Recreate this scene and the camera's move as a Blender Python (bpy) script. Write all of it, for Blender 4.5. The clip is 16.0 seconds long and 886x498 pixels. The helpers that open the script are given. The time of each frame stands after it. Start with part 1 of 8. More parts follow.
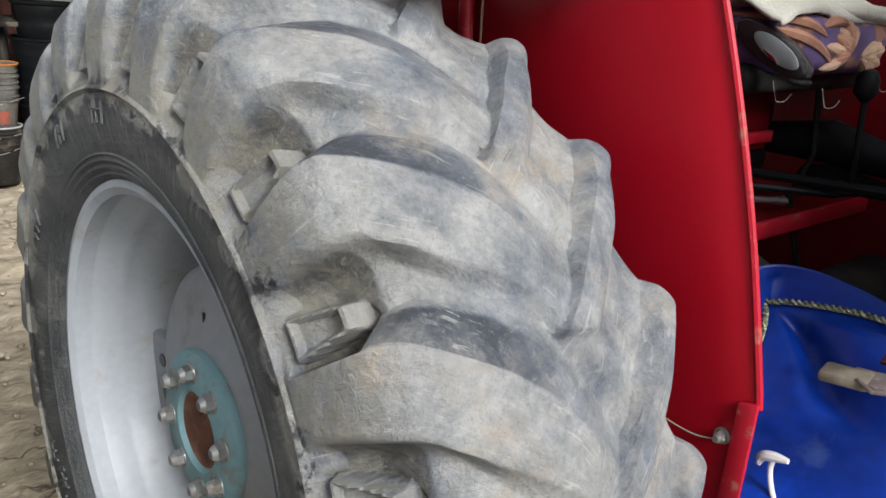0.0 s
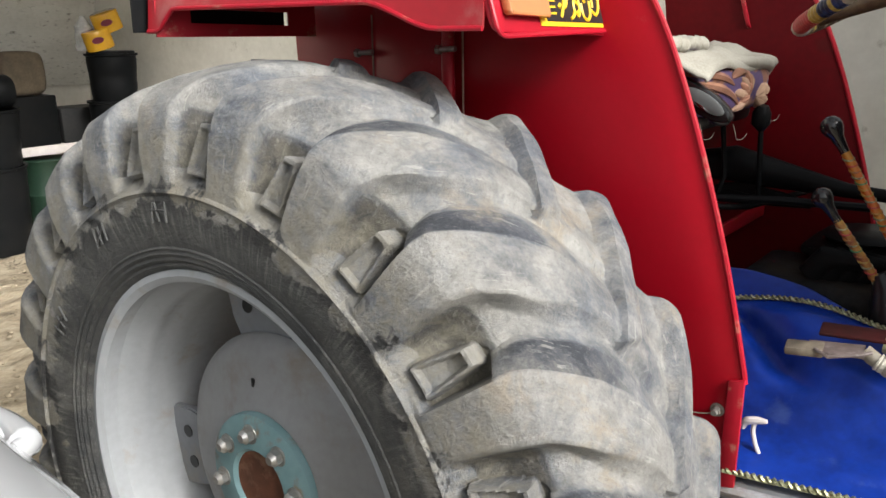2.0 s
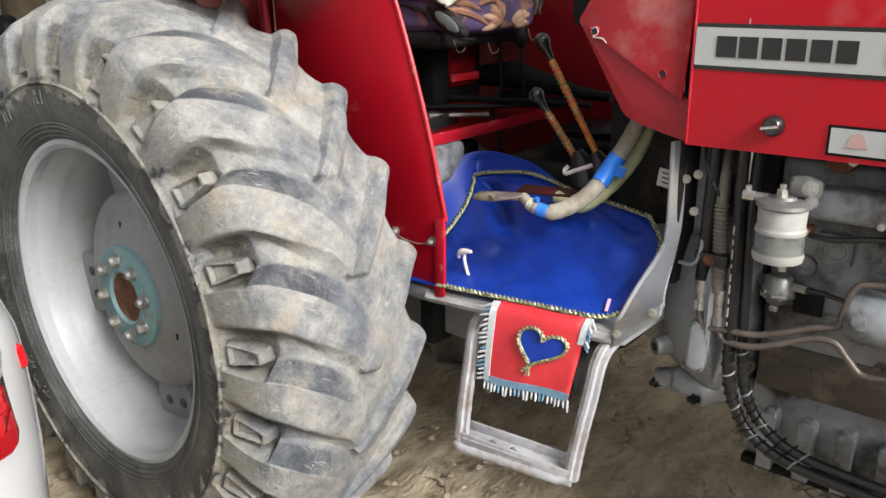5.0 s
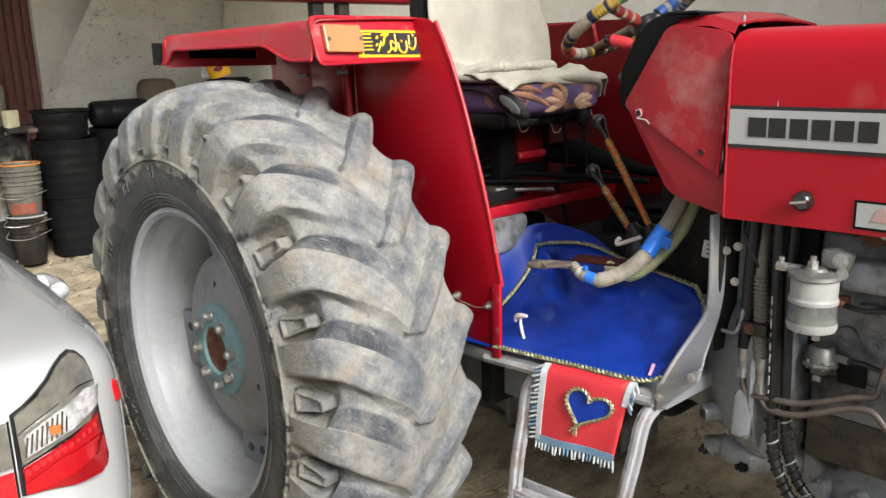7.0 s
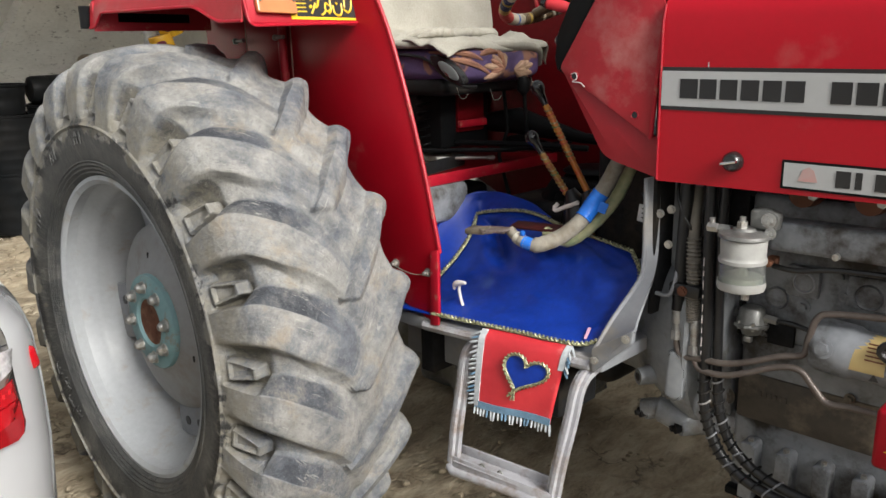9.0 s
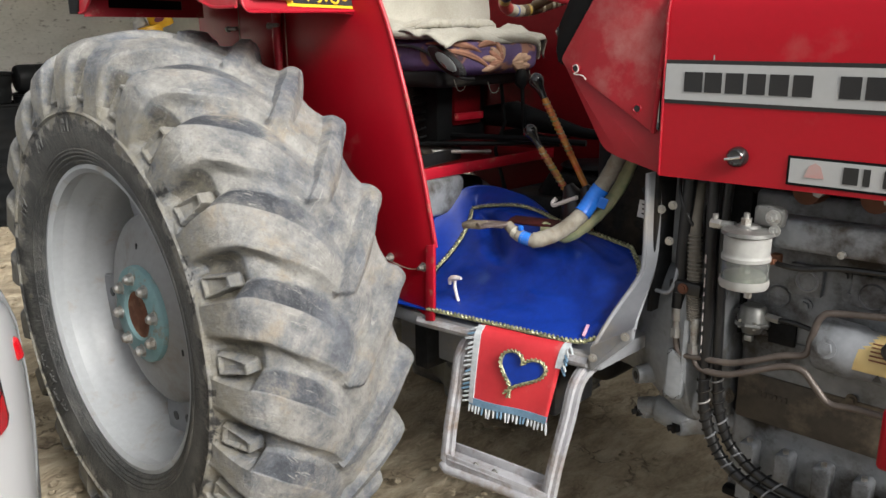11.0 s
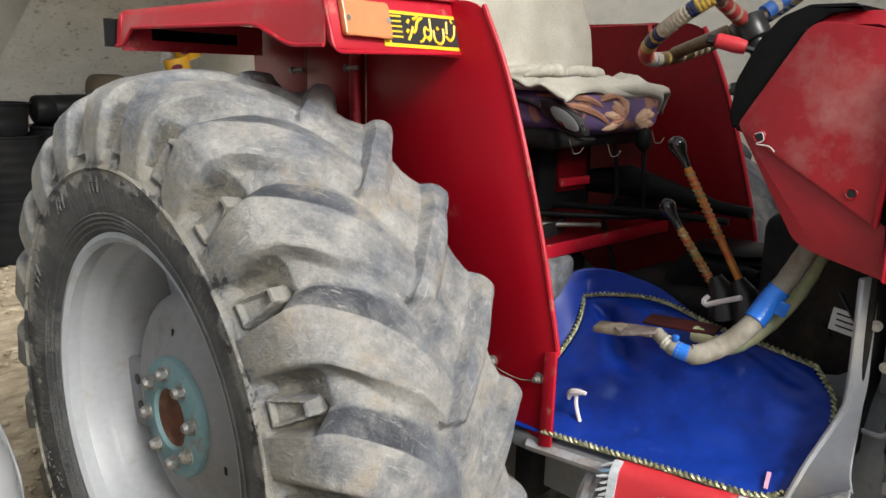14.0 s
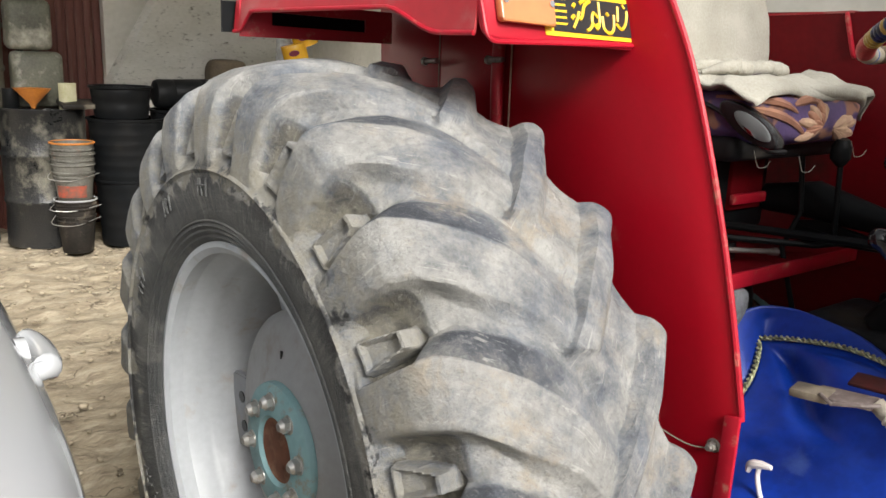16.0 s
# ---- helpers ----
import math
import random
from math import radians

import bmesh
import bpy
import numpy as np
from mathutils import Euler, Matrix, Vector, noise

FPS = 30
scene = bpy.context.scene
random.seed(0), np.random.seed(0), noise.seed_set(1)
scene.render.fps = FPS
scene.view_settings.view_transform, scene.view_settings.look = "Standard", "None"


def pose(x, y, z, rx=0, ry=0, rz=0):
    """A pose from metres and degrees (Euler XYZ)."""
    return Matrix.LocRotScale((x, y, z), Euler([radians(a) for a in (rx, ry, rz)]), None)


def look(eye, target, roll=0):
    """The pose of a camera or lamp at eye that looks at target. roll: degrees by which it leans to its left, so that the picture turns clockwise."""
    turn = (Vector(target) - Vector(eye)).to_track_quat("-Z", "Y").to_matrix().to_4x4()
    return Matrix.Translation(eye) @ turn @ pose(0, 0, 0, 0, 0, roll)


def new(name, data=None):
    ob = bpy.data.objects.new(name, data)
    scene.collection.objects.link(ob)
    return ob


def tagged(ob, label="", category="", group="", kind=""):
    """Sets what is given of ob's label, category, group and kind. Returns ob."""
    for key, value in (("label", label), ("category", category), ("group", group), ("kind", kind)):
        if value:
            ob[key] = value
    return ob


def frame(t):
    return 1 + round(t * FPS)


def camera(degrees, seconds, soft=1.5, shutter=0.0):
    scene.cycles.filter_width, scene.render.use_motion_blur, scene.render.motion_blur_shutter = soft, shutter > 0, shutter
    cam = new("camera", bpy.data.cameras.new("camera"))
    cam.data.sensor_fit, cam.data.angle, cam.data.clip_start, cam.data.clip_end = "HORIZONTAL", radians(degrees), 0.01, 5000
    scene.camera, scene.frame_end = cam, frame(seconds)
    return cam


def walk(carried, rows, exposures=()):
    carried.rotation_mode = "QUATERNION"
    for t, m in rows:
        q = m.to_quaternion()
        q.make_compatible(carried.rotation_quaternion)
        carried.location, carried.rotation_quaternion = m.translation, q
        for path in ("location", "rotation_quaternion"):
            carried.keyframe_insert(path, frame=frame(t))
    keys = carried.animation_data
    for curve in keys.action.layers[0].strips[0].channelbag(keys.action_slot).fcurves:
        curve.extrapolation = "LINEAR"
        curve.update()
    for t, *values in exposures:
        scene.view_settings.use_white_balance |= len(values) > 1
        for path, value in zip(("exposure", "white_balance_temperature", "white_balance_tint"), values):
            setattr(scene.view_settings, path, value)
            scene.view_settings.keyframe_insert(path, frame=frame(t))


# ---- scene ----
cam = camera(57.4, 16.0)
PATH = [
    (0, (1.144, -1.339, 1.446), (-0.277, -0.07, 0.839), 4.0),
    (0.5, (1.197, -1.39, 1.449), (-0.142, -0.029, 0.852), 3.1),
    (1, (1.154, -1.53, 1.498), (-0.066, -0.06, 0.906), 0.8),
    (1.5, (1.104, -1.62, 1.529), (-0.093, -0.114, 0.982), -1.1),
    (2, (1.085, -1.677, 1.527), (-0.1, -0.151, 1.006), -0.5),
    (2.5, (1.141, -1.707, 1.501), (0.041, -0.13, 0.948), 1.2),
    (3, (1.293, -1.719, 1.469), (0.222, -0.152, 0.839), 1.4),
    (3.5, (1.455, -1.771, 1.485), (0.396, -0.211, 0.819), 0.3),
    (3.7, (1.505, -1.792, 1.48), (0.446, -0.226, 0.826), 0.2),
    (5.8, (2.048, -1.796, 1.527), (0.671, -0.478, 0.92), -1.7),
    (6, (2.054, -1.807, 1.529), (0.646, -0.513, 0.944), -2.0),
    (6.5, (2.081, -1.813, 1.537), (0.63, -0.528, 1.043), -2.0),
    (7, (2.096, -1.824, 1.529), (0.648, -0.524, 1.067), -1.6),
    (7.5, (2.103, -1.815, 1.532), (0.651, -0.517, 1.078), -1.8),
    (8, (2.108, -1.801, 1.529), (0.663, -0.497, 1.069), -1.7),
    (8.5, (2.114, -1.787, 1.507), (0.698, -0.455, 1.037), -1.5),
    (9, (2.121, -1.783, 1.483), (0.754, -0.413, 0.977), -1.2),
    (9.2, (2.124, -1.78, 1.474), (0.772, -0.404, 0.945), -1.1),
    (11.3, (2.058, -1.768, 1.467), (0.711, -0.377, 0.966), -0.1),
    (11.5, (2.027, -1.761, 1.477), (0.666, -0.376, 0.995), 0.0),
    (12, (1.908, -1.768, 1.486), (0.534, -0.385, 1.036), 0.6),
    (12.5, (1.797, -1.774, 1.5), (0.43, -0.383, 1.059), 1.0),
    (13, (1.73, -1.778, 1.498), (0.403, -0.345, 1.071), 1.5),
    (13.5, (1.67, -1.725, 1.492), (0.348, -0.284, 1.071), 1.6),
    (14, (1.604, -1.615, 1.487), (0.233, -0.222, 1.061), 1.4),
    (14.5, (1.547, -1.54, 1.472), (0.082, -0.251, 1.031), 1.8),
    (15, (1.515, -1.506, 1.47), (-0.013, -0.296, 1.018), 2.3),
    (15.5, (1.447, -1.499, 1.47), (-0.107, -0.326, 1.014), 2.1),
    (16, (1.351, -1.496, 1.493), (-0.18, -0.294, 1.033), 2.3),
]
walk(cam, [(t, look(eye, target, roll)) for t, eye, target, roll in PATH], [(0, 0.68, 6050, 10), (1.5, 0.86, 6450, 10), (3.0, 0.86, 6450, 10), (6.0, 1.04, 6500, 10), (7.5, 0.72, 6500, 10), (9.0, 0.64, 6500, 10), (11.5, 0.68, 6500, 10), (13.5, 0.62, 6500, 10), (14.5, 0.66, 6500, 10), (16.0, 0.88, 6500, 10)])

PI = math.pi

# ---------------------------------------------------------------- light
world = bpy.data.worlds.new("world")
scene.world = world
world.use_nodes = True
wn = world.node_tree
sky = wn.nodes.new("ShaderNodeTexSky")
sky.sky_type = 'NISHITA'
sky.sun_disc = False
SUN_EL, SUN_ROT = radians(34), radians(99)
sky.sun_elevation, sky.sun_rotation = SUN_EL, SUN_ROT
sky.air_density, sky.dust_density = 1.2, 5.0
wn.nodes["Background"].inputs["Strength"].default_value = 0.105
pale = wn.nodes.new("ShaderNodeHueSaturation")
pale.inputs["Saturation"].default_value = 0.15
wn.links.new(sky.outputs[0], pale.inputs["Color"])
wn.links.new(pale.outputs[0], wn.nodes["Background"].inputs[0])
sun_data = bpy.data.lights.new("sun", 'SUN')
sun_data.energy, sun_data.angle, sun_data.color = 3.0, radians(22), (1.0, 0.975, 0.925)
sun = new("sun", sun_data)
sun.matrix_basis = look((8, -1.3, 5.5), (0, 0, 0))


# ---------------------------------------------------------------- materials
def mat(name, c1, c2=None, scale=6.0, rough=0.6, rvar=0.1, metal=0.0, fine=60.0, bump=0.1, depth=0.004, coat=0.0,
        dust=None, dust_amount=0.5, dust_scale=5.0, stretch=None, spec=0.5):
    """A paint, rubber or stone with variation at two scales, fine relief and, with dust=, a patchy layer of dirt."""
    m = bpy.data.materials.new(name)
    m.use_nodes = True
    t = m.node_tree
    n, l = t.nodes, t.links
    b = n["Principled BSDF"]
    tc = n.new("ShaderNodeTexCoord")
    src = tc.outputs["Object"]
    if stretch:
        mp = n.new("ShaderNodeMapping")
        mp.inputs["Scale"].default_value = stretch
        l.new(src, mp.inputs[0])
        src = mp.outputs[0]
    big, small = n.new("ShaderNodeTexNoise"), n.new("ShaderNodeTexNoise")
    big.inputs["Scale"].default_value, big.inputs["Detail"].default_value = scale, 6
    small.inputs["Scale"].default_value, small.inputs["Detail"].default_value = fine, 4
    l.new(src, big.inputs["Vector"])
    l.new(src, small.inputs["Vector"])
    ramp = n.new("ShaderNodeValToRGB")
    ramp.color_ramp.elements[0].position, ramp.color_ramp.elements[1].position = 0.35, 0.65
    ramp.color_ramp.elements[0].color = (*c1, 1)
    ramp.color_ramp.elements[1].color = (*(c2 or [v * 0.85 for v in c1]), 1)
    mixf = n.new("ShaderNodeMath")
    mixf.operation = 'MULTIPLY_ADD'
    mixf.inputs[1].default_value, mixf.inputs[2].default_value = 0.35, 0.0
    l.new(small.outputs[0], mixf.inputs[0])
    add = n.new("ShaderNodeMath")
    add.operation = 'MULTIPLY_ADD'
    add.inputs[1].default_value = 0.65
    l.new(big.outputs[0], add.inputs[0])
    l.new(mixf.outputs[0], add.inputs[2])
    l.new(add.outputs[0], ramp.inputs[0])
    col = ramp.outputs[0]
    rr = n.new("ShaderNodeMapRange")
    rr.inputs["To Min"].default_value, rr.inputs["To Max"].default_value = max(0.02, rough - rvar), min(1, rough + rvar)
    l.new(add.outputs[0], rr.inputs[0])
    rough_out = rr.outputs[0]
    if dust:
        dn = n.new("ShaderNodeTexNoise")
        dn.inputs["Scale"].default_value, dn.inputs["Detail"].default_value = dust_scale, 9
        dn.inputs["Roughness"].default_value = 0.68
        l.new(src, dn.inputs["Vector"])
        dr = n.new("ShaderNodeValToRGB")
        dr.color_ramp.elements[0].position, dr.color_ramp.elements[1].position = 0.62 - 0.3 * dust_amount, 0.78 - 0.3 * dust_amount
        l.new(dn.outputs[0], dr.inputs[0])
        mx = n.new("ShaderNodeMix")
        mx.data_type = 'RGBA'
        l.new(dr.outputs[0], mx.inputs[0])
        l.new(col, mx.inputs[6])
        mx.inputs[7].default_value = (*dust, 1)
        col = mx.outputs[2]
        rx = n.new("ShaderNodeMix")
        l.new(dr.outputs[0], rx.inputs[0])
        l.new(rough_out, rx.inputs[2])
        rx.inputs[3].default_value = 0.92
        rough_out = rx.outputs[0]
    l.new(col, b.inputs["Base Color"])
    l.new(rough_out, b.inputs["Roughness"])
    b.inputs["Metallic"].default_value = metal
    b.inputs["Specular IOR Level"].default_value = spec
    b.inputs["Coat Weight"].default_value = coat
    b.inputs["Coat Roughness"].default_value = 0.08
    if bump:
        bp = n.new("ShaderNodeBump")
        bp.inputs["Strength"].default_value, bp.inputs["Distance"].default_value = bump, depth
        l.new(add.outputs[0], bp.inputs["Height"])
        l.new(bp.outputs[0], b.inputs["Normal"])
    return m


def glassy(name, colour, rough=0.03, ior=1.45):
    m = bpy.data.materials.new(name)
    m.use_nodes = True
    b = m.node_tree.nodes["Principled BSDF"]
    b.inputs["Base Color"].default_value = (*colour, 1)
    b.inputs["Transmission Weight"].default_value = 1.0
    b.inputs["Roughness"].default_value, b.inputs["IOR"].default_value = rough, ior
    return m


RED = mat("tractor_red_paint", (0.33, 0.003, 0.012), (0.29, 0.003, 0.010), 3, 0.38, 0.06, fine=90, bump=0.03, spec=0.2,
          dust=(0.34, 0.07, 0.07), dust_amount=0.08, dust_scale=7)
# tractor red with the bonnet's stronger light put into the base colour
BONNET_RED = mat("repainted_bonnet_red", (0.46, 0.006, 0.018), (0.41, 0.006, 0.015), 3, 0.36, 0.06, fine=90, bump=0.03, spec=0.3,
                 dust=(0.42, 0.06, 0.06), dust_amount=0.1, dust_scale=5)
RED_DULL = mat("sun_faded_red_paint", (0.36, 0.008, 0.017), (0.29, 0.007, 0.014), 4, 0.46, 0.1, coat=0.05, bump=0.05,
               dust=(0.36, 0.12, 0.11), dust_amount=0.22, dust_scale=4)
# tractor red with the cockpit's shade put into the colour, plus patchy grime
RED_SHADED = mat("grimy_maroon_inner_paint", (0.120, 0.002, 0.005), (0.085, 0.002, 0.004), 4, 0.5, 0.1, bump=0.05, dust=(0.055, 0.012, 0.010), dust_amount=0.2, dust_scale=5, spec=0.12)
RED_EDGE = mat("bright_red_edge_paint", (0.40, 0.008, 0.022), (0.33, 0.006, 0.017), 9, 0.42, 0.1, dust=(0.36, 0.20, 0.14), dust_amount=0.16, dust_scale=22, spec=0.35)
GREY = mat("grey_engine_paint", (0.25, 0.265, 0.285), (0.145, 0.153, 0.163), 7, 0.46, 0.12, bump=0.2, dust=(0.045, 0.038, 0.030), dust_amount=0.42, dust_scale=7)
BELL_GREY = mat("dusty_grey_housing_paint", (0.27, 0.285, 0.30), (0.17, 0.18, 0.19), 6, 0.5, 0.12, bump=0.25, dust=(0.11, 0.095, 0.075), dust_amount=0.4, dust_scale=6)
# greasy dark castings; base and dust lowered further to paint in engine shadow
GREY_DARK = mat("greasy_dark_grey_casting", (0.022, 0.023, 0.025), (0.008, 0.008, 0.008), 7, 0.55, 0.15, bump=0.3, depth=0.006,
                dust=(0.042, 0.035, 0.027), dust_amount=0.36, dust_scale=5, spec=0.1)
BROWN_CAST = mat("oily_brown_casting", (0.075, 0.062, 0.047), (0.04, 0.033, 0.026), 5, 0.6, 0.12, bump=0.3, depth=0.005, dust=(0.22, 0.18, 0.13), dust_amount=0.4)
GREY_LIGHT = mat("light_grey_sheet_paint", (0.27, 0.28, 0.30), (0.21, 0.22, 0.235), 5, 0.42, 0.1, bump=0.06, dust=(0.33, 0.30, 0.26), dust_amount=0.3)
STEP_PAINT = mat("worn_grey_step_paint", (0.40, 0.40, 0.42), (0.30, 0.30, 0.32), 8, 0.45, 0.12, bump=0.1, dust=(0.20, 0.16, 0.13), dust_amount=0.42, dust_scale=9)
RIM = mat("silver_grey_rim_paint", (0.41, 0.43, 0.445), (0.34, 0.355, 0.365), 3, 0.42, 0.08, bump=0.04, dust=(0.33, 0.29, 0.24), dust_amount=0.22, dust_scale=9)
DISC = mat("dusty_grey_wheel_disc_paint", (0.36, 0.365, 0.37), (0.30, 0.30, 0.30), 4, 0.5, 0.08, bump=0.05, dust=(0.30, 0.27, 0.23), dust_amount=0.35, dust_scale=6)
TEAL = mat("chipped_teal_hub_paint", (0.22, 0.36, 0.38), (0.17, 0.30, 0.31), 14, 0.55, 0.1, bump=0.1, dust=(0.26, 0.17, 0.09), dust_amount=0.33, dust_scale=16)
RUST = mat("brown_rust", (0.15, 0.055, 0.028), (0.10, 0.04, 0.022), 22, 0.8, 0.1, bump=0.35, depth=0.003, dust=(0.24, 0.13, 0.08), dust_amount=0.35, dust_scale=20)
RUST_EDGE = mat("bare_brown_sheet_edge", (0.34, 0.22, 0.17), (0.22, 0.10, 0.08), 30, 0.6, 0.1)
STEEL = mat("zinc_plated_steel", (0.52, 0.52, 0.50), (0.40, 0.39, 0.37), 20, 0.4, 0.12, metal=0.85, bump=0.08, dust=(0.32, 0.27, 0.21), dust_amount=0.35, dust_scale=25)
CAST_ALU = mat("cast_aluminium", (0.27, 0.27, 0.258), (0.16, 0.16, 0.152), 15, 0.42, 0.1, metal=0.6, bump=0.2, depth=0.002, dust=(0.36, 0.33, 0.27), dust_amount=0.35)
BLACK = mat("black_rubber_hose", (0.008, 0.008, 0.009), (0.014, 0.014, 0.014), 12, 0.34, 0.1, bump=0.06, dust=(0.10, 0.085, 0.07), dust_amount=-0.05)
BLACK_GLOSS = mat("glossy_black_plastic", (0.012, 0.012, 0.013), (0.02, 0.02, 0.02), 12, 0.16, 0.06, bump=0.02, coat=0.3)
BLACK_MATT = mat("dusty_black_plastic", (0.006, 0.007, 0.008), (0.011, 0.011, 0.011), 5, 0.42, 0.15, bump=0.1, dust=(0.022, 0.020, 0.018), dust_amount=0.0, dust_scale=5, spec=0.07)
DRUM = mat("dented_black_oil_drum_paint", (0.016, 0.017, 0.018), (0.03, 0.03, 0.03), 4, 0.4, 0.15, bump=0.25, depth=0.012, dust=(0.16, 0.15, 0.13), dust_amount=0.12, dust_scale=3, spec=0.15)
DRUM_DUSTY = mat("dust_caked_black_drum_paint", (0.012, 0.013, 0.014), (0.026, 0.025, 0.024), 4, 0.30, 0.14, bump=0.5, depth=0.02, dust=(0.19, 0.178, 0.14), dust_amount=0.36, dust_scale=3.2, spec=0.35)
BLUE = mat("royal_blue_vinyl", (0.003, 0.036, 0.32), (0.002, 0.020, 0.19), 4, 0.38, 0.09, bump=0.12, spec=0.38, dust=(0.045, 0.085, 0.27), dust_amount=0.1, dust_scale=9)
BLUE_TAPE = mat("shiny_blue_tape", (0.02, 0.16, 0.62), (0.015, 0.12, 0.5), 30, 0.2, 0.08, bump=0.2)
RED_VINYL = mat("red_vinyl", (0.60, 0.035, 0.045), (0.50, 0.025, 0.035), 6, 0.42, 0.08, bump=0.06, dust=(0.62, 0.22, 0.20), dust_amount=0.3)
GOLD = mat("gold_sequin_braid", (0.50, 0.50, 0.30), (0.07, 0.075, 0.04), 150, 0.32, 0.15, metal=0.4, fine=300, bump=0.6, depth=0.004)
FRINGE = mat("pale_grey_fringe_thread", (0.52, 0.55, 0.56), (0.34, 0.37, 0.40), 60, 0.85, 0.05, bump=0.3, fine=200)
FRINGE_BLUE = mat("dusty_blue_fringe_thread", (0.16, 0.28, 0.40), (0.10, 0.18, 0.26), 60, 0.85, 0.05, bump=0.3, fine=200)
CLOTH = mat("white_woven_cotton", (0.46, 0.44, 0.375), (0.34, 0.32, 0.265), 9, 0.92, 0.04, fine=200, bump=0.8, depth=0.006, dust=(0.38, 0.35, 0.29), dust_amount=0.22, dust_scale=10)
PAPER = mat("white_painted_tag", (0.66, 0.62, 0.60), (0.55, 0.5, 0.48), 10, 0.7, 0.1)
SILVER_TAPE = mat("silver_decal_film", (0.46, 0.47, 0.47), (0.42, 0.43, 0.43), 5, 0.4, 0.05, bump=0.02)
DECAL_BLACK = mat("black_decal_film", (0.015, 0.015, 0.016), (0.02, 0.02, 0.02), 8, 0.4, 0.05, bump=0)
YELLOW = mat("yellow_sticker_film", (0.80, 0.52, 0.02), (0.75, 0.46, 0.02), 8, 0.45, 0.05, bump=0)
AMBER = mat("faded_amber_plastic_lens", (0.52, 0.20, 0.08), (0.46, 0.17, 0.07), 14, 0.3, 0.08, bump=0.1, coat=0.3)
ORANGE = mat("orange_stained_plastic", (0.55, 0.20, 0.03), (0.38, 0.13, 0.03), 9, 0.5, 0.1, bump=0.1)
PAIL = mat("grimy_translucent_plastic_pail", (0.16, 0.155, 0.135), (0.05, 0.046, 0.038), 9, 0.5, 0.1, bump=0.1, dust=(0.16, 0.085, 0.055), dust_amount=0.22, dust_scale=6)
PAIL_DARK = mat("oil_blackened_plastic_pail", (0.014, 0.013, 0.012), (0.032, 0.027, 0.023), 6, 0.5, 0.1, bump=0.1, dust=(0.2, 0.17, 0.13), dust_amount=0.3, spec=0.15)
PLASTER = mat("stained_white_plaster", (0.78, 0.755, 0.68), (0.64, 0.615, 0.54), 2.6, 0.9, 0.05, fine=22, bump=0.5, depth=0.012, dust=(0.26, 0.22, 0.16), dust_amount=-0.02, dust_scale=6)
CONCRETE = mat("fair_faced_grey_concrete", (0.50, 0.50, 0.46), (0.40, 0.40, 0.37), 2.2, 0.88, 0.06, fine=25, bump=0.3, depth=0.012,
               dust=(0.09, 0.085, 0.07), dust_amount=0.02, dust_scale=16, stretch=(1, 1, 2.6))
WHITEWASH = mat("flaking_whitewashed_concrete", (0.68, 0.665, 0.605), (0.55, 0.535, 0.48), 3, 0.9, 0.05, fine=30, bump=0.6, depth=0.012,
                dust=(0.10, 0.09, 0.07), dust_amount=0.16, dust_scale=15, stretch=(1, 1, 2.2))
BROWN_DOOR = mat("red_brown_painted_door", (0.17, 0.055, 0.040), (0.12, 0.038, 0.028), 4, 0.6, 0.1, bump=0.15, stretch=(6, 6, 0.6), dust=(0.2, 0.14, 0.1), dust_amount=0.2)
CAR_WHITE = mat("white_car_paint", (0.45, 0.46, 0.47), (0.44, 0.45, 0.46), 3, 0.12, 0.03, bump=0, coat=1.0)
CHROME = mat("chrome", (0.75, 0.75, 0.75), (0.7, 0.7, 0.7), 10, 0.12, 0.05, metal=1.0, bump=0)
LAMP_RED = mat("red_lamp_lens", (0.42, 0.006, 0.012), (0.36, 0.005, 0.010), 14, 0.12, 0.04, bump=0.02, coat=1.0)
LAMP_RED_BRIGHT = mat("bright_red_lamp_optic", (0.62, 0.022, 0.028), (0.50, 0.012, 0.018), 40, 0.2, 0.05, bump=0.1, coat=1.0)
LAMP_CLEAR = mat("smoky_clear_lamp_lens", (0.27, 0.26, 0.225), (0.13, 0.125, 0.11), 16, 0.08, 0.03, bump=0.02, metal=0.25, coat=1.0)
LAMP_SILVER = mat("faceted_lamp_reflector", (0.62, 0.63, 0.64), (0.30, 0.30, 0.30), 60, 0.18, 0.08, metal=0.15, bump=0.5, depth=0.004, coat=1.0)
GLASS = glassy("dusty_bowl_glass", (0.70, 0.73, 0.70), 0.12)
GLASS.node_tree.nodes["Principled BSDF"].inputs["Transmission Weight"].default_value = 0.86
FUEL = mat("pale_fuel_sediment", (0.42, 0.44, 0.36), (0.32, 0.33, 0.27), 15, 0.4, 0.1, bump=0.05)
WRAP_A = mat("orange_gold_lever_ribbon", (0.52, 0.055, 0.010), (0.50, 0.26, 0.03), 22, 0.35, 0.1, bump=0.3, stretch=(1, 1, 0.7), dust=(0.05, 0.16, 0.06), dust_amount=0.05, dust_scale=12)
WRAP_B = mat("gold_black_lever_ribbon", (0.52, 0.30, 0.045), (0.22, 0.03, 0.03), 45, 0.35, 0.1, bump=0.3, stretch=(1, 1, 0.6))
RAG = mat("grubby_pale_rag_wrap", (0.30, 0.28, 0.235), (0.16, 0.14, 0.11), 18, 0.85, 0.08, bump=0.4, depth=0.006, dust=(0.16, 0.12, 0.08), dust_amount=0.35, dust_scale=12)
EXHAUST = mat("brown_hot_exhaust_iron", (0.26, 0.10, 0.05), (0.16, 0.07, 0.04), 14, 0.75, 0.1, bump=0.3)
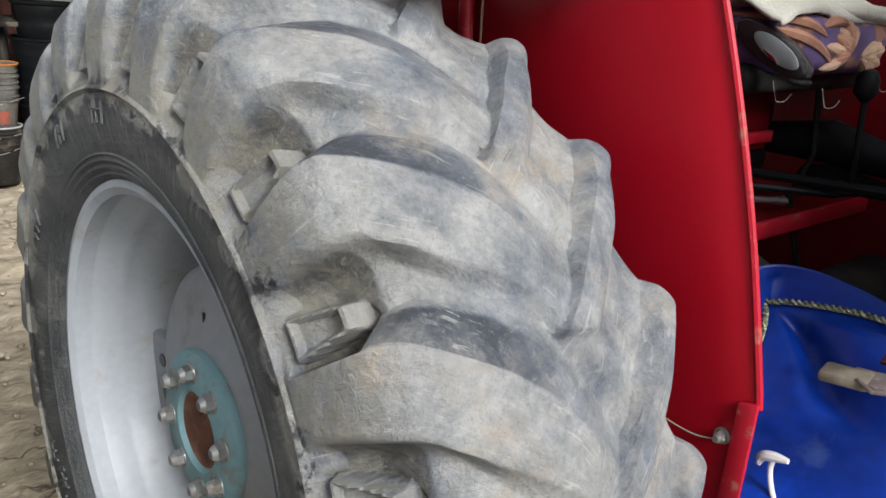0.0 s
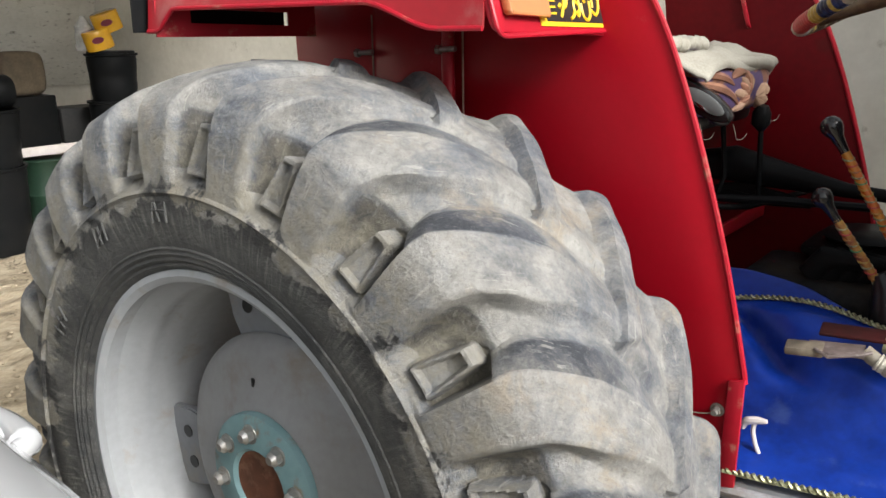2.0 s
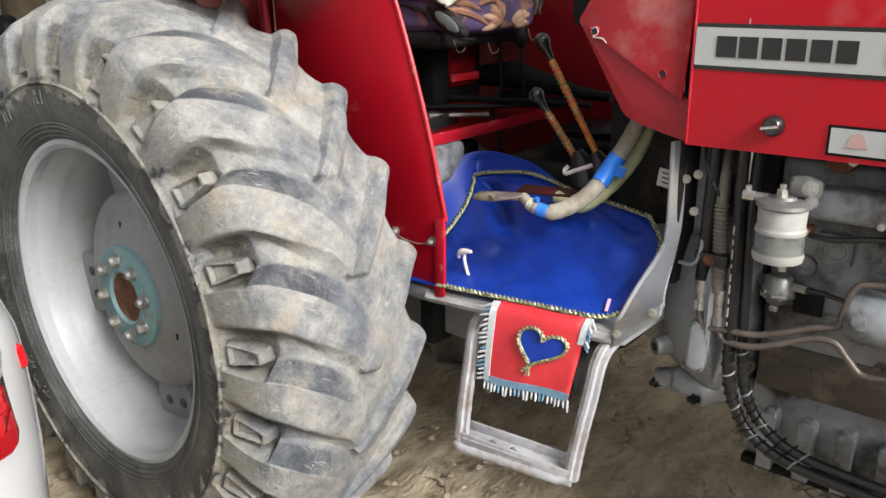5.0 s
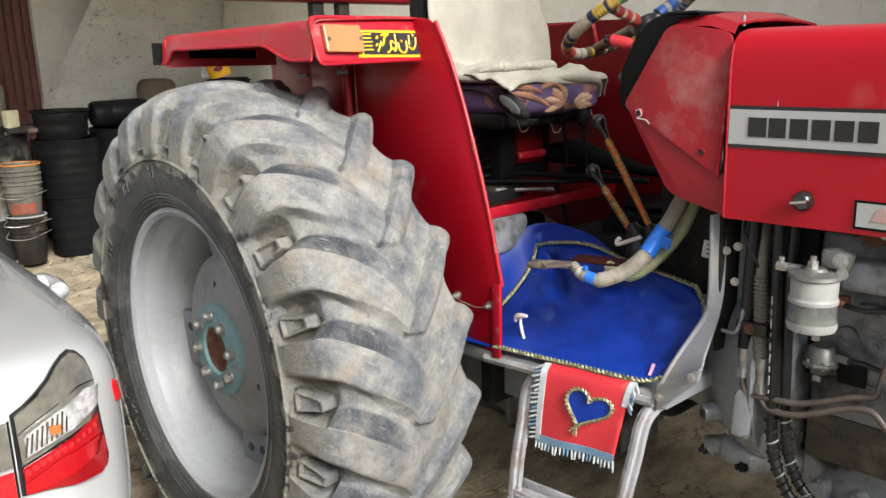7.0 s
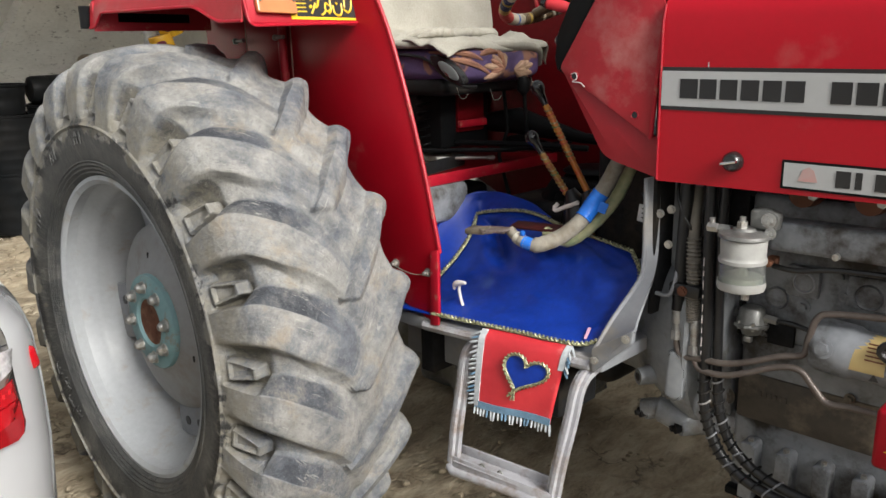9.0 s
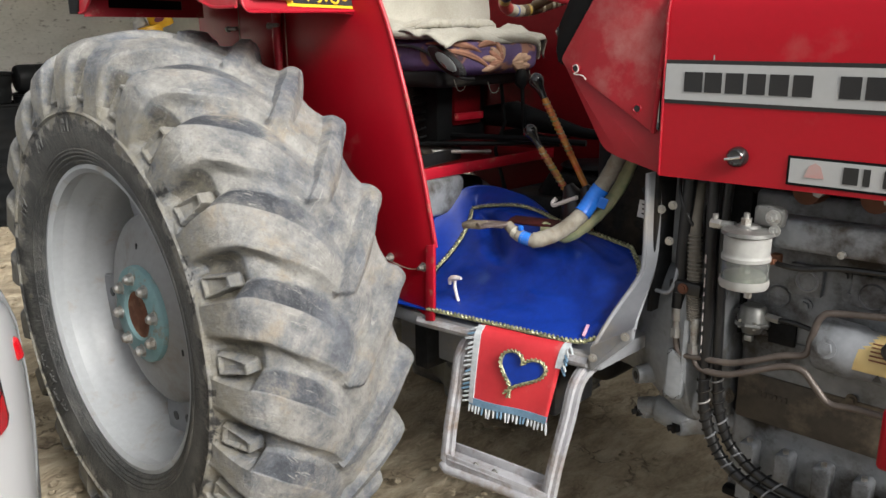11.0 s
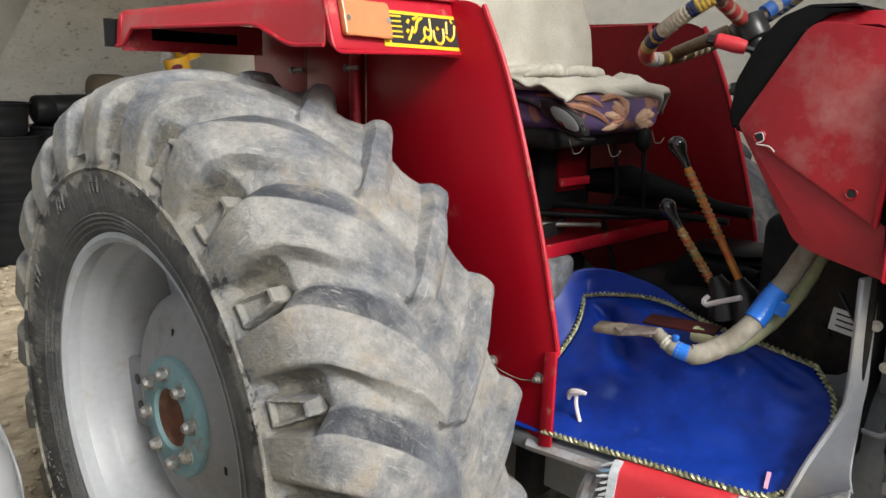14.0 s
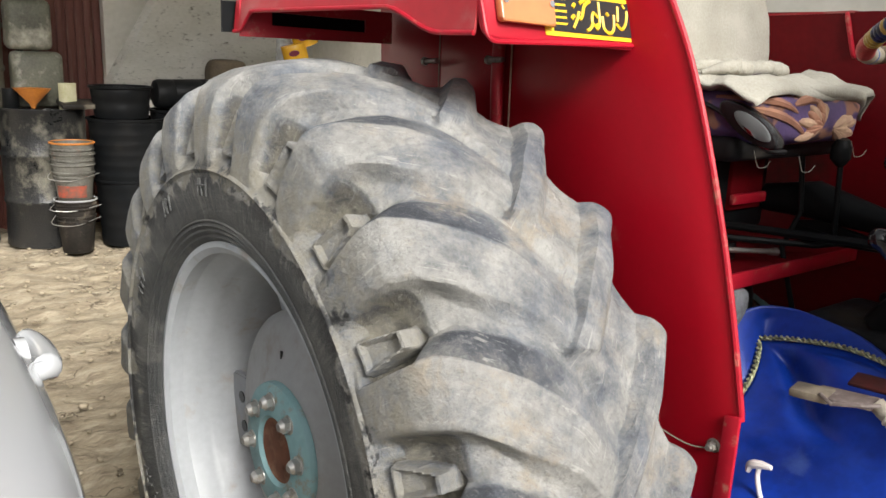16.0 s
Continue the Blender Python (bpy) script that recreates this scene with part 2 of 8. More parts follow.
SEAT_FOAM = mat("black_seat_vinyl", (0.010, 0.010, 0.011), (0.018, 0.017, 0.016), 8, 0.5, 0.1, bump=0.15, dust=(0.07, 0.06, 0.05), dust_amount=0.1, spec=0.15)
WOOD = mat("weathered_timber", (0.20, 0.14, 0.09), (0.13, 0.09, 0.06), 8, 0.8, 0.1, bump=0.3, stretch=(1, 1, 8))
TARP = mat("clear_crumpled_plastic", (0.55, 0.56, 0.55), (0.36, 0.37, 0.36), 20, 0.2, 0.1, bump=0.5)


def tyre_rubber():
    """Black scuffed rubber on the sidewall; dried grey mud on the tread, brushed along the lugs, with blue-grey rubber
    where it wears and shade painted into pockets and hollows.
    """
    m = bpy.data.materials.new("muddy_tractor_tyre_rubber")
    m.use_nodes = True
    t = m.node_tree
    n, l = t.nodes, t.links
    b = n["Principled BSDF"]
    tc = n.new("ShaderNodeTexCoord")
    uvm = n.new("ShaderNodeUVMap")
    uvm.uv_map = "along"
    sep = n.new("ShaderNodeSeparateXYZ")
    l.new(tc.outputs["Object"], sep.inputs[0])
    # this attribute holds rubbed rubber and painted shade together
    worn_shade_at = n.new("ShaderNodeAttribute")
    worn_shade_at.attribute_name = "worn"

    def math_node(op, a, b_=None, c=None):
        k = n.new("ShaderNodeMath")
        k.operation = op
        for i, v in enumerate((a, b_, c)):
            if v is None:
                continue
            if isinstance(v, (int, float)):
                k.inputs[i].default_value = v
            else:
                l.new(v, k.inputs[i])
        return k.outputs[0]

    def noise_node(scale, detail, rough_=0.6, stretch=None, turn=0.0, warp=0.0):
        k = n.new("ShaderNodeTexNoise")
        k.inputs["Scale"].default_value, k.inputs["Detail"].default_value, k.inputs["Roughness"].default_value = scale, detail, rough_
        k.inputs["Distortion"].default_value = warp
        if stretch:
            mp = n.new("ShaderNodeMapping")
            mp.inputs["Scale"].default_value = stretch
            mp.inputs["Rotation"].default_value = (0, 0, turn)
            l.new(uvm.outputs[0], mp.inputs[0])
            l.new(mp.outputs[0], k.inputs["Vector"])
        else:
            l.new(tc.outputs["Object"], k.inputs["Vector"])
        return k.outputs[0]

    def ramp_node(fac, a, b_, ca=(0, 0, 0, 1), cb=(1, 1, 1, 1)):
        if a > b_:
            a, b_, ca, cb = b_, a, cb, ca
        k = n.new("ShaderNodeValToRGB")
        k.color_ramp.elements[0].position, k.color_ramp.elements[1].position = a, b_
        k.color_ramp.elements[0].color, k.color_ramp.elements[1].color = ca, cb
        l.new(fac, k.inputs[0])
        return k.outputs[0]

    def mix_node(fac, a, b_):
        k = n.new("ShaderNodeMix")
        k.data_type = 'RGBA'
        if isinstance(fac, (int, float)):
            k.inputs[0].default_value = fac
        else:
            l.new(fac, k.inputs[0])
        for i, v in ((6, a), (7, b_)):
            if isinstance(v, tuple):
                k.inputs[i].default_value = (*v, 1)
            else:
                l.new(v, k.inputs[i])
        return k.outputs[2]

    zz = math_node('SUBTRACT', sep.outputs[2], 0.72)
    rad = math_node('SQRT', math_node('ADD', math_node('MULTIPLY', sep.outputs[0], sep.outputs[0]), math_node('MULTIPLY', zz, zz)))
    patch = noise_node(5.5, 10, 0.72)
    clump = noise_node(32, 8, 0.7, warp=0.6)
    fine = noise_node(120, 6, 0.78)
    brush = noise_node(17, 12, 0.74)
    brush2 = noise_node(9, 12, 0.78, warp=0.25)
    scratch = noise_node(10, 6, 0.7, (9.0, 1.0, 1.0), 0.9, 0.3)
    streak = noise_node(13, 9, 0.74, (3.5, 1.0, 1.0), 0.5, 0.9)
    scrape = noise_node(18, 5, 0.65, (6.0, 1.0, 1.0), -0.6, 1.2)
    strokes = math_node('MULTIPLY_ADD', streak, 0.2, math_node('MULTIPLY', brush, 0.8))
    smear = noise_node(6.5, 11, 0.72, warp=0.9)
    flake = noise_node(13, 6, 0.58)
    wisp = noise_node(46, 6, 0.66, warp=1.6)
    # sidewall
    rubber = mix_node(ramp_node(brush2, 0.35, 0.65), (0.030, 0.032, 0.033), (0.078, 0.079, 0.076))
    rubber = mix_node(math_node('MULTIPLY', ramp_node(smear, 0.50, 0.62), 0.55), rubber, (0.150, 0.147, 0.135))
    near_ring = ramp_node(rad, 0.46, 0.56)
    scuffs = math_node('MULTIPLY', ramp_node(scratch, 0.52, 0.57), near_ring)
    scuff = mix_node(math_node('MULTIPLY', math_node('MULTIPLY', scuffs, ramp_node(patch, 0.40, 0.52)), 0.6), rubber, (0.30, 0.29, 0.26))
    scuff = mix_node(math_node('MULTIPLY', ramp_node(clump, 0.56, 0.66), 0.25), scuff, (0.15, 0.14, 0.12))
    band = math_node('MULTIPLY', ramp_node(rad, 0.525, 0.548), ramp_node(flake, 0.50, 0.53))
    scuff = mix_node(math_node('MULTIPLY', ramp_node(rad, 0.515, 0.545), 0.75), scuff, (0.016, 0.016, 0.017))
    scuff = mix_node(math_node('MULTIPLY', band, 0.8), scuff, (0.36, 0.345, 0.31))
    # tread
    blue = mix_node(ramp_node(strokes, 0.37, 0.64), (0.060, 0.069, 0.085), (0.160, 0.172, 0.190))
    mud = mix_node(ramp_node(strokes, 0.36, 0.66), (0.165, 0.164, 0.158), (0.318, 0.312, 0.291))
    mud = mix_node(math_node('MULTIPLY', ramp_node(clump, 0.40, 0.30), 0.16), mud, (0.38, 0.370, 0.34))
    mud = mix_node(math_node('MULTIPLY', ramp_node(clump, 0.55, 0.64), 0.3), mud, (0.135, 0.128, 0.112))
    cover = math_node('ADD', math_node('MULTIPLY', patch, 0.52), math_node('MULTIPLY', smear, 0.50))
    cover = math_node('MULTIPLY_ADD', math_node('SUBTRACT', cover, 0.51), 1.5, 0.53)
    cover = math_node('MULTIPLY_ADD', worn_shade_at.outputs["Fac"], -0.15, cover)
    tread = mix_node(ramp_node(cover, 0.40, 0.58), blue, mud)
    tread = mix_node(math_node('MULTIPLY', math_node('MULTIPLY', ramp_node(brush2, 0.52, 0.62), ramp_node(patch, 0.45, 0.58)), 0.6), tread, (0.27, 0.222, 0.160))
    # lug backs: bare rubber and shade in one dark tone; pockets: painted shade
    tread = mix_node(math_node('MULTIPLY', ramp_node(worn_shade_at.outputs["Fac"], 0.42, 0.68), ramp_node(brush2, 0.68, 0.44)), tread, (0.034, 0.038, 0.047))
    tread = mix_node(ramp_node(worn_shade_at.outputs["Fac"], 0.75, 0.95), tread, (0.038, 0.035, 0.031))
    tread = mix_node(math_node('MULTIPLY', ramp_node(fine, 0.55, 0.64), 0.38), tread, (0.085, 0.084, 0.080))
    tread = mix_node(math_node('MULTIPLY', ramp_node(fine, 0.42, 0.34), 0.22), tread, (0.40, 0.395, 0.37))
    tread = mix_node(math_node('MULTIPLY', ramp_node(wisp, 0.58, 0.66), 0.16), tread, (0.40, 0.398, 0.38))
    tread = mix_node(math_node('MULTIPLY', ramp_node(wisp, 0.40, 0.33), 0.22), tread, (0.11, 0.115, 0.125))
    tread = mix_node(math_node('MULTIPLY', math_node('MULTIPLY', ramp_node(scrape, 0.60, 0.64), ramp_node(flake, 0.46, 0.56)), 0.42), tread, (0.42, 0.41, 0.375))
    tread = mix_node(math_node('MULTIPLY', ramp_node(scrape, 0.38, 0.34), 0.28), tread, (0.085, 0.088, 0.095))
    # olive mud low on the shoulder, also standing in for shade in hollows
    low = math_node('MULTIPLY', ramp_node(rad, 0.715, 0.650), ramp_node(math_node('ADD', math_node('MULTIPLY', patch, 0.5), math_node('MULTIPLY', clump, 0.5)), 0.40, 0.56))
    tread = mix_node(math_node('MULTIPLY', low, 0.75), tread, (0.19, 0.174, 0.132))
    edge = math_node('MULTIPLY_ADD', math_node('SUBTRACT', clump, 0.5), 0.16, rad)
    edge = math_node('MULTIPLY_ADD', math_node('SUBTRACT', flake, 0.5), 0.22, edge)
    on_tread = ramp_node(edge, 0.548, 0.562)
    col = mix_node(on_tread, scuff, tread)
    l.new(col, b.inputs["Base Color"])
    rm = n.new("ShaderNodeMapRange")
    rm.inputs["To Min"].default_value, rm.inputs["To Max"].default_value = 0.45, 0.86
    l.new(on_tread, rm.inputs[0])
    l.new(rm.outputs[0], b.inputs["Roughness"])
    bp = n.new("ShaderNodeBump")
    bp.inputs["Strength"].default_value, bp.inputs["Distance"].default_value = 0.95, 0.007
    hgt = math_node('ADD', math_node('ADD', strokes, math_node('MULTIPLY', clump, 0.6)), math_node('ADD', math_node('MULTIPLY', fine, 0.2), math_node('MULTIPLY', wisp, 0.5)))
    l.new(hgt, bp.inputs["Height"])
    l.new(bp.outputs[0], b.inputs["Normal"])
    return m


def earth():
    """Dry trodden earth: ochre, with paler dust, dark crumbs, and a net of warped cracks between the trodden plates."""
    m = mat("trampled_dry_earth", (0.42, 0.355, 0.25), (0.22, 0.175, 0.12), 11.0, 0.95, 0.04, fine=60, bump=1.0, depth=0.03,
            dust=(0.46, 0.395, 0.29), dust_amount=0.42, dust_scale=7, stretch=(1.5, 0.6, 1))
    t = m.node_tree
    n, l = t.nodes, t.links
    b = n["Principled BSDF"]
    base = b.inputs["Base Color"].links[0].from_socket
    bump = b.inputs["Normal"].links[0].from_node
    tc, warp, add, vor, rp, rp2, mx, mul, gate = (n.new("ShaderNode" + k) for k in ("TexCoord", "TexNoise", "VectorMath", "TexVoronoi", "ValToRGB", "ValToRGB", "Mix", "Math", "TexNoise"))
    warp.inputs["Scale"].default_value, warp.inputs["Detail"].default_value = 7, 6
    l.new(tc.outputs["Object"], warp.inputs["Vector"])
    add.operation = 'MULTIPLY_ADD'
    add.inputs[1].default_value = (0.42, 0.42, 0.0)
    l.new(warp.outputs["Color"], add.inputs[0])
    l.new(tc.outputs["Object"], add.inputs[2])
    vor.feature = 'DISTANCE_TO_EDGE'
    vor.inputs["Scale"].default_value = 5.0
    l.new(add.outputs[0], vor.inputs["Vector"])
    rp.color_ramp.elements[0].position, rp.color_ramp.elements[1].position = 0.0, 0.045
    rp.color_ramp.elements[0].color, rp.color_ramp.elements[1].color = (1, 1, 1, 1), (0, 0, 0, 1)
    l.new(vor.outputs["Distance"], rp.inputs[0])
    gate.inputs["Scale"].default_value, gate.inputs["Detail"].default_value = 3.0, 4
    l.new(tc.outputs["Object"], gate.inputs["Vector"])
    rp2.color_ramp.elements[0].position, rp2.color_ramp.elements[1].position = 0.50, 0.66
    l.new(gate.outputs[0], rp2.inputs[0])
    mul.operation = 'MULTIPLY'
    l.new(rp.outputs[0], mul.inputs[0])
    l.new(rp2.outputs[0], mul.inputs[1])
    mx.data_type = 'RGBA'
    l.new(mul.outputs[0], mx.inputs[0])
    l.new(base, mx.inputs[6])
    mx.inputs[7].default_value = (0.11, 0.085, 0.058, 1)
    l.new(mx.outputs[2], b.inputs["Base Color"])
    cr = n.new("ShaderNodeBump")
    cr.inputs["Strength"].default_value, cr.inputs["Distance"].default_value = 0.8, 0.012
    cr.invert = True
    l.new(mul.outputs[0], cr.inputs["Height"])
    l.new(bump.outputs[0], cr.inputs["Normal"])
    l.new(cr.outputs[0], b.inputs["Normal"])
    return m


def floral():
    """Purple printed fabric with orange borders and cream petals."""
    m = mat("purple_floral_print_fabric", (0.075, 0.045, 0.13), (0.13, 0.09, 0.20), 6, 0.6, 0.08, bump=0.15, fine=150)
    t = m.node_tree
    n, l = t.nodes, t.links
    b = n["Principled BSDF"]
    base = b.inputs["Base Color"].links[0].from_socket
    tc = n.new("ShaderNodeTexCoord")
    wv = n.new("ShaderNodeTexNoise")
    wv.inputs["Scale"].default_value, wv.inputs["Detail"].default_value, wv.inputs["Distortion"].default_value = 7, 2, 1.5
    l.new(tc.outputs["Object"], wv.inputs["Vector"])
    for lo, hi, colour in ((0.63, 0.66, (0.30, 0.15, 0.10)), (0.69, 0.71, (0.06, 0.03, 0.05))):
        r = n.new("ShaderNodeValToRGB")
        r.color_ramp.elements[0].position, r.color_ramp.elements[1].position = lo, hi
        l.new(wv.outputs[0], r.inputs[0])
        mx = n.new("ShaderNodeMix")
        mx.data_type = 'RGBA'
        l.new(r.outputs[0], mx.inputs[0])
        l.new(base, mx.inputs[6])
        mx.inputs[7].default_value = (*colour, 1)
        base = mx.outputs[2]
    l.new(base, b.inputs["Base Color"])
    return m


TYRE, EARTH, FLORAL = tyre_rubber(), earth(), floral()
PETAL = mat("cream_printed_petal", (0.50, 0.34, 0.22), (0.34, 0.20, 0.14), 40, 0.7, 0.05, bump=0.1)


# ---------------------------------------------------------------- mesh helpers
def finish(ob, angle=0.7):
    me = ob.data
    bm = bmesh.new()
    bm.from_mesh(me)
    for f in bm.faces:
        f.smooth = True
    for e in bm.edges:
        e.smooth = len(e.link_faces) == 2 and e.calc_face_angle(0) < angle
    bm.to_mesh(me)
    bm.free()


def part(name, bm, material, parent=None, label="", angle=0.7):
    """Links a bmesh, built where it stands in the world, as one mesh object under a thing or a part."""
    me = bpy.data.meshes.new(name)
    bmesh.ops.recalc_face_normals(bm, faces=bm.faces)
    bm.to_mesh(me)
    bm.free()
    me.materials.append(material)
    ob = new(name, me)
    finish(ob, angle)
    if parent:
        ob.parent = parent
        if parent.type == 'EMPTY':
            ob.matrix_parent_inverse = Matrix.Translation(parent.location).inverted()
    if label:
        ob["label"] = label
    return ob


def thing(name, at, label, category, group="", kind=""):
    e = new(name)
    e.location = at
    e.empty_display_size = 0.05
    return tagged(e, label, category, group, kind)


def bm_box(c, s, bevel=0.004, rot=None, seg=2):
    bm = bmesh.new()
    bmesh.ops.create_cube(bm, size=1)
    bmesh.ops.scale(bm, verts=bm.verts, vec=s)
    if bevel:
        bmesh.ops.bevel(bm, geom=bm.edges[:], offset=min(bevel, min(s) * 0.45), segments=seg, affect='EDGES', profile=0.5)
    if rot:
        bmesh.ops.rotate(bm, verts=bm.verts, cent=(0, 0, 0), matrix=Euler([radians(a) for a in rot]).to_matrix())
    bmesh.ops.translate(bm, verts=bm.verts, vec=c)
    return bm


def join(*bms):
    out = bms[0]
    for b in bms[1:]:
        me = bpy.data.meshes.new("tmp")
        b.to_mesh(me)
        b.free()
        out.from_mesh(me)
        bpy.data.meshes.remove(me)
    return out


def smooth_path(pts, n=6):
    """Catmull-Rom through the points."""
    p = [Vector(v) for v in pts]
    p = [2 * p[0] - p[1]] + p + [2 * p[-1] - p[-2]]
    out = []
    for i in range(1, len(p) - 2):
        for k in range(n):
            t = k / n
            out.append(0.5 * ((2 * p[i]) + (p[i + 1] - p[i - 1]) * t + (2 * p[i - 1] - 5 * p[i] + 4 * p[i + 1] - p[i + 2]) * t * t
                              + (3 * p[i] - p[i - 1] - 3 * p[i + 1] + p[i + 2]) * t ** 3))
    return out + [p[-2]]


def bm_tube(pts, r, sides=10, closed=False, caps=True, wobble=0.0):
    """A round bar along points; r is one radius or one for each point."""
    p = [Vector(v) for v in pts]
    k = len(p)
    rs = r if isinstance(r, (list, tuple)) else [r] * k
    bm = bmesh.new()
    rings, up = [], None
    for i in range(k):
        a = p[(i - 1) % k] if closed or i else p[i]
        b = p[(i + 1) % k] if closed or i < k - 1 else p[i]
        d = (b - a).normalized()
        if up is None:
            up = d.orthogonal().normalized()
        up = (up - d * up.dot(d)).normalized()
        side = d.cross(up)
        rr = rs[i] * (1 + wobble * math.sin(i * 2.4))
        rings.append([bm.verts.new(p[i] + rr * (math.cos(2 * PI * j / sides) * up + math.sin(2 * PI * j / sides) * side)) for j in range(sides)])
    for i in range(k if closed else k - 1):
        a, b = rings[i], rings[(i + 1) % k]
        for j in range(sides):
            bm.faces.new((a[j], a[(j + 1) % sides], b[(j + 1) % sides], b[j]))
    if caps and not closed:
        bm.faces.new(rings[0][::-1])
        bm.faces.new(rings[-1])
    return bm


def bm_cyl(a, b, r, r2=None, sides=24, bevel=0.0):
    a, b = Vector(a), Vector(b)
    d = (b - a).normalized()
    r2 = r if r2 is None else r2
    if bevel:
        return bm_tube([a, a + d * bevel * 0.3, a + d * bevel, b - d * bevel, b - d * bevel * 0.3, b], [r - bevel, r - bevel * 0.3, r, r2, r2 - bevel * 0.3, r2 - bevel], sides)
    return bm_tube([a, b], [r, r2], sides)


def bm_lathe(profile, at, axis='Z', seg=48, arc=(0, 2 * PI)):
    """Profile of (radius, height) turned round an axis through at."""
    bm = bmesh.new()
    full = abs(arc[1] - arc[0] - 2 * PI) < 1e-6
    cols = seg if full else seg + 1
    rings = []
    for i in range(cols):
        a = arc[0] + (arc[1] - arc[0]) * i / seg
        ring = []
        for r, h in profile:
            u, v = r * math.cos(a), r * math.sin(a)
            q = (u, v, h) if axis == 'Z' else ((u, h, v) if axis == 'Y' else (h, u, v))
            ring.append(bm.verts.new((q[0] + at[0], q[1] + at[1], q[2] + at[2])))
        rings.append(ring)
    for i in range(seg):
        a, b = rings[i], rings[(i + 1) % cols]
        for j in range(len(profile) - 1):
            if profile[j][0] < 1e-6 and profile[j + 1][0] < 1e-6:
                continue
            bm.faces.new((a[j], b[j], b[j + 1], a[j + 1]))
    bmesh.ops.remove_doubles(bm, verts=bm.verts, dist=1e-5)
    return bm


def bm_plate(poly, normal_axis, at, thick, bevel=0.003):
    """A flat plate: an outline in the two other axes, pushed thick metres along normal_axis from at."""
    bm = bmesh.new()
    vs = []
    for u, v in poly:
        vs.append(bm.verts.new({'X': (at, u, v), 'Y': (u, at, v), 'Z': (u, v, at)}[normal_axis]))
    f = bm.faces.new(vs)
    vec = {'X': (thick, 0, 0), 'Y': (0, thick, 0), 'Z': (0, 0, thick)}[normal_axis]
    out = bmesh.ops.extrude_face_region(bm, geom=[f])
    bmesh.ops.translate(bm, verts=[g for g in out["geom"] if isinstance(g, bmesh.types.BMVert)], vec=vec)
    if bevel:
        bmesh.ops.bevel(bm, geom=bm.edges[:], offset=min(bevel, abs(thick) * 0.4), segments=2, affect='EDGES', profile=0.5)
    return bm


def rounded(poly, r, n=5):
    """Rounds the corners of an outline."""
    out, k = [], len(poly)
    for i in range(k):
        p, a, b = Vector(poly[i]), Vector(poly[i - 1]), Vector(poly[(i + 1) % k])
        rr = r[i] if isinstance(r, (list, tuple)) else r
        da, db = (a - p), (b - p)
        ra, rb = min(rr, da.length * 0.45), min(rr, db.length * 0.45)
        s, e = p + da.normalized() * ra, p + db.normalized() * rb
        if rr <= 0:
            out.append(tuple(p))
            continue
        for j in range(n + 1):
            t = j / n
            out.append(tuple((1 - t) ** 2 * s + 2 * t * (1 - t) * p + t * t * e))
    return out


def bm_quad_sheet(grid, thick=0.0):
    """A sheet from rows of points, with a back face thick metres behind."""
    bm = bmesh.new()
    vs = [[bm.verts.new(p) for p in row] for row in grid]
    for i in range(len(vs) - 1):
        for j in range(len(vs[0]) - 1):
            bm.faces.new((vs[i][j], vs[i + 1][j], vs[i + 1][j + 1], vs[i][j + 1]))
    if thick:
        bmesh.ops.recalc_face_normals(bm, faces=bm.faces)
        bmesh.ops.solidify(bm, geom=bm.faces[:], thickness=thick)
    return bm


def hexbolt(at, axis, r=0.009, h=0.008, washer=True):
    a = Vector(at)
    d = Vector(axis).normalized()
    b = bm_cyl(a, a + d * h, r, sides=6)
    if washer:
        b = join(b, bm_cyl(a - d * 0.001, a + d * 0.002, r * 1.5, sides=14))
    return b


def fnoise(v, scale=1.0):
    return noise.noise(Vector(v) * scale)

# ---------------------------------------------------------------- the shed
def ground_sheet():
    def graded(lo, a, b, hi, step):
        fine = list(np.arange(a, b + 1e-6, step))
        left, right, d = [], [], step
        x = a
        while x > lo:
            d *= 1.35
            x -= d
            left.append(max(x, lo))
        x, d = b, step
        while x < hi:
            d *= 1.35
            x += d
            right.append(min(x, hi))
        return left[::-1] + fine + right
    xs, ys = graded(-60, -5.8, 2.2, 60, 0.032), graded(-60, -2.6, 1.6, 60, 0.032)
    verts, faces = [], []
    for y in ys:
        for x in xs:
            near = max(0.0, 1 - max(0, abs(x + 1.8) - 4.2) / 3 - max(0, abs(y + 0.5) - 2.3) / 3)
            v = Vector((x, y, 0))
            h = 0.030 * noise.fractal(v * 3.1, 1.0, 2.0, 4) + 0.016 * noise.turbulence(Vector((x * 9, y * 13, 3)), 3, True) - 0.02
            h += 0.010 * math.copysign(1, fnoise(v, 7)) * abs(fnoise(v, 7)) ** 0.5
            verts.append((x, y, h * near - 0.006))
    w = len(xs)
    for j in range(len(ys) - 1):
        for i in range(w - 1):
            a = j * w + i
            faces.append((a, a + 1, a + w + 1, a + w))
    me = bpy.data.meshes.new("ground")
    me.from_pydata(verts, [], faces)
    me.polygons.foreach_set("use_smooth", [True] * len(faces))
    me.materials.append(EARTH)
    return tagged(new("ground", me), "uneven trampled dry brown earth floor", "ground", kind="structure")


ground_sheet()


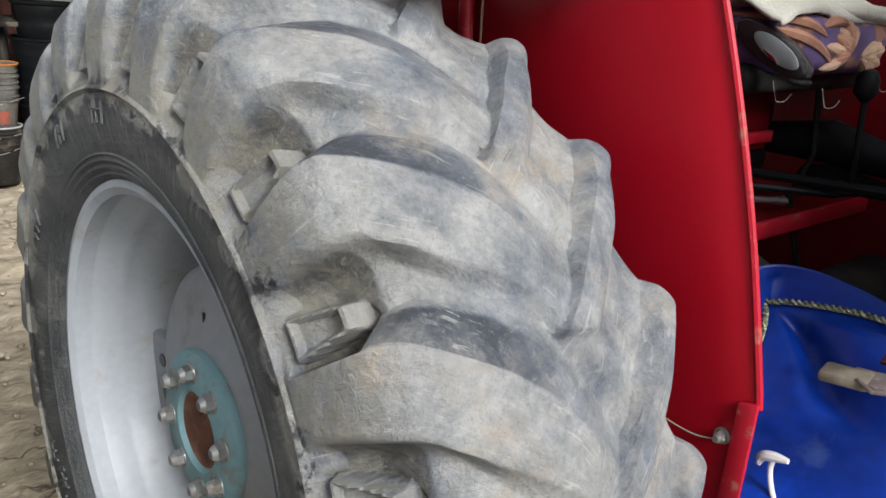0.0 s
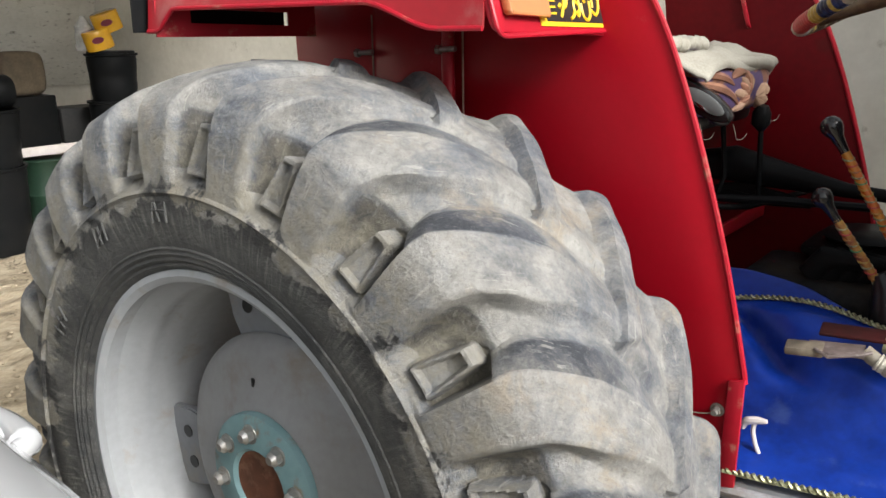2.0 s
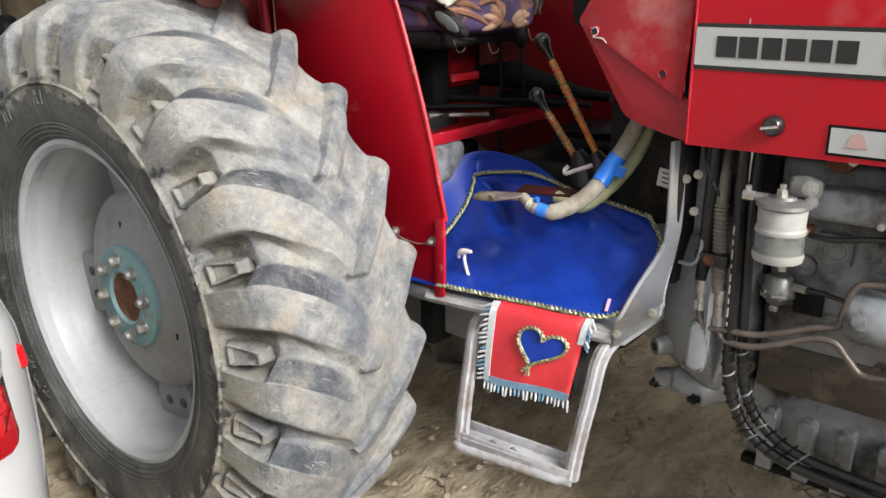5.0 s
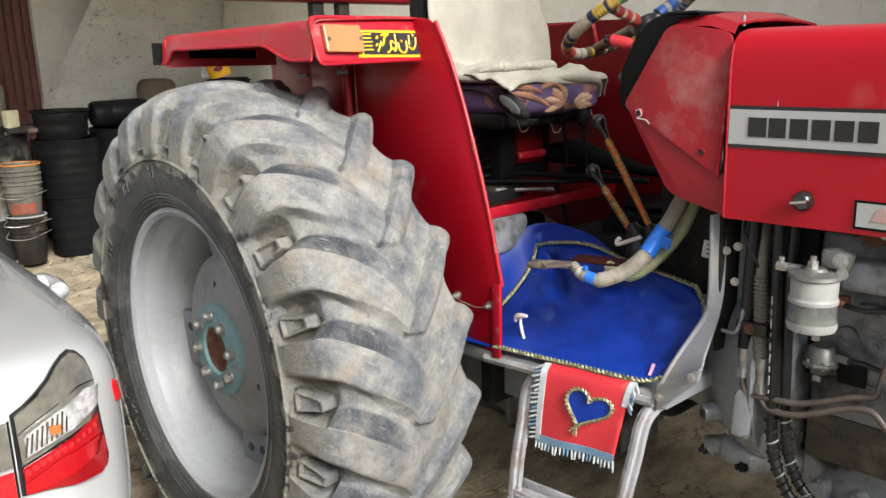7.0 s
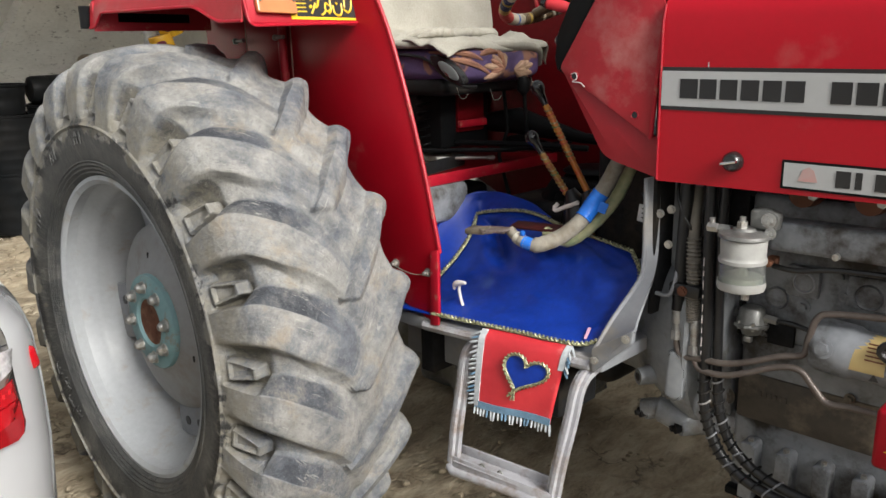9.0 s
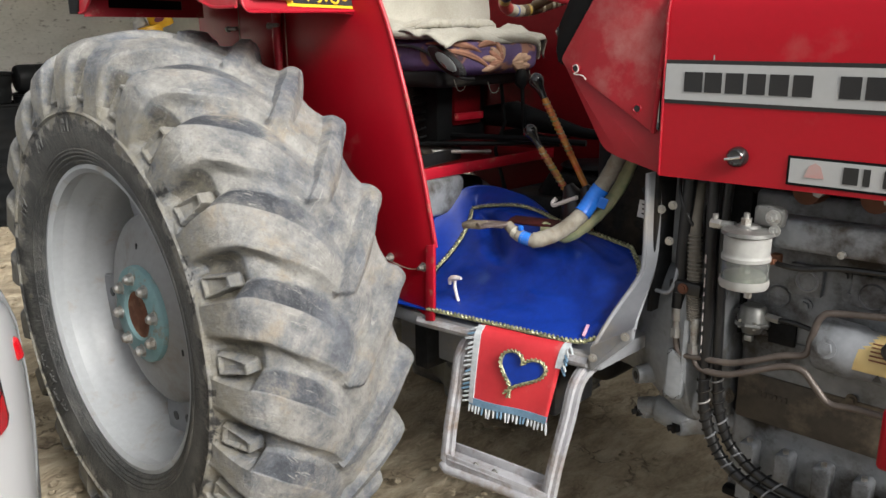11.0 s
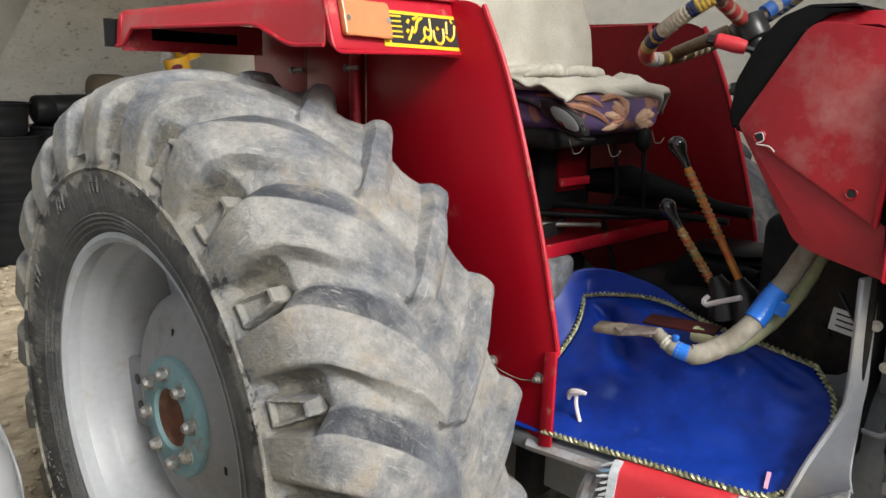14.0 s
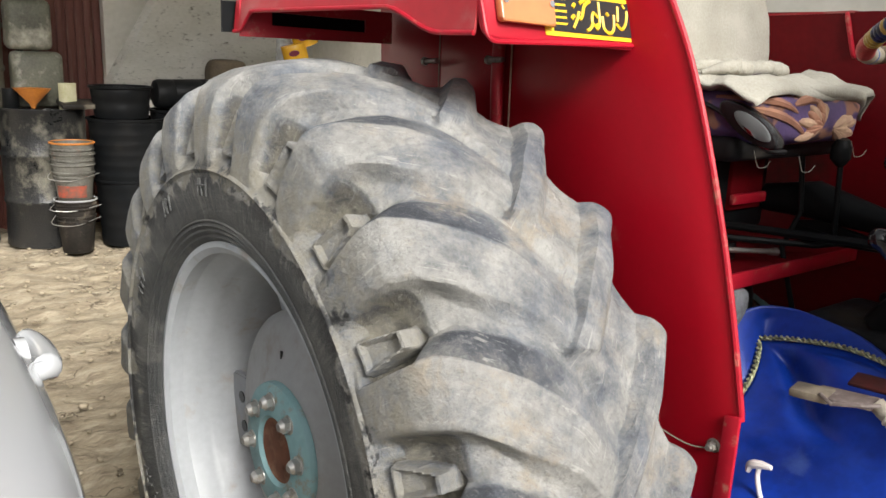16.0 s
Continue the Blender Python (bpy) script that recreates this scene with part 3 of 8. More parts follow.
def clods():
    """Loose crumbs of earth over the floor between the wheel, the car and the drums."""
    rng = random.Random(4)
    bm = bmesh.new()
    for _ in range(900):
        x, y = rng.uniform(-5.2, 1.9), rng.uniform(-1.25, 0.7)
        s = rng.uniform(0.004, 0.016) * (1.4 if rng.random() < 0.1 else 1)
        ret = bmesh.ops.create_icosphere(bm, subdivisions=1, radius=s)
        for v in ret["verts"]:
            v.co = Vector((v.co.x * rng.uniform(0.8, 1.4), v.co.y * rng.uniform(0.8, 1.4), v.co.z * 0.6)) + Vector((x, y, 0.004 + s * 0.2))
    ob = part("loose_clods", bm, EARTH, angle=3)
    tagged(ob, "small crumbs of dry earth scattered on the floor", "soil", kind="stuff")


clods()


def wall(name, c, s, material, label):
    ob = part(name, bm_box(c, s, 0.0), material)
    return tagged(ob, label, "wall", kind="structure")


wall("wall_north", (-0.5, 2.35, 1.3), (11.4, 0.3, 3.2), PLASTER, "stained white plastered masonry wall behind the tractor")
wall("wall_west_a", (-6.05, 1.36, 1.3), (0.3, 1.68, 3.2), PLASTER, "flaking white plastered wall beside the brown door")
wall("wall_west_b", (-6.05, -3.1, 1.3), (0.3, 3.8, 3.2), PLASTER, "white plastered wall beyond the drums")
wall("wall_west_c", (-6.05, -0.34, 2.7), (0.3, 1.72, 0.4), PLASTER, "white plaster over the door")
# two walls out of view, added to cut off the bright horizon
wall("courtyard_wall", (-1.0, -8.0, 0.45), (24.0, 0.3, 1.1), CONCRETE, "unseen grey wall added across the yard to block low sky")
wall("yard_wall_east", (5.2, -2.7, 0.95), (0.3, 10.4, 2.1), CONCRETE, "unseen grey wall added across the end of the yard")
# unseen, added to keep the sun off the cockpit and ground beneath
wall("wall_east", (3.35, 0.95, 2.1), (0.3, 2.5, 4.6), PLASTER, "tall unseen wall added beyond the tractor's nose to shade its far side")
# slab out of view, added to hold skylight off drums and soffit
shade_slab = part("ceiling", bm_box((-4.15, 0.35, 2.98), (4.1, 4.3, 0.16), 0), CONCRETE)
tagged(shade_slab, "unseen grey concrete slab added to shade the drums and the stair", "ceiling", kind="structure")

# ribbed brown door in the west wall
door = thing("door_1", (-5.98, -0.34, 0), "closed red-brown ribbed door in a white wall", "door", kind="structure")
part("leaf", bm_box((-6.02, -0.34, 1.22), (0.05, 1.72, 2.56), 0.003), BROWN_DOOR, door)
slat0 = None
for i in range(24):
    y = -1.16 + i * 0.0715
    o = part("slat", bm_box((-5.988, y, 1.25), (0.016, 0.056, 2.48), 0.005), BROWN_DOOR, door)

# sloping underside of a concrete stair against the back wall
slab_bm = bmesh.new()
A = [(-5.86, 0.50, 1.10), (-5.86, 2.19, 1.10), (-5.25, 2.19, 2.895), (-5.25, 1.37, 2.895)]
B = [(x - 0.035, y, z + 0.1) for x, y, z in A]
va, vb = [slab_bm.verts.new(p) for p in A], [slab_bm.verts.new(p) for p in B]
slab_bm.faces.new(va)
slab_bm.faces.new(vb[::-1])
for i in range(4):
    slab_bm.faces.new((va[i], va[(i + 1) % 4], vb[(i + 1) % 4], vb[i]))
bmesh.ops.subdivide_edges(slab_bm, edges=slab_bm.edges[:], cuts=6, use_grid_fill=True)
tagged(part("stair_soffit", slab_bm, WHITEWASH), "sloping whitewashed concrete underside of a stair, pitted", "stair", kind="structure")


# ---------------------------------------------------------------- tractor
tractor = thing("tractor", (0.9, 0, 0), "red farm tractor with grey engine, parked on earth in a shed", "tractor")
HUB, YC = Vector((0, 0, 0.72)), -0.713
LUGS = 22


def sstep(a, b, x):
    t = np.clip((x - a) / (b - a), 0, 1)
    return t * t * (3 - 2 * t)


def tyre_mesh():
    """Casing and tread as one skin, drawn between the groove line and the lug line of the section: chevron lugs with a
    steep back, a rounded foot, small blocks in pockets of the shoulder and a ring on the sidewall."""
    # across the tyre: points on the section, (y, r) on the lugs, (y, r) in the grooves, steps to the next
    rows = [((-0.899, 0.418), (-0.899, 0.418), 3), ((-0.918, 0.432), (-0.918, 0.432), 9), ((-0.928, 0.452), (-0.928, 0.452), 9), ((-0.936, 0.480), (-0.936, 0.480), 5),
            ((-0.943, 0.515), (-0.943, 0.515), 7), ((-0.946, 0.548), (-0.946, 0.548), 5), ((-0.946, 0.564), (-0.944, 0.564), 4), ((-0.946, 0.575), (-0.938, 0.576), 7),
            ((-0.945, 0.600), (-0.914, 0.597), 14), ((-0.942, 0.640), (-0.888, 0.628), 12), ((-0.936, 0.676), (-0.880, 0.660), 11), ((-0.926, 0.704), (-0.868, 0.683), 8),
            ((-0.908, 0.726), (-0.842, 0.698), 9), ((-0.868, 0.745), (-0.815, 0.705), 14), ((-0.800, 0.759), (-0.770, 0.714), 18), ((-0.715, 0.766), (-0.715, 0.724), 18),
            ((-0.626, 0.763), (-0.640, 0.729), 14), ((-0.550, 0.757), (-0.570, 0.724), 9), ((-0.506, 0.749), (-0.533, 0.710), 7), ((-0.485, 0.738), (-0.514, 0.692), 7),
            ((-0.474, 0.710), (-0.505, 0.664), 6), ((-0.470, 0.645), (-0.496, 0.620), 5), ((-0.474, 0.570), (-0.486, 0.568), 4), ((-0.482, 0.545), (-0.482, 0.545), 6),
            ((-0.492, 0.48), (-0.492, 0.48), 4), ((-0.515, 0.432), (-0.515, 0.432), 3), ((-0.530, 0.418), (-0.530, 0.418), 0)]
    t_at = np.array([0] + list(np.cumsum([r[2] for r in rows[:-1]])), float)
    tt = np.arange(int(t_at[-1]) + 1, dtype=float)
    m = len(tt)
    ty, tr, gy, gr = (np.interp(tt, t_at, np.array(c, float)) for c in zip(*[(*r[0], *r[1]) for r in rows]))
    for a in (ty, tr, gy, gr):
        a[1:-1] = (a[:-2] + 2 * a[1:-1] + a[2:]) / 4
    pd = 360.0 / LUGS

    def ridge_near(y):
        v = np.interp(y, [-0.92, -0.90, -0.866, -0.807, -0.746, -0.718, -0.69, -0.66, -0.60], [34.5, 34.0, 32.4, 29.7, 26.0, 23.3, 20.0, 16.0, 9.0])
        v[2:-2] = (v[:-4] + v[1:-3] + v[2:-2] + v[3:-1] + v[4:]) / 5
        return v

    def ridge_far(y):
        return np.interp(y, [-0.73, -0.721, -0.678, -0.617, -0.56, -0.527, -0.50], [14.0, 14.6, 17.8, 23.1, 27.6, 30.9, 33.0])

    rn, rf = ridge_near(ty), ridge_far(ty)
    near_half = ty < -0.715
    c = np.interp(-0.715, ty[40:150], rn[40:150]) - np.interp(-0.715, ty[40:150], rf[40:150])
    shear = np.where(near_half, rn, rf + c)
    k = LUGS * 64
    ang = shear[None, :] - (np.arange(k) * 360.0 / k)[:, None]

    def lin(a, b, x):
        return np.clip((x - a) / (b - a), 0, 1)

    Y, Rr = ty[None, :], tr[None, :]
    # near side
    fw = np.interp(ty, [-0.945, -0.92, -0.87, -0.80, -0.74, -0.68], [2.4, 2.8, 4.2, 5.6, 6.4, 7.0])[None, :]
    ph = (rn[None, :] - ang) % pd
    back = ph > pd - fw
    q = ph - pd
    depth = np.interp(ty, [-0.95, -0.936, -0.922, -0.89, -0.84, -0.80, -0.75, -0.70, -0.64], [0.0, 0.05, 0.14, 0.30, 0.46, 0.54, 0.56, 0.58, 0.6])[None, :]
    soft = np.interp(ty, [-0.95, -0.86, -0.78, -0.70], [1.2, 1.8, 3.4, 5.0])[None, :]
    # a lug stands full height behind its crest, then falls away: steep by the shoulder, long and shallow by the crown
    s0 = np.interp(ty, [-0.95, -0.932, -0.918, -0.84, -0.78, -0.72], [5.6, 6.2, 6.6, 6.8, 6.0, 5.5])[None, :]
    s1 = np.interp(ty, [-0.95, -0.91, -0.86, -0.80], [9.4, 9.8, 10.2, 11.0])[None, :]
    s1 = np.minimum(s1, pd - fw)
    t = lin(s0, s1, ph)
    fall = np.where(t < 0.3, 1 - 1.2 * t * t, 1 - 0.108 - 0.892 * (1 - (1 - lin(0.3, 1, t)) ** 1.7))
    body = depth + (1 - depth) * fall - 0.03 * lin(0, 4.6, ph)
    flank = depth + (1 - depth) * lin(-fw, 0, q) ** 0.92
    crest = np.interp(ty, [-0.76, -0.715, -0.67, -0.62, -0.57, -0.53], [1, 0.86, 0.66, 0.42, 0.15, 0])[None, :]
    hn = np.where(back, flank, body) * crest
    # pockets with a block low on the near shoulder
    upper = np.interp(Rr, [0.60, 0.66, 0.68, 0.70], [-6.5, -5.5, -4.4, -2.4])
    in_pocket = lin(upper - 0.35, upper + 0.25, q) * (1 - lin(-0.42, 0.0, q)) * lin(0.578, 0.588, Rr) * (1 - lin(0.690, 0.697, Rr)) * (Y < -0.8)
    hn = hn * (1 - in_pocket) - 0.12 * in_pocket
    bq = -1.0 - 11.0 * (Rr - 0.60)
    blk = (1 - lin(bq - 0.35, bq, q)) * lin(-6.05, -5.75, q - 17 * (Rr - 0.60)) * lin(0.590, 0.596, Rr) * (1 - lin(0.680, 0.685, Rr)) * (Y < -0.8)
    inner = (1 - lin(bq - 1.05, bq - 0.75, q)) * lin(-5.45, -5.1, q - 17 * (Rr - 0.60)) * lin(0.600, 0.605, Rr) * (1 - lin(0.667, 0.673, Rr)) * (Y < -0.8)
    hn = np.where(blk > 0.02, np.maximum(hn, -0.12 + (0.80 - 1.4 * np.clip(Rr - 0.61, 0, 0.1) + 0.06 - 0.22 * inner) * blk), hn)
    # far side
    pf = (rf[None, :] - ang) % pd
    qf = np.where(pf > pd - 0.9, pf - pd, pf)
    # the leading corner of a lug is rounded off at the shoulder; its back slides into the groove, which curves up again to the next lug
    outer = lin(-0.57, -0.50, Y)
    top = 1 - 0.05 * lin(0, 3.0, qf) - 0.34 * outer * (1 - lin(0, 2.6, qf)) ** 2
    drop = 1 - sstep(np.interp(ty, [-0.7, -0.56, -0.50], [3.6, 2.8, 2.2])[None, :], np.interp(ty, [-0.7, -0.56, -0.50], [10.5, 9.6, 8.8])[None, :], qf)
    floor_rise = 0.30 * lin(10.8, 15.6, qf) ** 1.6 * lin(-0.66, -0.58, Y)
    wall_foot = np.interp(ty, [-0.66, -0.58], [0, 0.30])[None, :]
    crown_edge = 1 - 0.34 * outer
    hf = np.where(qf < 0, wall_foot + (crown_edge - wall_foot) * lin(-0.9, 0, qf), np.maximum(top * drop, floor_rise))
    end = lin(-0.006, 0.006, Y - (-0.722 + 0.0108 * np.clip(qf, 0, 8)))
    end = np.where(qf < 0, lin(-0.728, -0.716, Y), end)
    hf = np.maximum(hf * end, floor_rise * (qf > 0))
    h = np.maximum(hn, hf)
    h = np.where((Rr < 0.566) | (Rr < 0.58) & (Y > -0.7), 0, h)
    # beads and rings
    rib = np.where(ty < -0.7, np.exp(-((tr - 0.564) / 0.0035) ** 2) * 0.007 + 0.0035 * (0.5 + 0.5 * np.cos((tr - 0.436) * 2 * PI / 0.011)) * ((tr > 0.432) & (tr < 0.468)), 0)
    yy = gy + h * (ty - gy) - rib[None, :]
    R = gr + h * (tr - gr)
    th = np.radians(ang)
    x, z = R * np.cos(th), R * np.sin(th)
    verts = np.stack([x, yy + 0 * x, z + 0.72], -1).reshape(-1, 3)
    rad_flat = R.reshape(-1)
    nz = noise.noise
    for i in range(len(verts)):
        if rad_flat[i] < 0.575:
            continue
        v = Vector(verts[i])
        w = 1 + (0.0009 * nz(v * 30) + 0.0026 * nz(v * 9)) / rad_flat[i]
        v.x, v.z = v.x * w, 0.72 + (v.z - 0.72) * w
        v.y += 0.0022 * nz(v * 14 + Vector((5, 3, 1)))
        if v.z < -0.010:
            v.z = -0.010 + (v.z + 0.010) * 0.15
        verts[i] = v
    i, j = np.meshgrid(np.arange(k), np.arange(m - 1), indexing='ij')
    a, b = i * m + j, ((i + 1) % k) * m + j
    faces = np.stack([a, b, b + 1, a + 1], -1).reshape(-1, 4)
    me = bpy.data.meshes.new("tyre")
    me.from_pydata(verts.tolist(), [], faces.tolist())
    me.polygons.foreach_set("use_smooth", [True] * len(me.polygons))
    me.set_sharp_from_angle(angle=radians(32))
    # running along the lugs: metres round the tyre, metres across it
    across = np.r_[0, np.cumsum(np.hypot(np.diff(ty), np.diff(tr)))]
    uu = np.arange(k + 1) * 360.0 / k * 0.0133
    uv = np.stack([np.stack([uu[i], across[j]], -1), np.stack([uu[i + 1], across[j]], -1), np.stack([uu[i + 1], across[j + 1]], -1), np.stack([uu[i], across[j + 1]], -1)], 2)
    me.uv_layers.new(name="along").data.foreach_set("uv", uv.reshape(-1).astype(np.float32))
    # earth rubbed off lug backs and crests, plus shade painted into pockets and hollows
    rubbed_shade = np.where(back, lin(0, 0.25, (q + fw) / fw) * (1 - lin(0.92, 1.1, 1 + q / fw)), 0) * (Y < -0.62) * (Rr > 0.69)
    rubbed_shade = rubbed_shade * np.interp(ty, [-0.93, -0.86, -0.80, -0.74, -0.66], [1.0, 0.92, 0.70, 0.42, 0.2])[None, :]
    rubbed_shade = np.maximum(rubbed_shade, np.where((qf > -0.4) & (qf < 4.4) & (hf > 0.6), 0.38, 0))
    rubbed_shade = np.maximum(rubbed_shade, 0.35 * np.where((qf < 0) & (Y > -0.71), 1, 0))
    rubbed_shade = np.maximum(np.minimum(rubbed_shade, 0.70), np.maximum(in_pocket, 0.9 * lin(0.97, 0.45, np.where(back, 1, fall)) * lin(-0.918, -0.93, Y) * (Rr > 0.60)) * (1 - np.clip(blk * 1.6, 0, 1)))
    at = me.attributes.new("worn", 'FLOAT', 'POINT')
    at.data.foreach_set("value", (rubbed_shade + 0 * x).reshape(-1).astype(np.float32))
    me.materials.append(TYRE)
    return me


def child(ob, parent, label=""):
    ob.parent = parent
    if parent.type == 'EMPTY':
        ob.matrix_parent_inverse = Matrix.Translation(parent.location).inverted()
    if label:
        ob["label"] = label
    return ob


MARK = mat("scuffed_grey_rubber", (0.085, 0.085, 0.08), (0.05, 0.05, 0.05), 30, 0.7, 0.1)


def sidewall_marks(parent):
    """Raised moulding marks on the sidewall, unreadable, as plain bars along the ring."""
    rng = random.Random(9)

    def bar(a0, r0, a1, r1, w=0.004):
        pts = []
        for t in (0, 0.33, 0.66, 1):
            a, r = radians(a0 + (a1 - a0) * t), r0 + (r1 - r0) * t
            y = YC - 0.231 - 0.003 * math.sin((r - 0.45) / 0.13 * PI)
            pts.append((r * math.cos(a), y, 0.72 + r * math.sin(a)))
        return bm_tube(pts, w, 6)
    groups = ((117, 0.525), (95, 0.53), (148, 0.51), (205, 0.52), (212, 0.49), (218, 0.52), (224, 0.49), (300, 0.52))
    for a, r in groups:
        bms = []
        for i in range(3):
            bms.append(bar(a + i * 2.2, r - 0.015, a + i * 2.2 + rng.uniform(-1, 1), r + 0.018, 0.0022))
        bms.append(bar(a, r + rng.uniform(-0.01, 0.015), a + 4.4, r + rng.uniform(-0.01, 0.015), 0.0022))
        part("moulded_mark", join(*bms), MARK, parent)


def rear_wheel():
    w = part("rear_wheel", bm_cyl((0, -0.60, 0.72), (0, -0.30, 0.72), 0.085, sides=32), GREY_DARK, tractor, "large rear wheel with a muddy lugged tyre")
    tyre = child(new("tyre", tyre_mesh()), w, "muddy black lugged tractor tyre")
    rimp = [(0.404, -0.905), (0.416, -0.915), (0.427, -0.914), (0.431, -0.905), (0.428, -0.893), (0.414, -0.887), (0.409, -0.884), (0.407, -0.868), (0.400, -0.858),
            (0.398, -0.846), (0.386, -0.832), (0.382, -0.815), (0.380, -0.795), (0.372, -0.785), (0.370, -0.750), (0.366, -0.735), (0.362, -0.71), (0.362, -0.64), (0.378, -0.58), (0.396, -0.53), (0.42, -0.49), (0.43, -0.485),
            (0.425, -0.495), (0.404, -0.54), (0.386, -0.585), (0.371, -0.64), (0.371, -0.71), (0.376, -0.74), (0.380, -0.775), (0.389, -0.80), (0.394, -0.826), (0.406, -0.838), (0.409, -0.86), (0.404, -0.905)]
    part("rim", bm_lathe(rimp, (0, 0, 0.72), 'Y', 112), RIM, w, "silver-grey painted steel rim")
    # dished centre disc with slots, standing off the rim on lugs
    dp = [(0.10, -0.818), (0.140, -0.818), (0.152, -0.814), (0.163, -0.809), (0.186, -0.802), (0.215, -0.796), (0.243, -0.790), (0.260, -0.784), (0.271, -0.776), (0.274, -0.767),
          (0.268, -0.764), (0.250, -0.774), (0.215, -0.782), (0.18, -0.790), (0.14, -0.802), (0.10, -0.803), (0.10, -0.810)]
    disc = part("wheel_disc", bm_lathe(dp, (0, 0, 0.72), 'Y', 96), DISC, w, "dusty grey dished wheel disc")
    for a in (103, -24, 230):
        t = radians(a)
        c = Vector((0.186 * math.cos(t), -0.8025, 0.72 + 0.186 * math.sin(t)))
        part("disc_slot", bm_box(c, (0.008, 0.004, 0.018), 0.0015), BLACK, disc)
    # rim brackets
    for a in (10, 100, 190, 280):
        t = radians(a)
        d, e = Vector((math.cos(t), 0, math.sin(t))), Vector((-math.sin(t), 0, math.cos(t)))
        bm = bmesh.new()
        pts = [(-0.092, 0.372), (0.092, 0.372), (0.088, 0.300), (0.07, 0.250), (-0.07, 0.250), (-0.088, 0.300)]
        f0 = [bm.verts.new(HUB + e * u + d * v + Vector((0, -0.764, 0))) for u, v in pts]
        f1 = [bm.verts.new(HUB + e * u + d * v + Vector((0, -0.744, 0))) for u, v in pts]
        bm.faces.new(f0)
        bm.faces.new(f1[::-1])
        for i in range(6):
            bm.faces.new((f0[i], f0[(i + 1) % 6], f1[(i + 1) % 6], f1[i]))
        bmesh.ops.bevel(bm, geom=bm.edges[:], offset=0.004, segments=2, affect='EDGES')
        br = part("rim_bracket", bm, GREY_LIGHT, w, "grey bracket with two bolt holes")
        for u in (-0.035, 0.035):
            c = HUB + e * u + d * 0.322
            part("bolt_hole", bm_cyl(c + Vector((0, -0.7660, 0)), c + Vector((0, -0.752, 0)), 0.014, sides=18), BLACK, br)
    hubp = [(0.066, -0.8350), (0.072, -0.8410), (0.125, -0.8390), (0.136, -0.8330), (0.138, -0.8270), (0.138, -0.8190), (0.12, -0.8130), (0.066, -0.8130), (0.066, -0.8350)]
    part("hub_flange", bm_lathe(hubp, (0, 0, 0.72), 'Y', 72), TEAL, w, "chipped teal painted hub flange")
    cap = [(0.0, -0.8310), (0.02, -0.8320), (0.045, -0.8290), (0.060, -0.8310), (0.067, -0.8330), (0.067, -0.7950), (0.0, -0.7950)]
    part("axle_cap", bm_lathe(cap, (0, 0, 0.72), 'Y', 48), RUST, w, "rusty brown axle end")
    for x, z in ((0.0, 0.03), (0.012, -0.03)):
        part("cap_screw", bm_cyl((x, -0.8310, 0.72 + z), (x, -0.8230, 0.72 + z), 0.007, sides=12), RUST, w)
    for i in range(8):
        t = radians(98 + 45 * i)
        c = Vector((0.1016 * math.cos(t), -0.8370, 0.72 + 0.1016 * math.sin(t)))
        b = join(bm_cyl(c, c + Vector((0, -0.005, 0)), 0.019, sides=20, bevel=0.001), bm_cyl(c + Vector((0, -0.004, 0)), c + Vector((0, -0.017, 0)), 0.0150, sides=6),
                 bm_cyl(c + Vector((0, -0.017, 0)), c + Vector((0, -0.025, 0)), 0.0135, 0.008, sides=16))
        part("wheel_nut", b, STEEL, w, "zinc-plated wheel nut")
    sidewall_marks(w)
    return w, tyre


near_wheel, near_tyre = rear_wheel()
turn = Matrix.Rotation(PI, 4, 'Z')
far_wheel = new("rear_wheel", near_wheel.data)
child(far_wheel, tractor, "large rear wheel beyond the seat")
far_wheel.matrix_basis = turn
for o in near_wheel.children:
    c = new(o.name.split(".")[0], o.data)
    c.parent = far_wheel

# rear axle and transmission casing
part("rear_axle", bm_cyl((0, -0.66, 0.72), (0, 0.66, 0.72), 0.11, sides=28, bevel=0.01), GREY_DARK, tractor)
part("transmission_casing", bm_box((0.28, 0.04, 0.74), (1.5, 0.20, 0.36), 0.05, seg=4), GREY_DARK, tractor, "greasy transmission casing, colour darkened for shade")
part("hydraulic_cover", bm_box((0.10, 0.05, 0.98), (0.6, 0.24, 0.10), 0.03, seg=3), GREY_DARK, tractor)


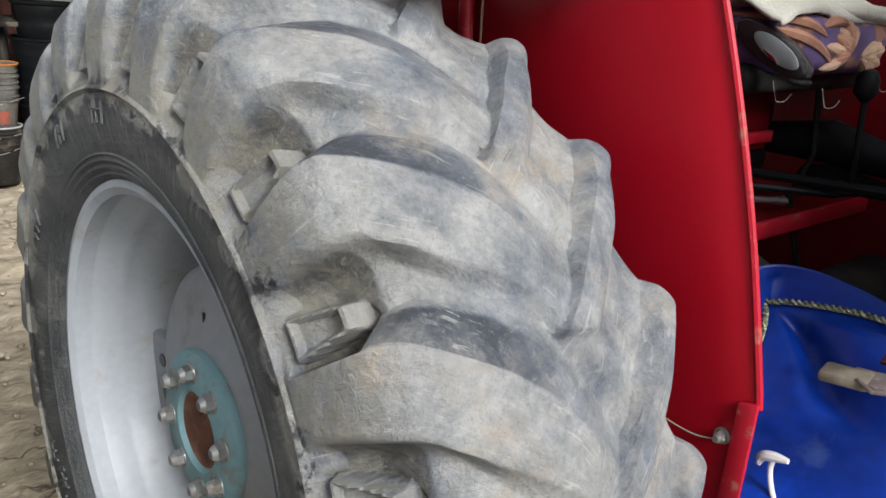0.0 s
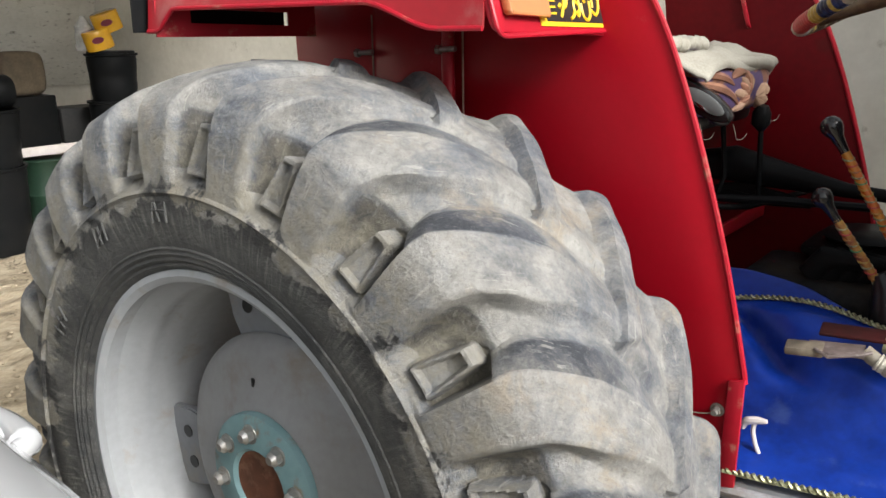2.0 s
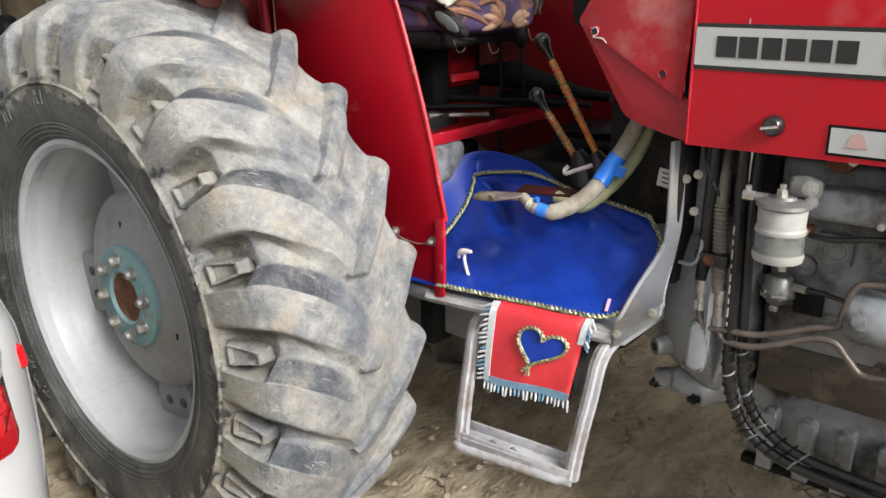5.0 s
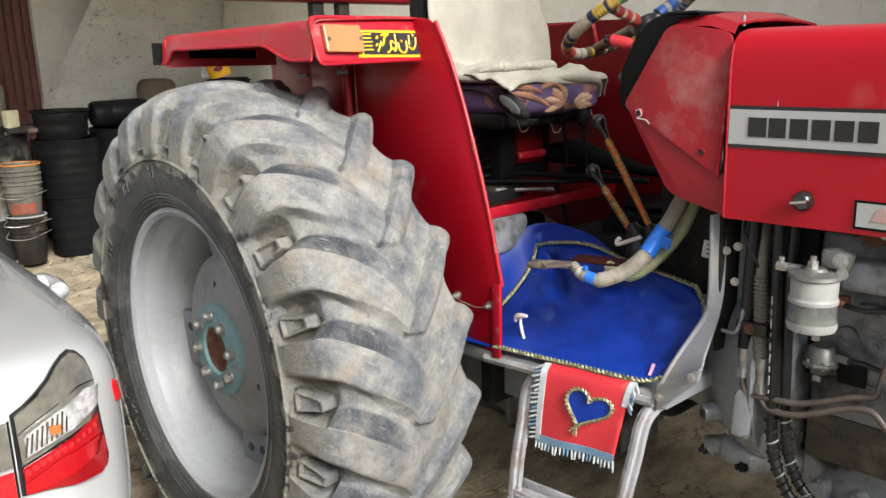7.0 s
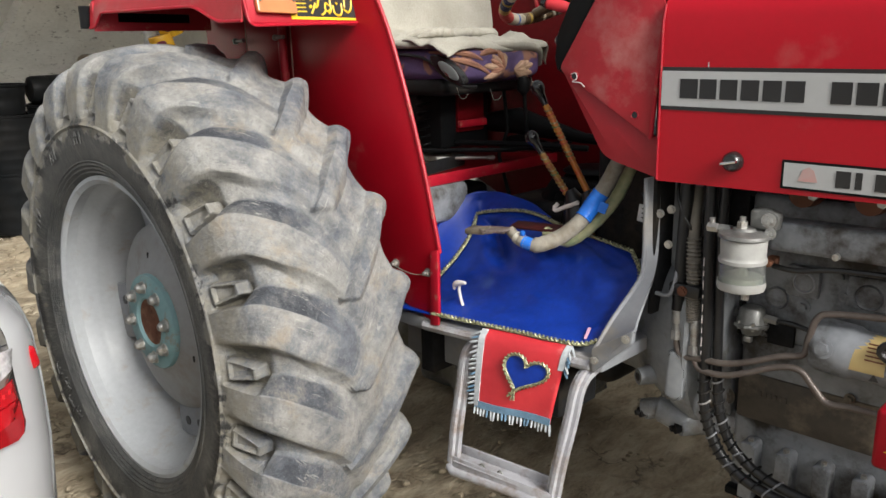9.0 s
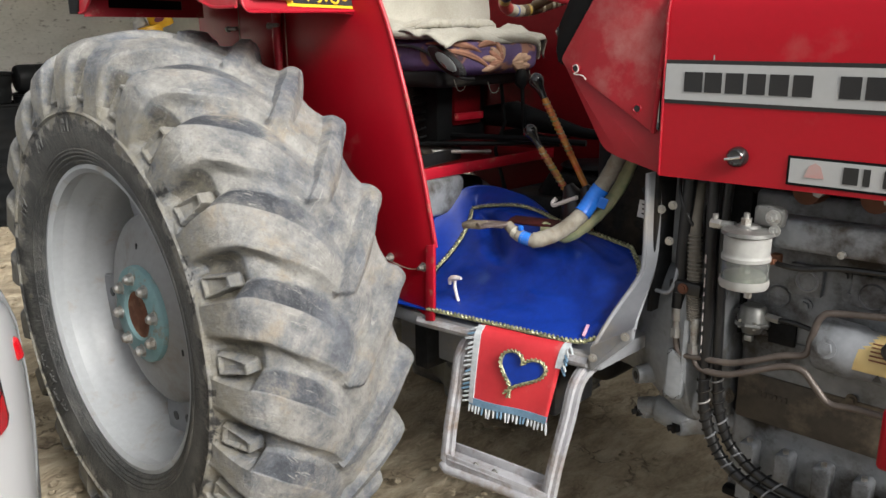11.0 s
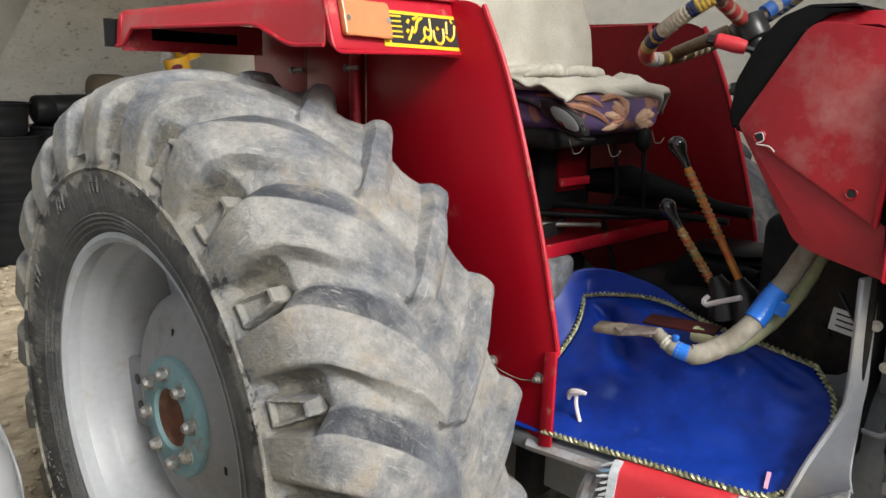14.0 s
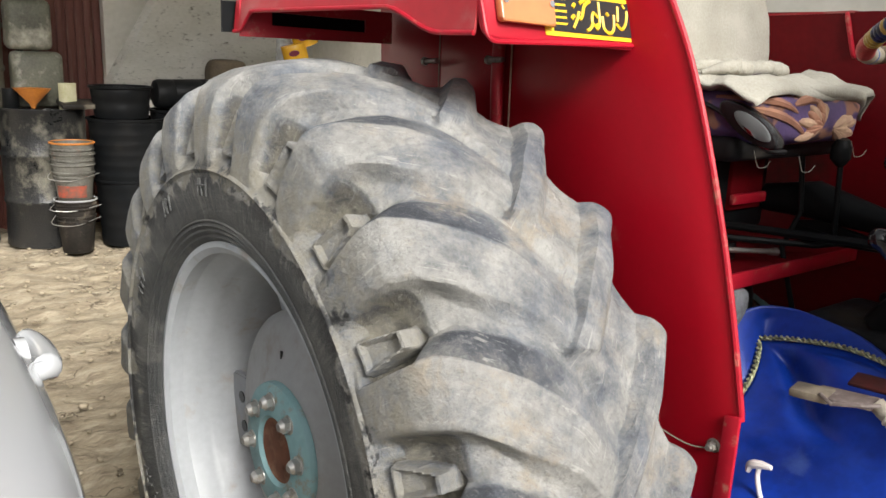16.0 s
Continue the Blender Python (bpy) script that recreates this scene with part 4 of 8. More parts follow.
# ---------------------------------------------------------------- mudguards
def mudguard(side):
    """Flat inner plate in three sheets with beaded joints, a top shelf with skirt, a front cap with lamp and sticker."""
    s = side
    yb = 0.39 * s
    plate = [(0.145, 1.632), (0.45, 1.630), (0.50, 1.612), (0.553, 1.502), (0.611, 1.348), (0.667, 1.165), (0.708, 0.995), (0.718, 0.955), (0.716, 0.772),
             (0.692, 0.766), (0.42, 0.84), (0.145, 0.98)]
    fwd = 0.062 if s > 0 else 0.0
    plate = [(x + fwd if x > 0.4 else x, z) for x, z in plate]
    # the far guard takes the darker red that stands for its shade
    root = part("mudguard", bm_plate(rounded(plate, [0, 0.02, 0.05, 0, 0, 0, 0.02, 0, 0.004, 0.004, 0.02, 0]), 'Y', yb - 0.003, 0.006, 0.002), RED if s < 0 else RED_SHADED, tractor, "glossy red sheet steel mudguard" if s < 0 else "grimy sheet steel mudguard, its red darkened to maroon for shade")
    part("rear_sheet", bm_plate([(-0.075, 1.63), (0.095, 1.63), (0.095, 1.0), (-0.075, 1.05)], 'Y', yb + s * 0.012, 0.004, 0.001), RED if s < 0 else RED_SHADED, root)
    part("rear_sheet", bm_plate([(-0.33, 1.60), (-0.055, 1.63), (-0.055, 1.05), (-0.30, 1.1)], 'Y', yb + s * 0.004, 0.004, 0.001), RED if s < 0 else RED_SHADED, root)
    part("joint_strip", bm_plate([(0.05, 1.62), (0.20, 1.62), (0.20, 1.0), (0.05, 1.0)], 'Y', yb - s * 0.010, -0.004 * s, 0.001), RED if s < 0 else RED_SHADED, root)
    edge = [(0.495, 1.618), (0.555, 1.503), (0.613, 1.349), (0.669, 1.166), (0.711, 0.995), (0.719, 0.955)]
    edge = [(x + fwd, z) for x, z in edge]
    part("rolled_edge", bm_tube(smooth_path([(x, yb, z) for x, z in edge]), 0.0055, 8), RED_EDGE, root, "bright red rolled sheet edge")
    part("front_strip", bm_plate([(x + fwd, z) for x, z in ((0.695, 0.958), (0.722, 0.965), (0.720, 0.765), (0.690, 0.758))], 'Y', yb + s * 0.0035, 0.008 * s, 0.002), RED_EDGE, root, "bright red corner strip")
    part("bead", bm_tube(smooth_path([(0.113, yb + 0.012 * s, 1.56), (0.113, yb + 0.014 * s, 1.45), (0.118, yb + 0.012 * s, 1.30), (0.126, yb + 0.01 * s, 1.05)]), 0.013, 12), RED_EDGE, root, "round pink-red bead")
    for x in (0.140, -0.052, -0.092):
        part("joint_edge", bm_tube([(x, yb + 0.004 * s, 1.56), (x + 0.003, yb + 0.004 * s, 1.2)], 0.0022, 6), RUST_EDGE if x != -0.052 else RED_EDGE, root, "bare pale sheet edge")
    for x, z in ((0.112, 1.492), (-0.10, 1.484)):
        part("clip_bolt", join(bm_cyl((x - 0.012, yb + 0.03 * s, z), (x + 0.028, yb + 0.026 * s, z + 0.002), 0.0055, sides=10), bm_cyl((x - 0.014, yb + 0.03 * s, z), (x - 0.006, yb + 0.03 * s, z), 0.009, sides=6)), STEEL, root)
    for x, z in ((0.557 + fwd, 0.901), (0.679 + fwd, 0.898)):
        part("bolt", join(hexbolt((x, yb + 0.003 * s, z), (0, s, 0), 0.008, 0.012), bm_cyl((x, yb, z), (x, yb + 0.022 * s, z), 0.005, sides=8)), STEEL, root)
    # shelf over the tyre: rows across, from the inner plate to the foot of the outer skirt
    xs = np.linspace(-0.315, 0.415, 40)
    rows = []
    for x in xs:
        t = (x + 0.315) / 0.73
        yo = (0.765 - 0.05 * t)
        end = max(float(sstep(0.20, 0.34, x)), float(1 - sstep(-0.29, -0.235, x)))
        low = 1.570 - 0.040 * end
        sag = 0.012 * (1 - t)
        row = [(x, s * 0.386, 1.632 - sag)]
        for k in range(1, 5):
            row.append((x, s * (0.386 + (yo - 0.03 - 0.386) * k / 4), 1.634 - sag - 0.002 * k))
        for k in range(1, 6):
            a = PI / 2 * k / 5
            row.append((x, s * (yo - 0.03 + 0.03 * math.sin(a)), 1.626 - sag - 0.028 + 0.028 * math.cos(a)))
        for k in range(1, 4):
            row.append((x, s * (yo + 0.002 * k), (1.598 - sag) + (low - 1.598 + sag) * k / 3))
        rows.append(row)
    part("shelf", bm_quad_sheet(rows, 0.005), RED_DULL, root, "faded red shelf over the tyre")
    part("skirt_edge", bm_tube([r[-1] for r in rows], 0.004, 8), RED_EDGE, root)
    # rear cap with its slot
    def yx(y):
        return -0.215 - (abs(y) - 0.44) * 0.26
    cap = bmesh.new()
    outer, inner = [(-0.765, 1.520), (-0.44, 1.518), (-0.44, 1.585), (-0.765, 1.60)], [(-0.70, 1.545), (-0.50, 1.540), (-0.50, 1.566), (-0.70, 1.572)]
    vo = [cap.verts.new((yx(y), abs(y) * s, z)) for y, z in outer]
    vi = [cap.verts.new((yx(y), abs(y) * s, z)) for y, z in inner]
    for i in range(4):
        cap.faces.new((vo[i], vo[(i + 1) % 4], vi[(i + 1) % 4], vi[i]))
    bmesh.ops.recalc_face_normals(cap, faces=cap.faces)
    bmesh.ops.solidify(cap, geom=cap.faces[:], thickness=0.006)
    part("rear_cap", cap, RED_EDGE, root, "red rear cap with a long slot")
    part("slot_back", bm_plate([(-0.79 if s < 0 else 0.42, 1.528), (-0.42 if s < 0 else 0.79, 1.528), (-0.42 if s < 0 else 0.79, 1.592), (-0.79 if s < 0 else 0.42, 1.592)], 'X', -0.335, 0.004, 0), BLACK_MATT, root)

    def lean(bm):
        for v in bm.verts:
            v.co.x += (1.60 - v.co.z) * 0.30
        return bm
    fa, fb = sorted((0.378 * s, 0.716 * s))
    front = bm_plate(rounded([(fa, 1.524), (fb, 1.516), (fb, 1.634), (fa, 1.634)], [0.02, 0.012, 0.012, 0.025]), 'X', 0.402, 0.010, 0.003)
    part("front_cap", lean(front), RED_EDGE, root, "red front cap of the shelf")
    if s < 0:
        lip = [(0.414, y, z) for y, z in rounded([(-0.714, 1.519), (-0.381, 1.525), (-0.381, 1.631), (-0.714, 1.631)], [0.02, 0.012, 0.02, 0.03])]
        part("cap_lip", lean(bm_tube(lip, 0.004, 8, closed=True)), RED_EDGE, root)
        lamp = part("indicator_lamp", lean(bm_plate(rounded([(-0.690, 1.548), (-0.580, 1.545), (-0.578, 1.611), (-0.688, 1.613)], 0.006), 'X', 0.413, 0.016, 0.004)), AMBER, root, "faded orange indicator lens")
        for y in (-0.681, -0.587):
            part("lens_screw", lean(bm_cyl((0.429, y, 1.579), (0.4315, y, 1.579), 0.005, sides=12)), CHROME, lamp)
        st = part("sticker", lean(bm_plate([(-0.592, 1.533), (-0.386, 1.530), (-0.386, 1.598), (-0.592, 1.600)], 'X', 0.4125, 0.0015, 0)), YELLOW, root, "yellow and black dealer sticker with flowing script")
        part("sticker_field", lean(bm_plate([(-0.574, 1.540), (-0.392, 1.537), (-0.392, 1.592), (-0.574, 1.594)], 'X', 0.4143, 0.001, 0)), DECAL_BLACK, st)
        rng = random.Random(3)

        def stroke(pts, w):
            return lean(bm_tube(smooth_path([(0.4155, y, z) for y, z in pts], 5), w, 5))
        script = [[(-0.398, 1.580), (-0.404, 1.560), (-0.416, 1.550), (-0.428, 1.558)], [(-0.408, 1.590), (-0.404, 1.584)], [(-0.420, 1.586), (-0.424, 1.562)],
                  [(-0.432, 1.572), (-0.436, 1.550), (-0.447, 1.542), (-0.459, 1.549), (-0.460, 1.568)], [(-0.446, 1.570), (-0.450, 1.574)], [(-0.466, 1.590), (-0.469, 1.556), (-0.478, 1.546)],
                  [(-0.472, 1.566), (-0.481, 1.572), (-0.486, 1.560), (-0.480, 1.552), (-0.470, 1.556)], [(-0.484, 1.556), (-0.494, 1.546), (-0.502, 1.544)], [(-0.486, 1.590), (-0.500, 1.582), (-0.508, 1.566), (-0.516, 1.560)],
                  [(-0.496, 1.592), (-0.512, 1.585)], [(-0.514, 1.572), (-0.522, 1.558), (-0.531, 1.546)], [(-0.522, 1.584), (-0.528, 1.578)], [(-0.526, 1.566), (-0.533, 1.560)]]
        for pts in script:
            part("script_stroke", stroke(pts, 0.0030), YELLOW, st)
        for k in range(5):
            z = 1.588 - k * 0.0095
            x0 = -0.540 - rng.uniform(0, 0.006)
            part("text_bar", lean(bm_plate([(-0.571, z), (x0, z), (x0, z + 0.0032), (-0.571, z + 0.0032)], 'X', 0.4153, 0.0008, 0)), YELLOW, st)
    return root


near_guard = mudguard(-1)
part("string", bm_tube(smooth_path([(0.557, -0.408, 0.901), (0.60, -0.411, 0.893), (0.645, -0.411, 0.890), (0.679, -0.408, 0.897)]), 0.0012, 5), RAG, near_guard, "grubby string tied between the bolts")
far_guard = mudguard(1)

# red bar on dark posts behind the seat
bar = part("rear_bar", bm_box((-0.60, 0.03, 1.785), (0.09, 0.86, 0.085), 0.02, seg=3), RED_DULL, tractor, "red bar across the back of the tractor")
for y in (-0.02, 0.10, 0.62):
    part("post", bm_box((-0.60, y, 1.45), (0.04, 0.05, 0.62), 0.004), GREY_DARK, bar)

# ---------------------------------------------------------------- footplate and step
foot = [(0.665, -0.395), (1.135, -0.335), (1.165, -0.318), (1.165, -0.05), (0.50, -0.05), (0.50, -0.39)]
footplate = part("footplate", bm_plate(foot, 'Z', 0.735, 0.036, 0.004), GREY_LIGHT, tractor, "grey steel footplate")
part("footplate_flange", bm_tube([(0.66, -0.394, 0.752), (1.14, -0.333, 0.752)], 0.012, 8), STEP_PAINT, footplate)
for x, y in ((0.60, -0.25), (1.02, -0.24)):
    part("footplate_hanger", bm_box((x, y, 0.66), (0.05, 0.16, 0.16), 0.006), GREY_DARK, footplate)
part("hanger_beam", bm_box((0.62, -0.26, 0.66), (0.30, 0.05, 0.12), 0.008), GREY_LIGHT, footplate)


def flatbar(pts, w, t, across):
    """A flat bar with a shallow rib: width w along `across`, thickness t."""
    a = Vector(across).normalized()
    p = [Vector(q) for q in pts]
    bm = bmesh.new()
    prev = None
    shape = [(-0.5, -0.5), (-0.5, 0.5), (-0.22, 0.5), (-0.14, 1.0), (0.14, 1.0), (0.22, 0.5), (0.5, 0.5), (0.5, -0.5)]
    for i in range(len(p)):
        d = (p[min(i + 1, len(p) - 1)] - p[max(i - 1, 0)]).normalized()
        nrm = d.cross(a).normalized()
        ring = [bm.verts.new(p[i] + a * (w * u) + nrm * (t * v)) for u, v in shape]
        if prev:
            for j in range(8):
                bm.faces.new((prev[j], prev[(j + 1) % 8], ring[(j + 1) % 8], ring[j]))
        else:
            bm.faces.new(ring[::-1])
        prev = ring
    bm.faces.new(prev)
    return bm


step = part("step", bm_box((0.962, -0.440, 0.430), (0.30, 0.006, 0.040), 0.002, (0, 0, 5)), STEP_PAINT, tractor, "worn grey mounting step with two side rails")
part("rail", flatbar(smooth_path([(0.812, -0.30, 0.732), (0.808, -0.355, 0.728), (0.805, -0.388, 0.695), (0.805, -0.405, 0.62), (0.807, -0.43, 0.52), (0.808, -0.445, 0.425)], 5), 0.034, 0.014, (1, 0, 0)), STEP_PAINT, step)
part("rail", flatbar(smooth_path([(1.135, -0.25, 0.735), (1.13, -0.315, 0.732), (1.124, -0.352, 0.70), (1.118, -0.372, 0.62), (1.110, -0.40, 0.52), (1.104, -0.42, 0.425)], 5), 0.034, 0.014, (1, 0, 0)), STEP_PAINT, step)
part("tread_bar", bm_tube([(0.80, -0.452, 0.415), (0.82, -0.462, 0.412), (1.08, -0.432, 0.418), (1.11, -0.42, 0.43)], 0.011, 10), STEP_PAINT, step)
part("tread_plate", bm_box((0.957, -0.425, 0.440), (0.28, 0.040, 0.006), 0.002, (8, 0, 6)), STEP_PAINT, step)
part("tread_back", bm_box((0.955, -0.405, 0.455), (0.285, 0.006, 0.028), 0.002, (0, 0, 6)), STEP_PAINT, step)
for x, y in ((0.955, -0.432), (0.90, -0.437)):
    part("step_bolt", hexbolt((x, y, 0.445), (0, -1, 0), 0.006, 0.006), STEEL, step)

# pale support strip from the bonnet's corner down to the footplate
sup = [(1.187, -0.20, 1.17), (1.189, -0.20, 1.06), (1.189, -0.20, 0.975), (1.186, -0.212, 0.935), (1.163, -0.28, 0.854), (1.150, -0.33, 0.790)]
sup2 = [(1.205, -0.17, 1.175), (1.208, -0.17, 1.05), (1.212, -0.18, 0.985), (1.214, -0.20, 0.945), (1.232, -0.285, 0.880), (1.252, -0.335, 0.862)]
grid = [[tuple(Vector(a).lerp(Vector(b), k / 3)) for k in range(4)] for a, b in zip(smooth_path(sup, 5), smooth_path(sup2, 5))]
support = part("support_strip", bm_quad_sheet(grid, 0.006), GREY_LIGHT, tractor, "pale grey bent support strip")
part("support_flange", bm_tube(smooth_path(sup, 6), 0.006, 8), GREY_LIGHT, support)
part("support_foot", bm_plate(rounded([(1.146, 0.795), (1.252, 0.865), (1.248, 0.832), (1.150, 0.735)], 0.006), 'Y', -0.338, 0.014, 0.002), GREY_LIGHT, support)
for c in ((1.158, -0.342, 0.772), (1.236, -0.342, 0.842), (1.212, -0.178, 1.09), (1.232, -0.165, 1.10), (1.232, -0.17, 1.02)):
    part("bolt", hexbolt(c, (0.25, -1, 0), 0.0065, 0.009), STEEL, support)

# ---------------------------------------------------------------- bonnet
hood_prof = [(-0.218, 1.172), (-0.219, 1.30), (-0.219, 1.45), (-0.217, 1.515), (-0.210, 1.545), (-0.19, 1.562), (-0.15, 1.570), (0.0, 1.574)]
hood_prof = hood_prof + [(-y, z) for y, z in hood_prof[-2::-1]]
rows = []
for x in np.linspace(1.222, 2.75, 40):
    drop = 0.012 * (x - 1.222) + 0.05 * max(0, x - 2.2) ** 2
    rows.append([(x, y, (z - drop * (z - 1.17) / 0.4) + (0.012 * (x - 1.222) if z < 1.2 else 0)) for y, z in hood_prof])
bonnet = part("bonnet", bm_quad_sheet(rows, 0.004), BONNET_RED, tractor, "red bonnet with a silver and black side stripe")
part("bonnet_front", bm_box((2.76, 0, 1.36), (0.04, 0.43, 0.38), 0.015, seg=3), BLACK_MATT, bonnet)
part("bonnet_edge", bm_tube([(1.222, -0.2195, 1.175), (1.222, -0.2205, 1.50), (1.223, -0.214, 1.54)], 0.003, 6), RED_EDGE, bonnet)


def side_plate(x0, x1, z0, z1, out, material, name, parent, label=""):
    """A film or badge on the bonnet's side, `out` metres proud of it."""
    return part(name, bm_plate([(x0, z0), (x1, z0), (x1, z1), (x0, z1)], 'Y', -0.2195 - out, 0.0012, 0), material, parent, label)


stripe = side_plate(1.226, 2.70, 1.326, 1.414, 0.0012, DECAL_BLACK, "stripe", bonnet, "silver stripe between two black lines")
side_plate(1.226, 2.70, 1.334, 1.406, 0.0026, SILVER_TAPE, "stripe_field", stripe)
for i in range(15):
    if i == 6:
        continue
    x = 1.269 + i * 0.0437 - (0.004 if i > 6 else 0)
    wide = 0.036 if i not in (0,) else 0.039
    side_plate(x, x + wide, 1.351, 1.3905, 0.0040, DECAL_BLACK, "letter_block", stripe)
plate_b = side_plate(1.492, 1.86, 1.186, 1.242, 0.0012, BLACK_MATT, "name_badge", bonnet, "silver badge with black blocks and a faint pink emblem")
side_plate(1.497, 1.855, 1.191, 1.237, 0.0026, SILVER_TAPE, "badge_field", plate_b)
part("emblem", bm_plate([(1.525, 1.204), (1.562, 1.204), (1.554, 1.226), (1.544, 1.232), (1.533, 1.226)], 'Y', -0.2236, 0.0008, 0), mat("faded_pink_print", (0.52, 0.30, 0.28), (0.46, 0.34, 0.32), 30, 0.5), plate_b)
for i in range(6):
    side_plate(1.594 + i * 0.034, 1.594 + i * 0.034 + (0.012 if i == 1 else 0.026), 1.199, 1.230, 0.0040, DECAL_BLACK, "letter_block", plate_b)
latch = part("bonnet_latch", bm_lathe([(0, -0.240), (0.014, -0.239), (0.019, -0.234), (0.021, -0.222), (0.021, -0.218)], (1.394, 0, 1.229), 'Y', 28), BLACK_GLOSS, bonnet, "round black turn latch")
part("latch_wing", bm_box((1.394, -0.2435, 1.229), (0.034, 0.009, 0.006), 0.002, (0, -12, 0)), CHROME, latch)
part("stripe_nick", bm_plate([(1.327, 1.414), (1.329, 1.414), (1.329, 1.424), (1.327, 1.424)], 'Y', -0.2205, 0.0005, 0), SILVER_TAPE, bonnet)

# scuttle panels between bonnet and dash
lower = [(0.950, 1.402), (1.02, 1.372), (1.21, 1.26), (1.216, 1.172), (1.098, 1.200), (1.066, 1.214)]
scuttle = part("scuttle", bm_plate(rounded(lower, [0.01, 0, 0, 0.004, 0.02, 0.02]), 'Y', -0.198, 0.005, 0.0015), RED_DULL, tractor, "faded red scuttle side panel")
upper = [(1.062, 1.588), (0.950, 1.412), (0.956, 1.398), (1.196, 1.258), (1.220, 1.528), (1.213, 1.565)]
part("scuttle_flap", bm_plate(rounded(upper, [0.03, 0.01, 0.01, 0.006, 0.01, 0.03]), 'Y', -0.208, 0.006, 0.002), RED_DULL, scuttle, "overlapping faded red flap with two empty screw holes")
part("flap_edge", bm_tube([(1.197, -0.209, 1.260), (1.210, -0.210, 1.42), (1.220, -0.209, 1.53)], 0.0055, 8), RED_EDGE, scuttle)
for x, z, r in ((0.992, 1.391, 0.008), (1.155, 1.309, 0.007)):
    part("screw_hole", bm_cyl((x, -0.2098, z), (x, -0.207, z), r, sides=16), BLACK, scuttle)
    part("hole_rim", bm_tube([(x + r * 1.3 * math.cos(a), -0.2095, z + r * 1.3 * math.sin(a)) for a in np.linspace(0, 2 * PI, 14)[:-1]], 0.0016, 6, closed=True), RED_EDGE, scuttle)
part("pink_thread", bm_tube(smooth_path([(0.985, -0.212, 1.395), (0.998, -0.214, 1.398), (1.002, -0.214, 1.385), (0.990, -0.214, 1.378), (1.012, -0.212, 1.375), (1.022, -0.211, 1.366)]), 0.0012, 5), PAPER, scuttle)
grid = []
for x, z in ((0.955, 1.415), (1.0, 1.49), (1.058, 1.585), (1.08, 1.600), (1.16, 1.598), (1.215, 1.580)):
    grid.append([(x, y, z + 0.012 * (1 - (y / 0.2) ** 2) - (0.02 if abs(y) > 0.19 else 0)) for y in (-0.2, -0.185, -0.1, 0, 0.1, 0.185, 0.2)])
part("scuttle_top", bm_quad_sheet(grid[2:], 0.005), RED_DULL, scuttle, "dusty faded red scuttle top")
part("dash_panel", bm_quad_sheet(grid[:3], 0.012), BLACK_MATT, scuttle, "black dash panel")
part("dash_cowl", bm_plate(rounded([(0.962, 1.408), (0.936, 1.402), (0.929, 1.43), (0.936, 1.487), (0.970, 1.556), (1.005, 1.594), (1.05, 1.612), (1.12, 1.612), (1.14, 1.603), (1.085, 1.595), (1.055, 1.575)], 0.006), 'Y', -0.203, 0.40, 0.004), BLACK_MATT, scuttle, "black rubber-edged dash cowl")
part("dash_switch", bm_tube([(0.945, -0.165, 1.472), (0.925, -0.172, 1.471), (0.915, -0.176, 1.470), (0.911, -0.178, 1.470)], [0.010, 0.0125, 0.011, 0.004], 16), BLACK_GLOSS, scuttle)
part("filler_cap_pin", bm_cyl((1.208, -0.15, 1.575), (1.208, -0.15, 1.598), 0.004, sides=10), STEEL, scuttle)
part("scuttle_far", bm_plate(rounded(lower, 0.005), 'Y', 0.193, 0.005, 0.001), RED_DULL, scuttle)
part("scuttle_far", bm_plate(rounded(upper, 0.01), 'Y', 0.200, 0.005, 0.001), RED_DULL, scuttle)
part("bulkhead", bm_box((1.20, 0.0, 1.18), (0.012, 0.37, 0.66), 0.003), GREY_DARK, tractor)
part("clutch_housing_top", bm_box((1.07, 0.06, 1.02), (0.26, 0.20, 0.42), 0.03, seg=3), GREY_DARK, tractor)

# steering wheel wrapped in coloured tape
SW, SN = Vector((0.811, 0.02, 1.621)), Vector((-0.50, -0.058, 0.866)).normalized()
SU = Vector((0, 1, 0)).cross(SN).normalized()
SV = SN.cross(SU)
BOSS = SW - SN * 0.035 + Vector((0.018, 0, 0))
ring = [SW + 0.1886 * (math.cos(a) * SU + math.sin(a) * SV) for a in np.linspace(0, 2 * PI, 433)[:-1]]
wheel = part("steering_wheel", bm_cyl(BOSS - SN * 0.03, BOSS + SN * 0.02, 0.036, sides=24, bevel=0.004), BLACK, tractor, "steering wheel bound in many-coloured tape")
WRAPS = [mat("yellow_gold_tape", (0.50, 0.34, 0.06), (0.26, 0.17, 0.04), 90, 0.35, 0.1, bump=0.3), mat("cream_tape", (0.50, 0.45, 0.35), (0.32, 0.27, 0.19), 70, 0.6, 0.1, bump=0.3),
         mat("blue_black_tape", (0.02, 0.035, 0.12), (0.012, 0.012, 0.02), 60, 0.35, 0.1, bump=0.3), mat("red_tape", (0.48, 0.04, 0.04), (0.34, 0.05, 0.04), 80, 0.5, 0.1, bump=0.3),
         mat("green_tape", (0.05, 0.22, 0.10), (0.10, 0.20, 0.07), 50, 0.4, 0.1, bump=0.3), mat("dark_brown_tape", (0.06, 0.035, 0.02), (0.12, 0.08, 0.04), 70, 0.35, 0.1, bump=0.3),
         mat("bright_blue_tape", (0.04, 0.16, 0.50), (0.03, 0.09, 0.34), 60, 0.35, 0.1, bump=0.3)]
rng = random.Random(21)
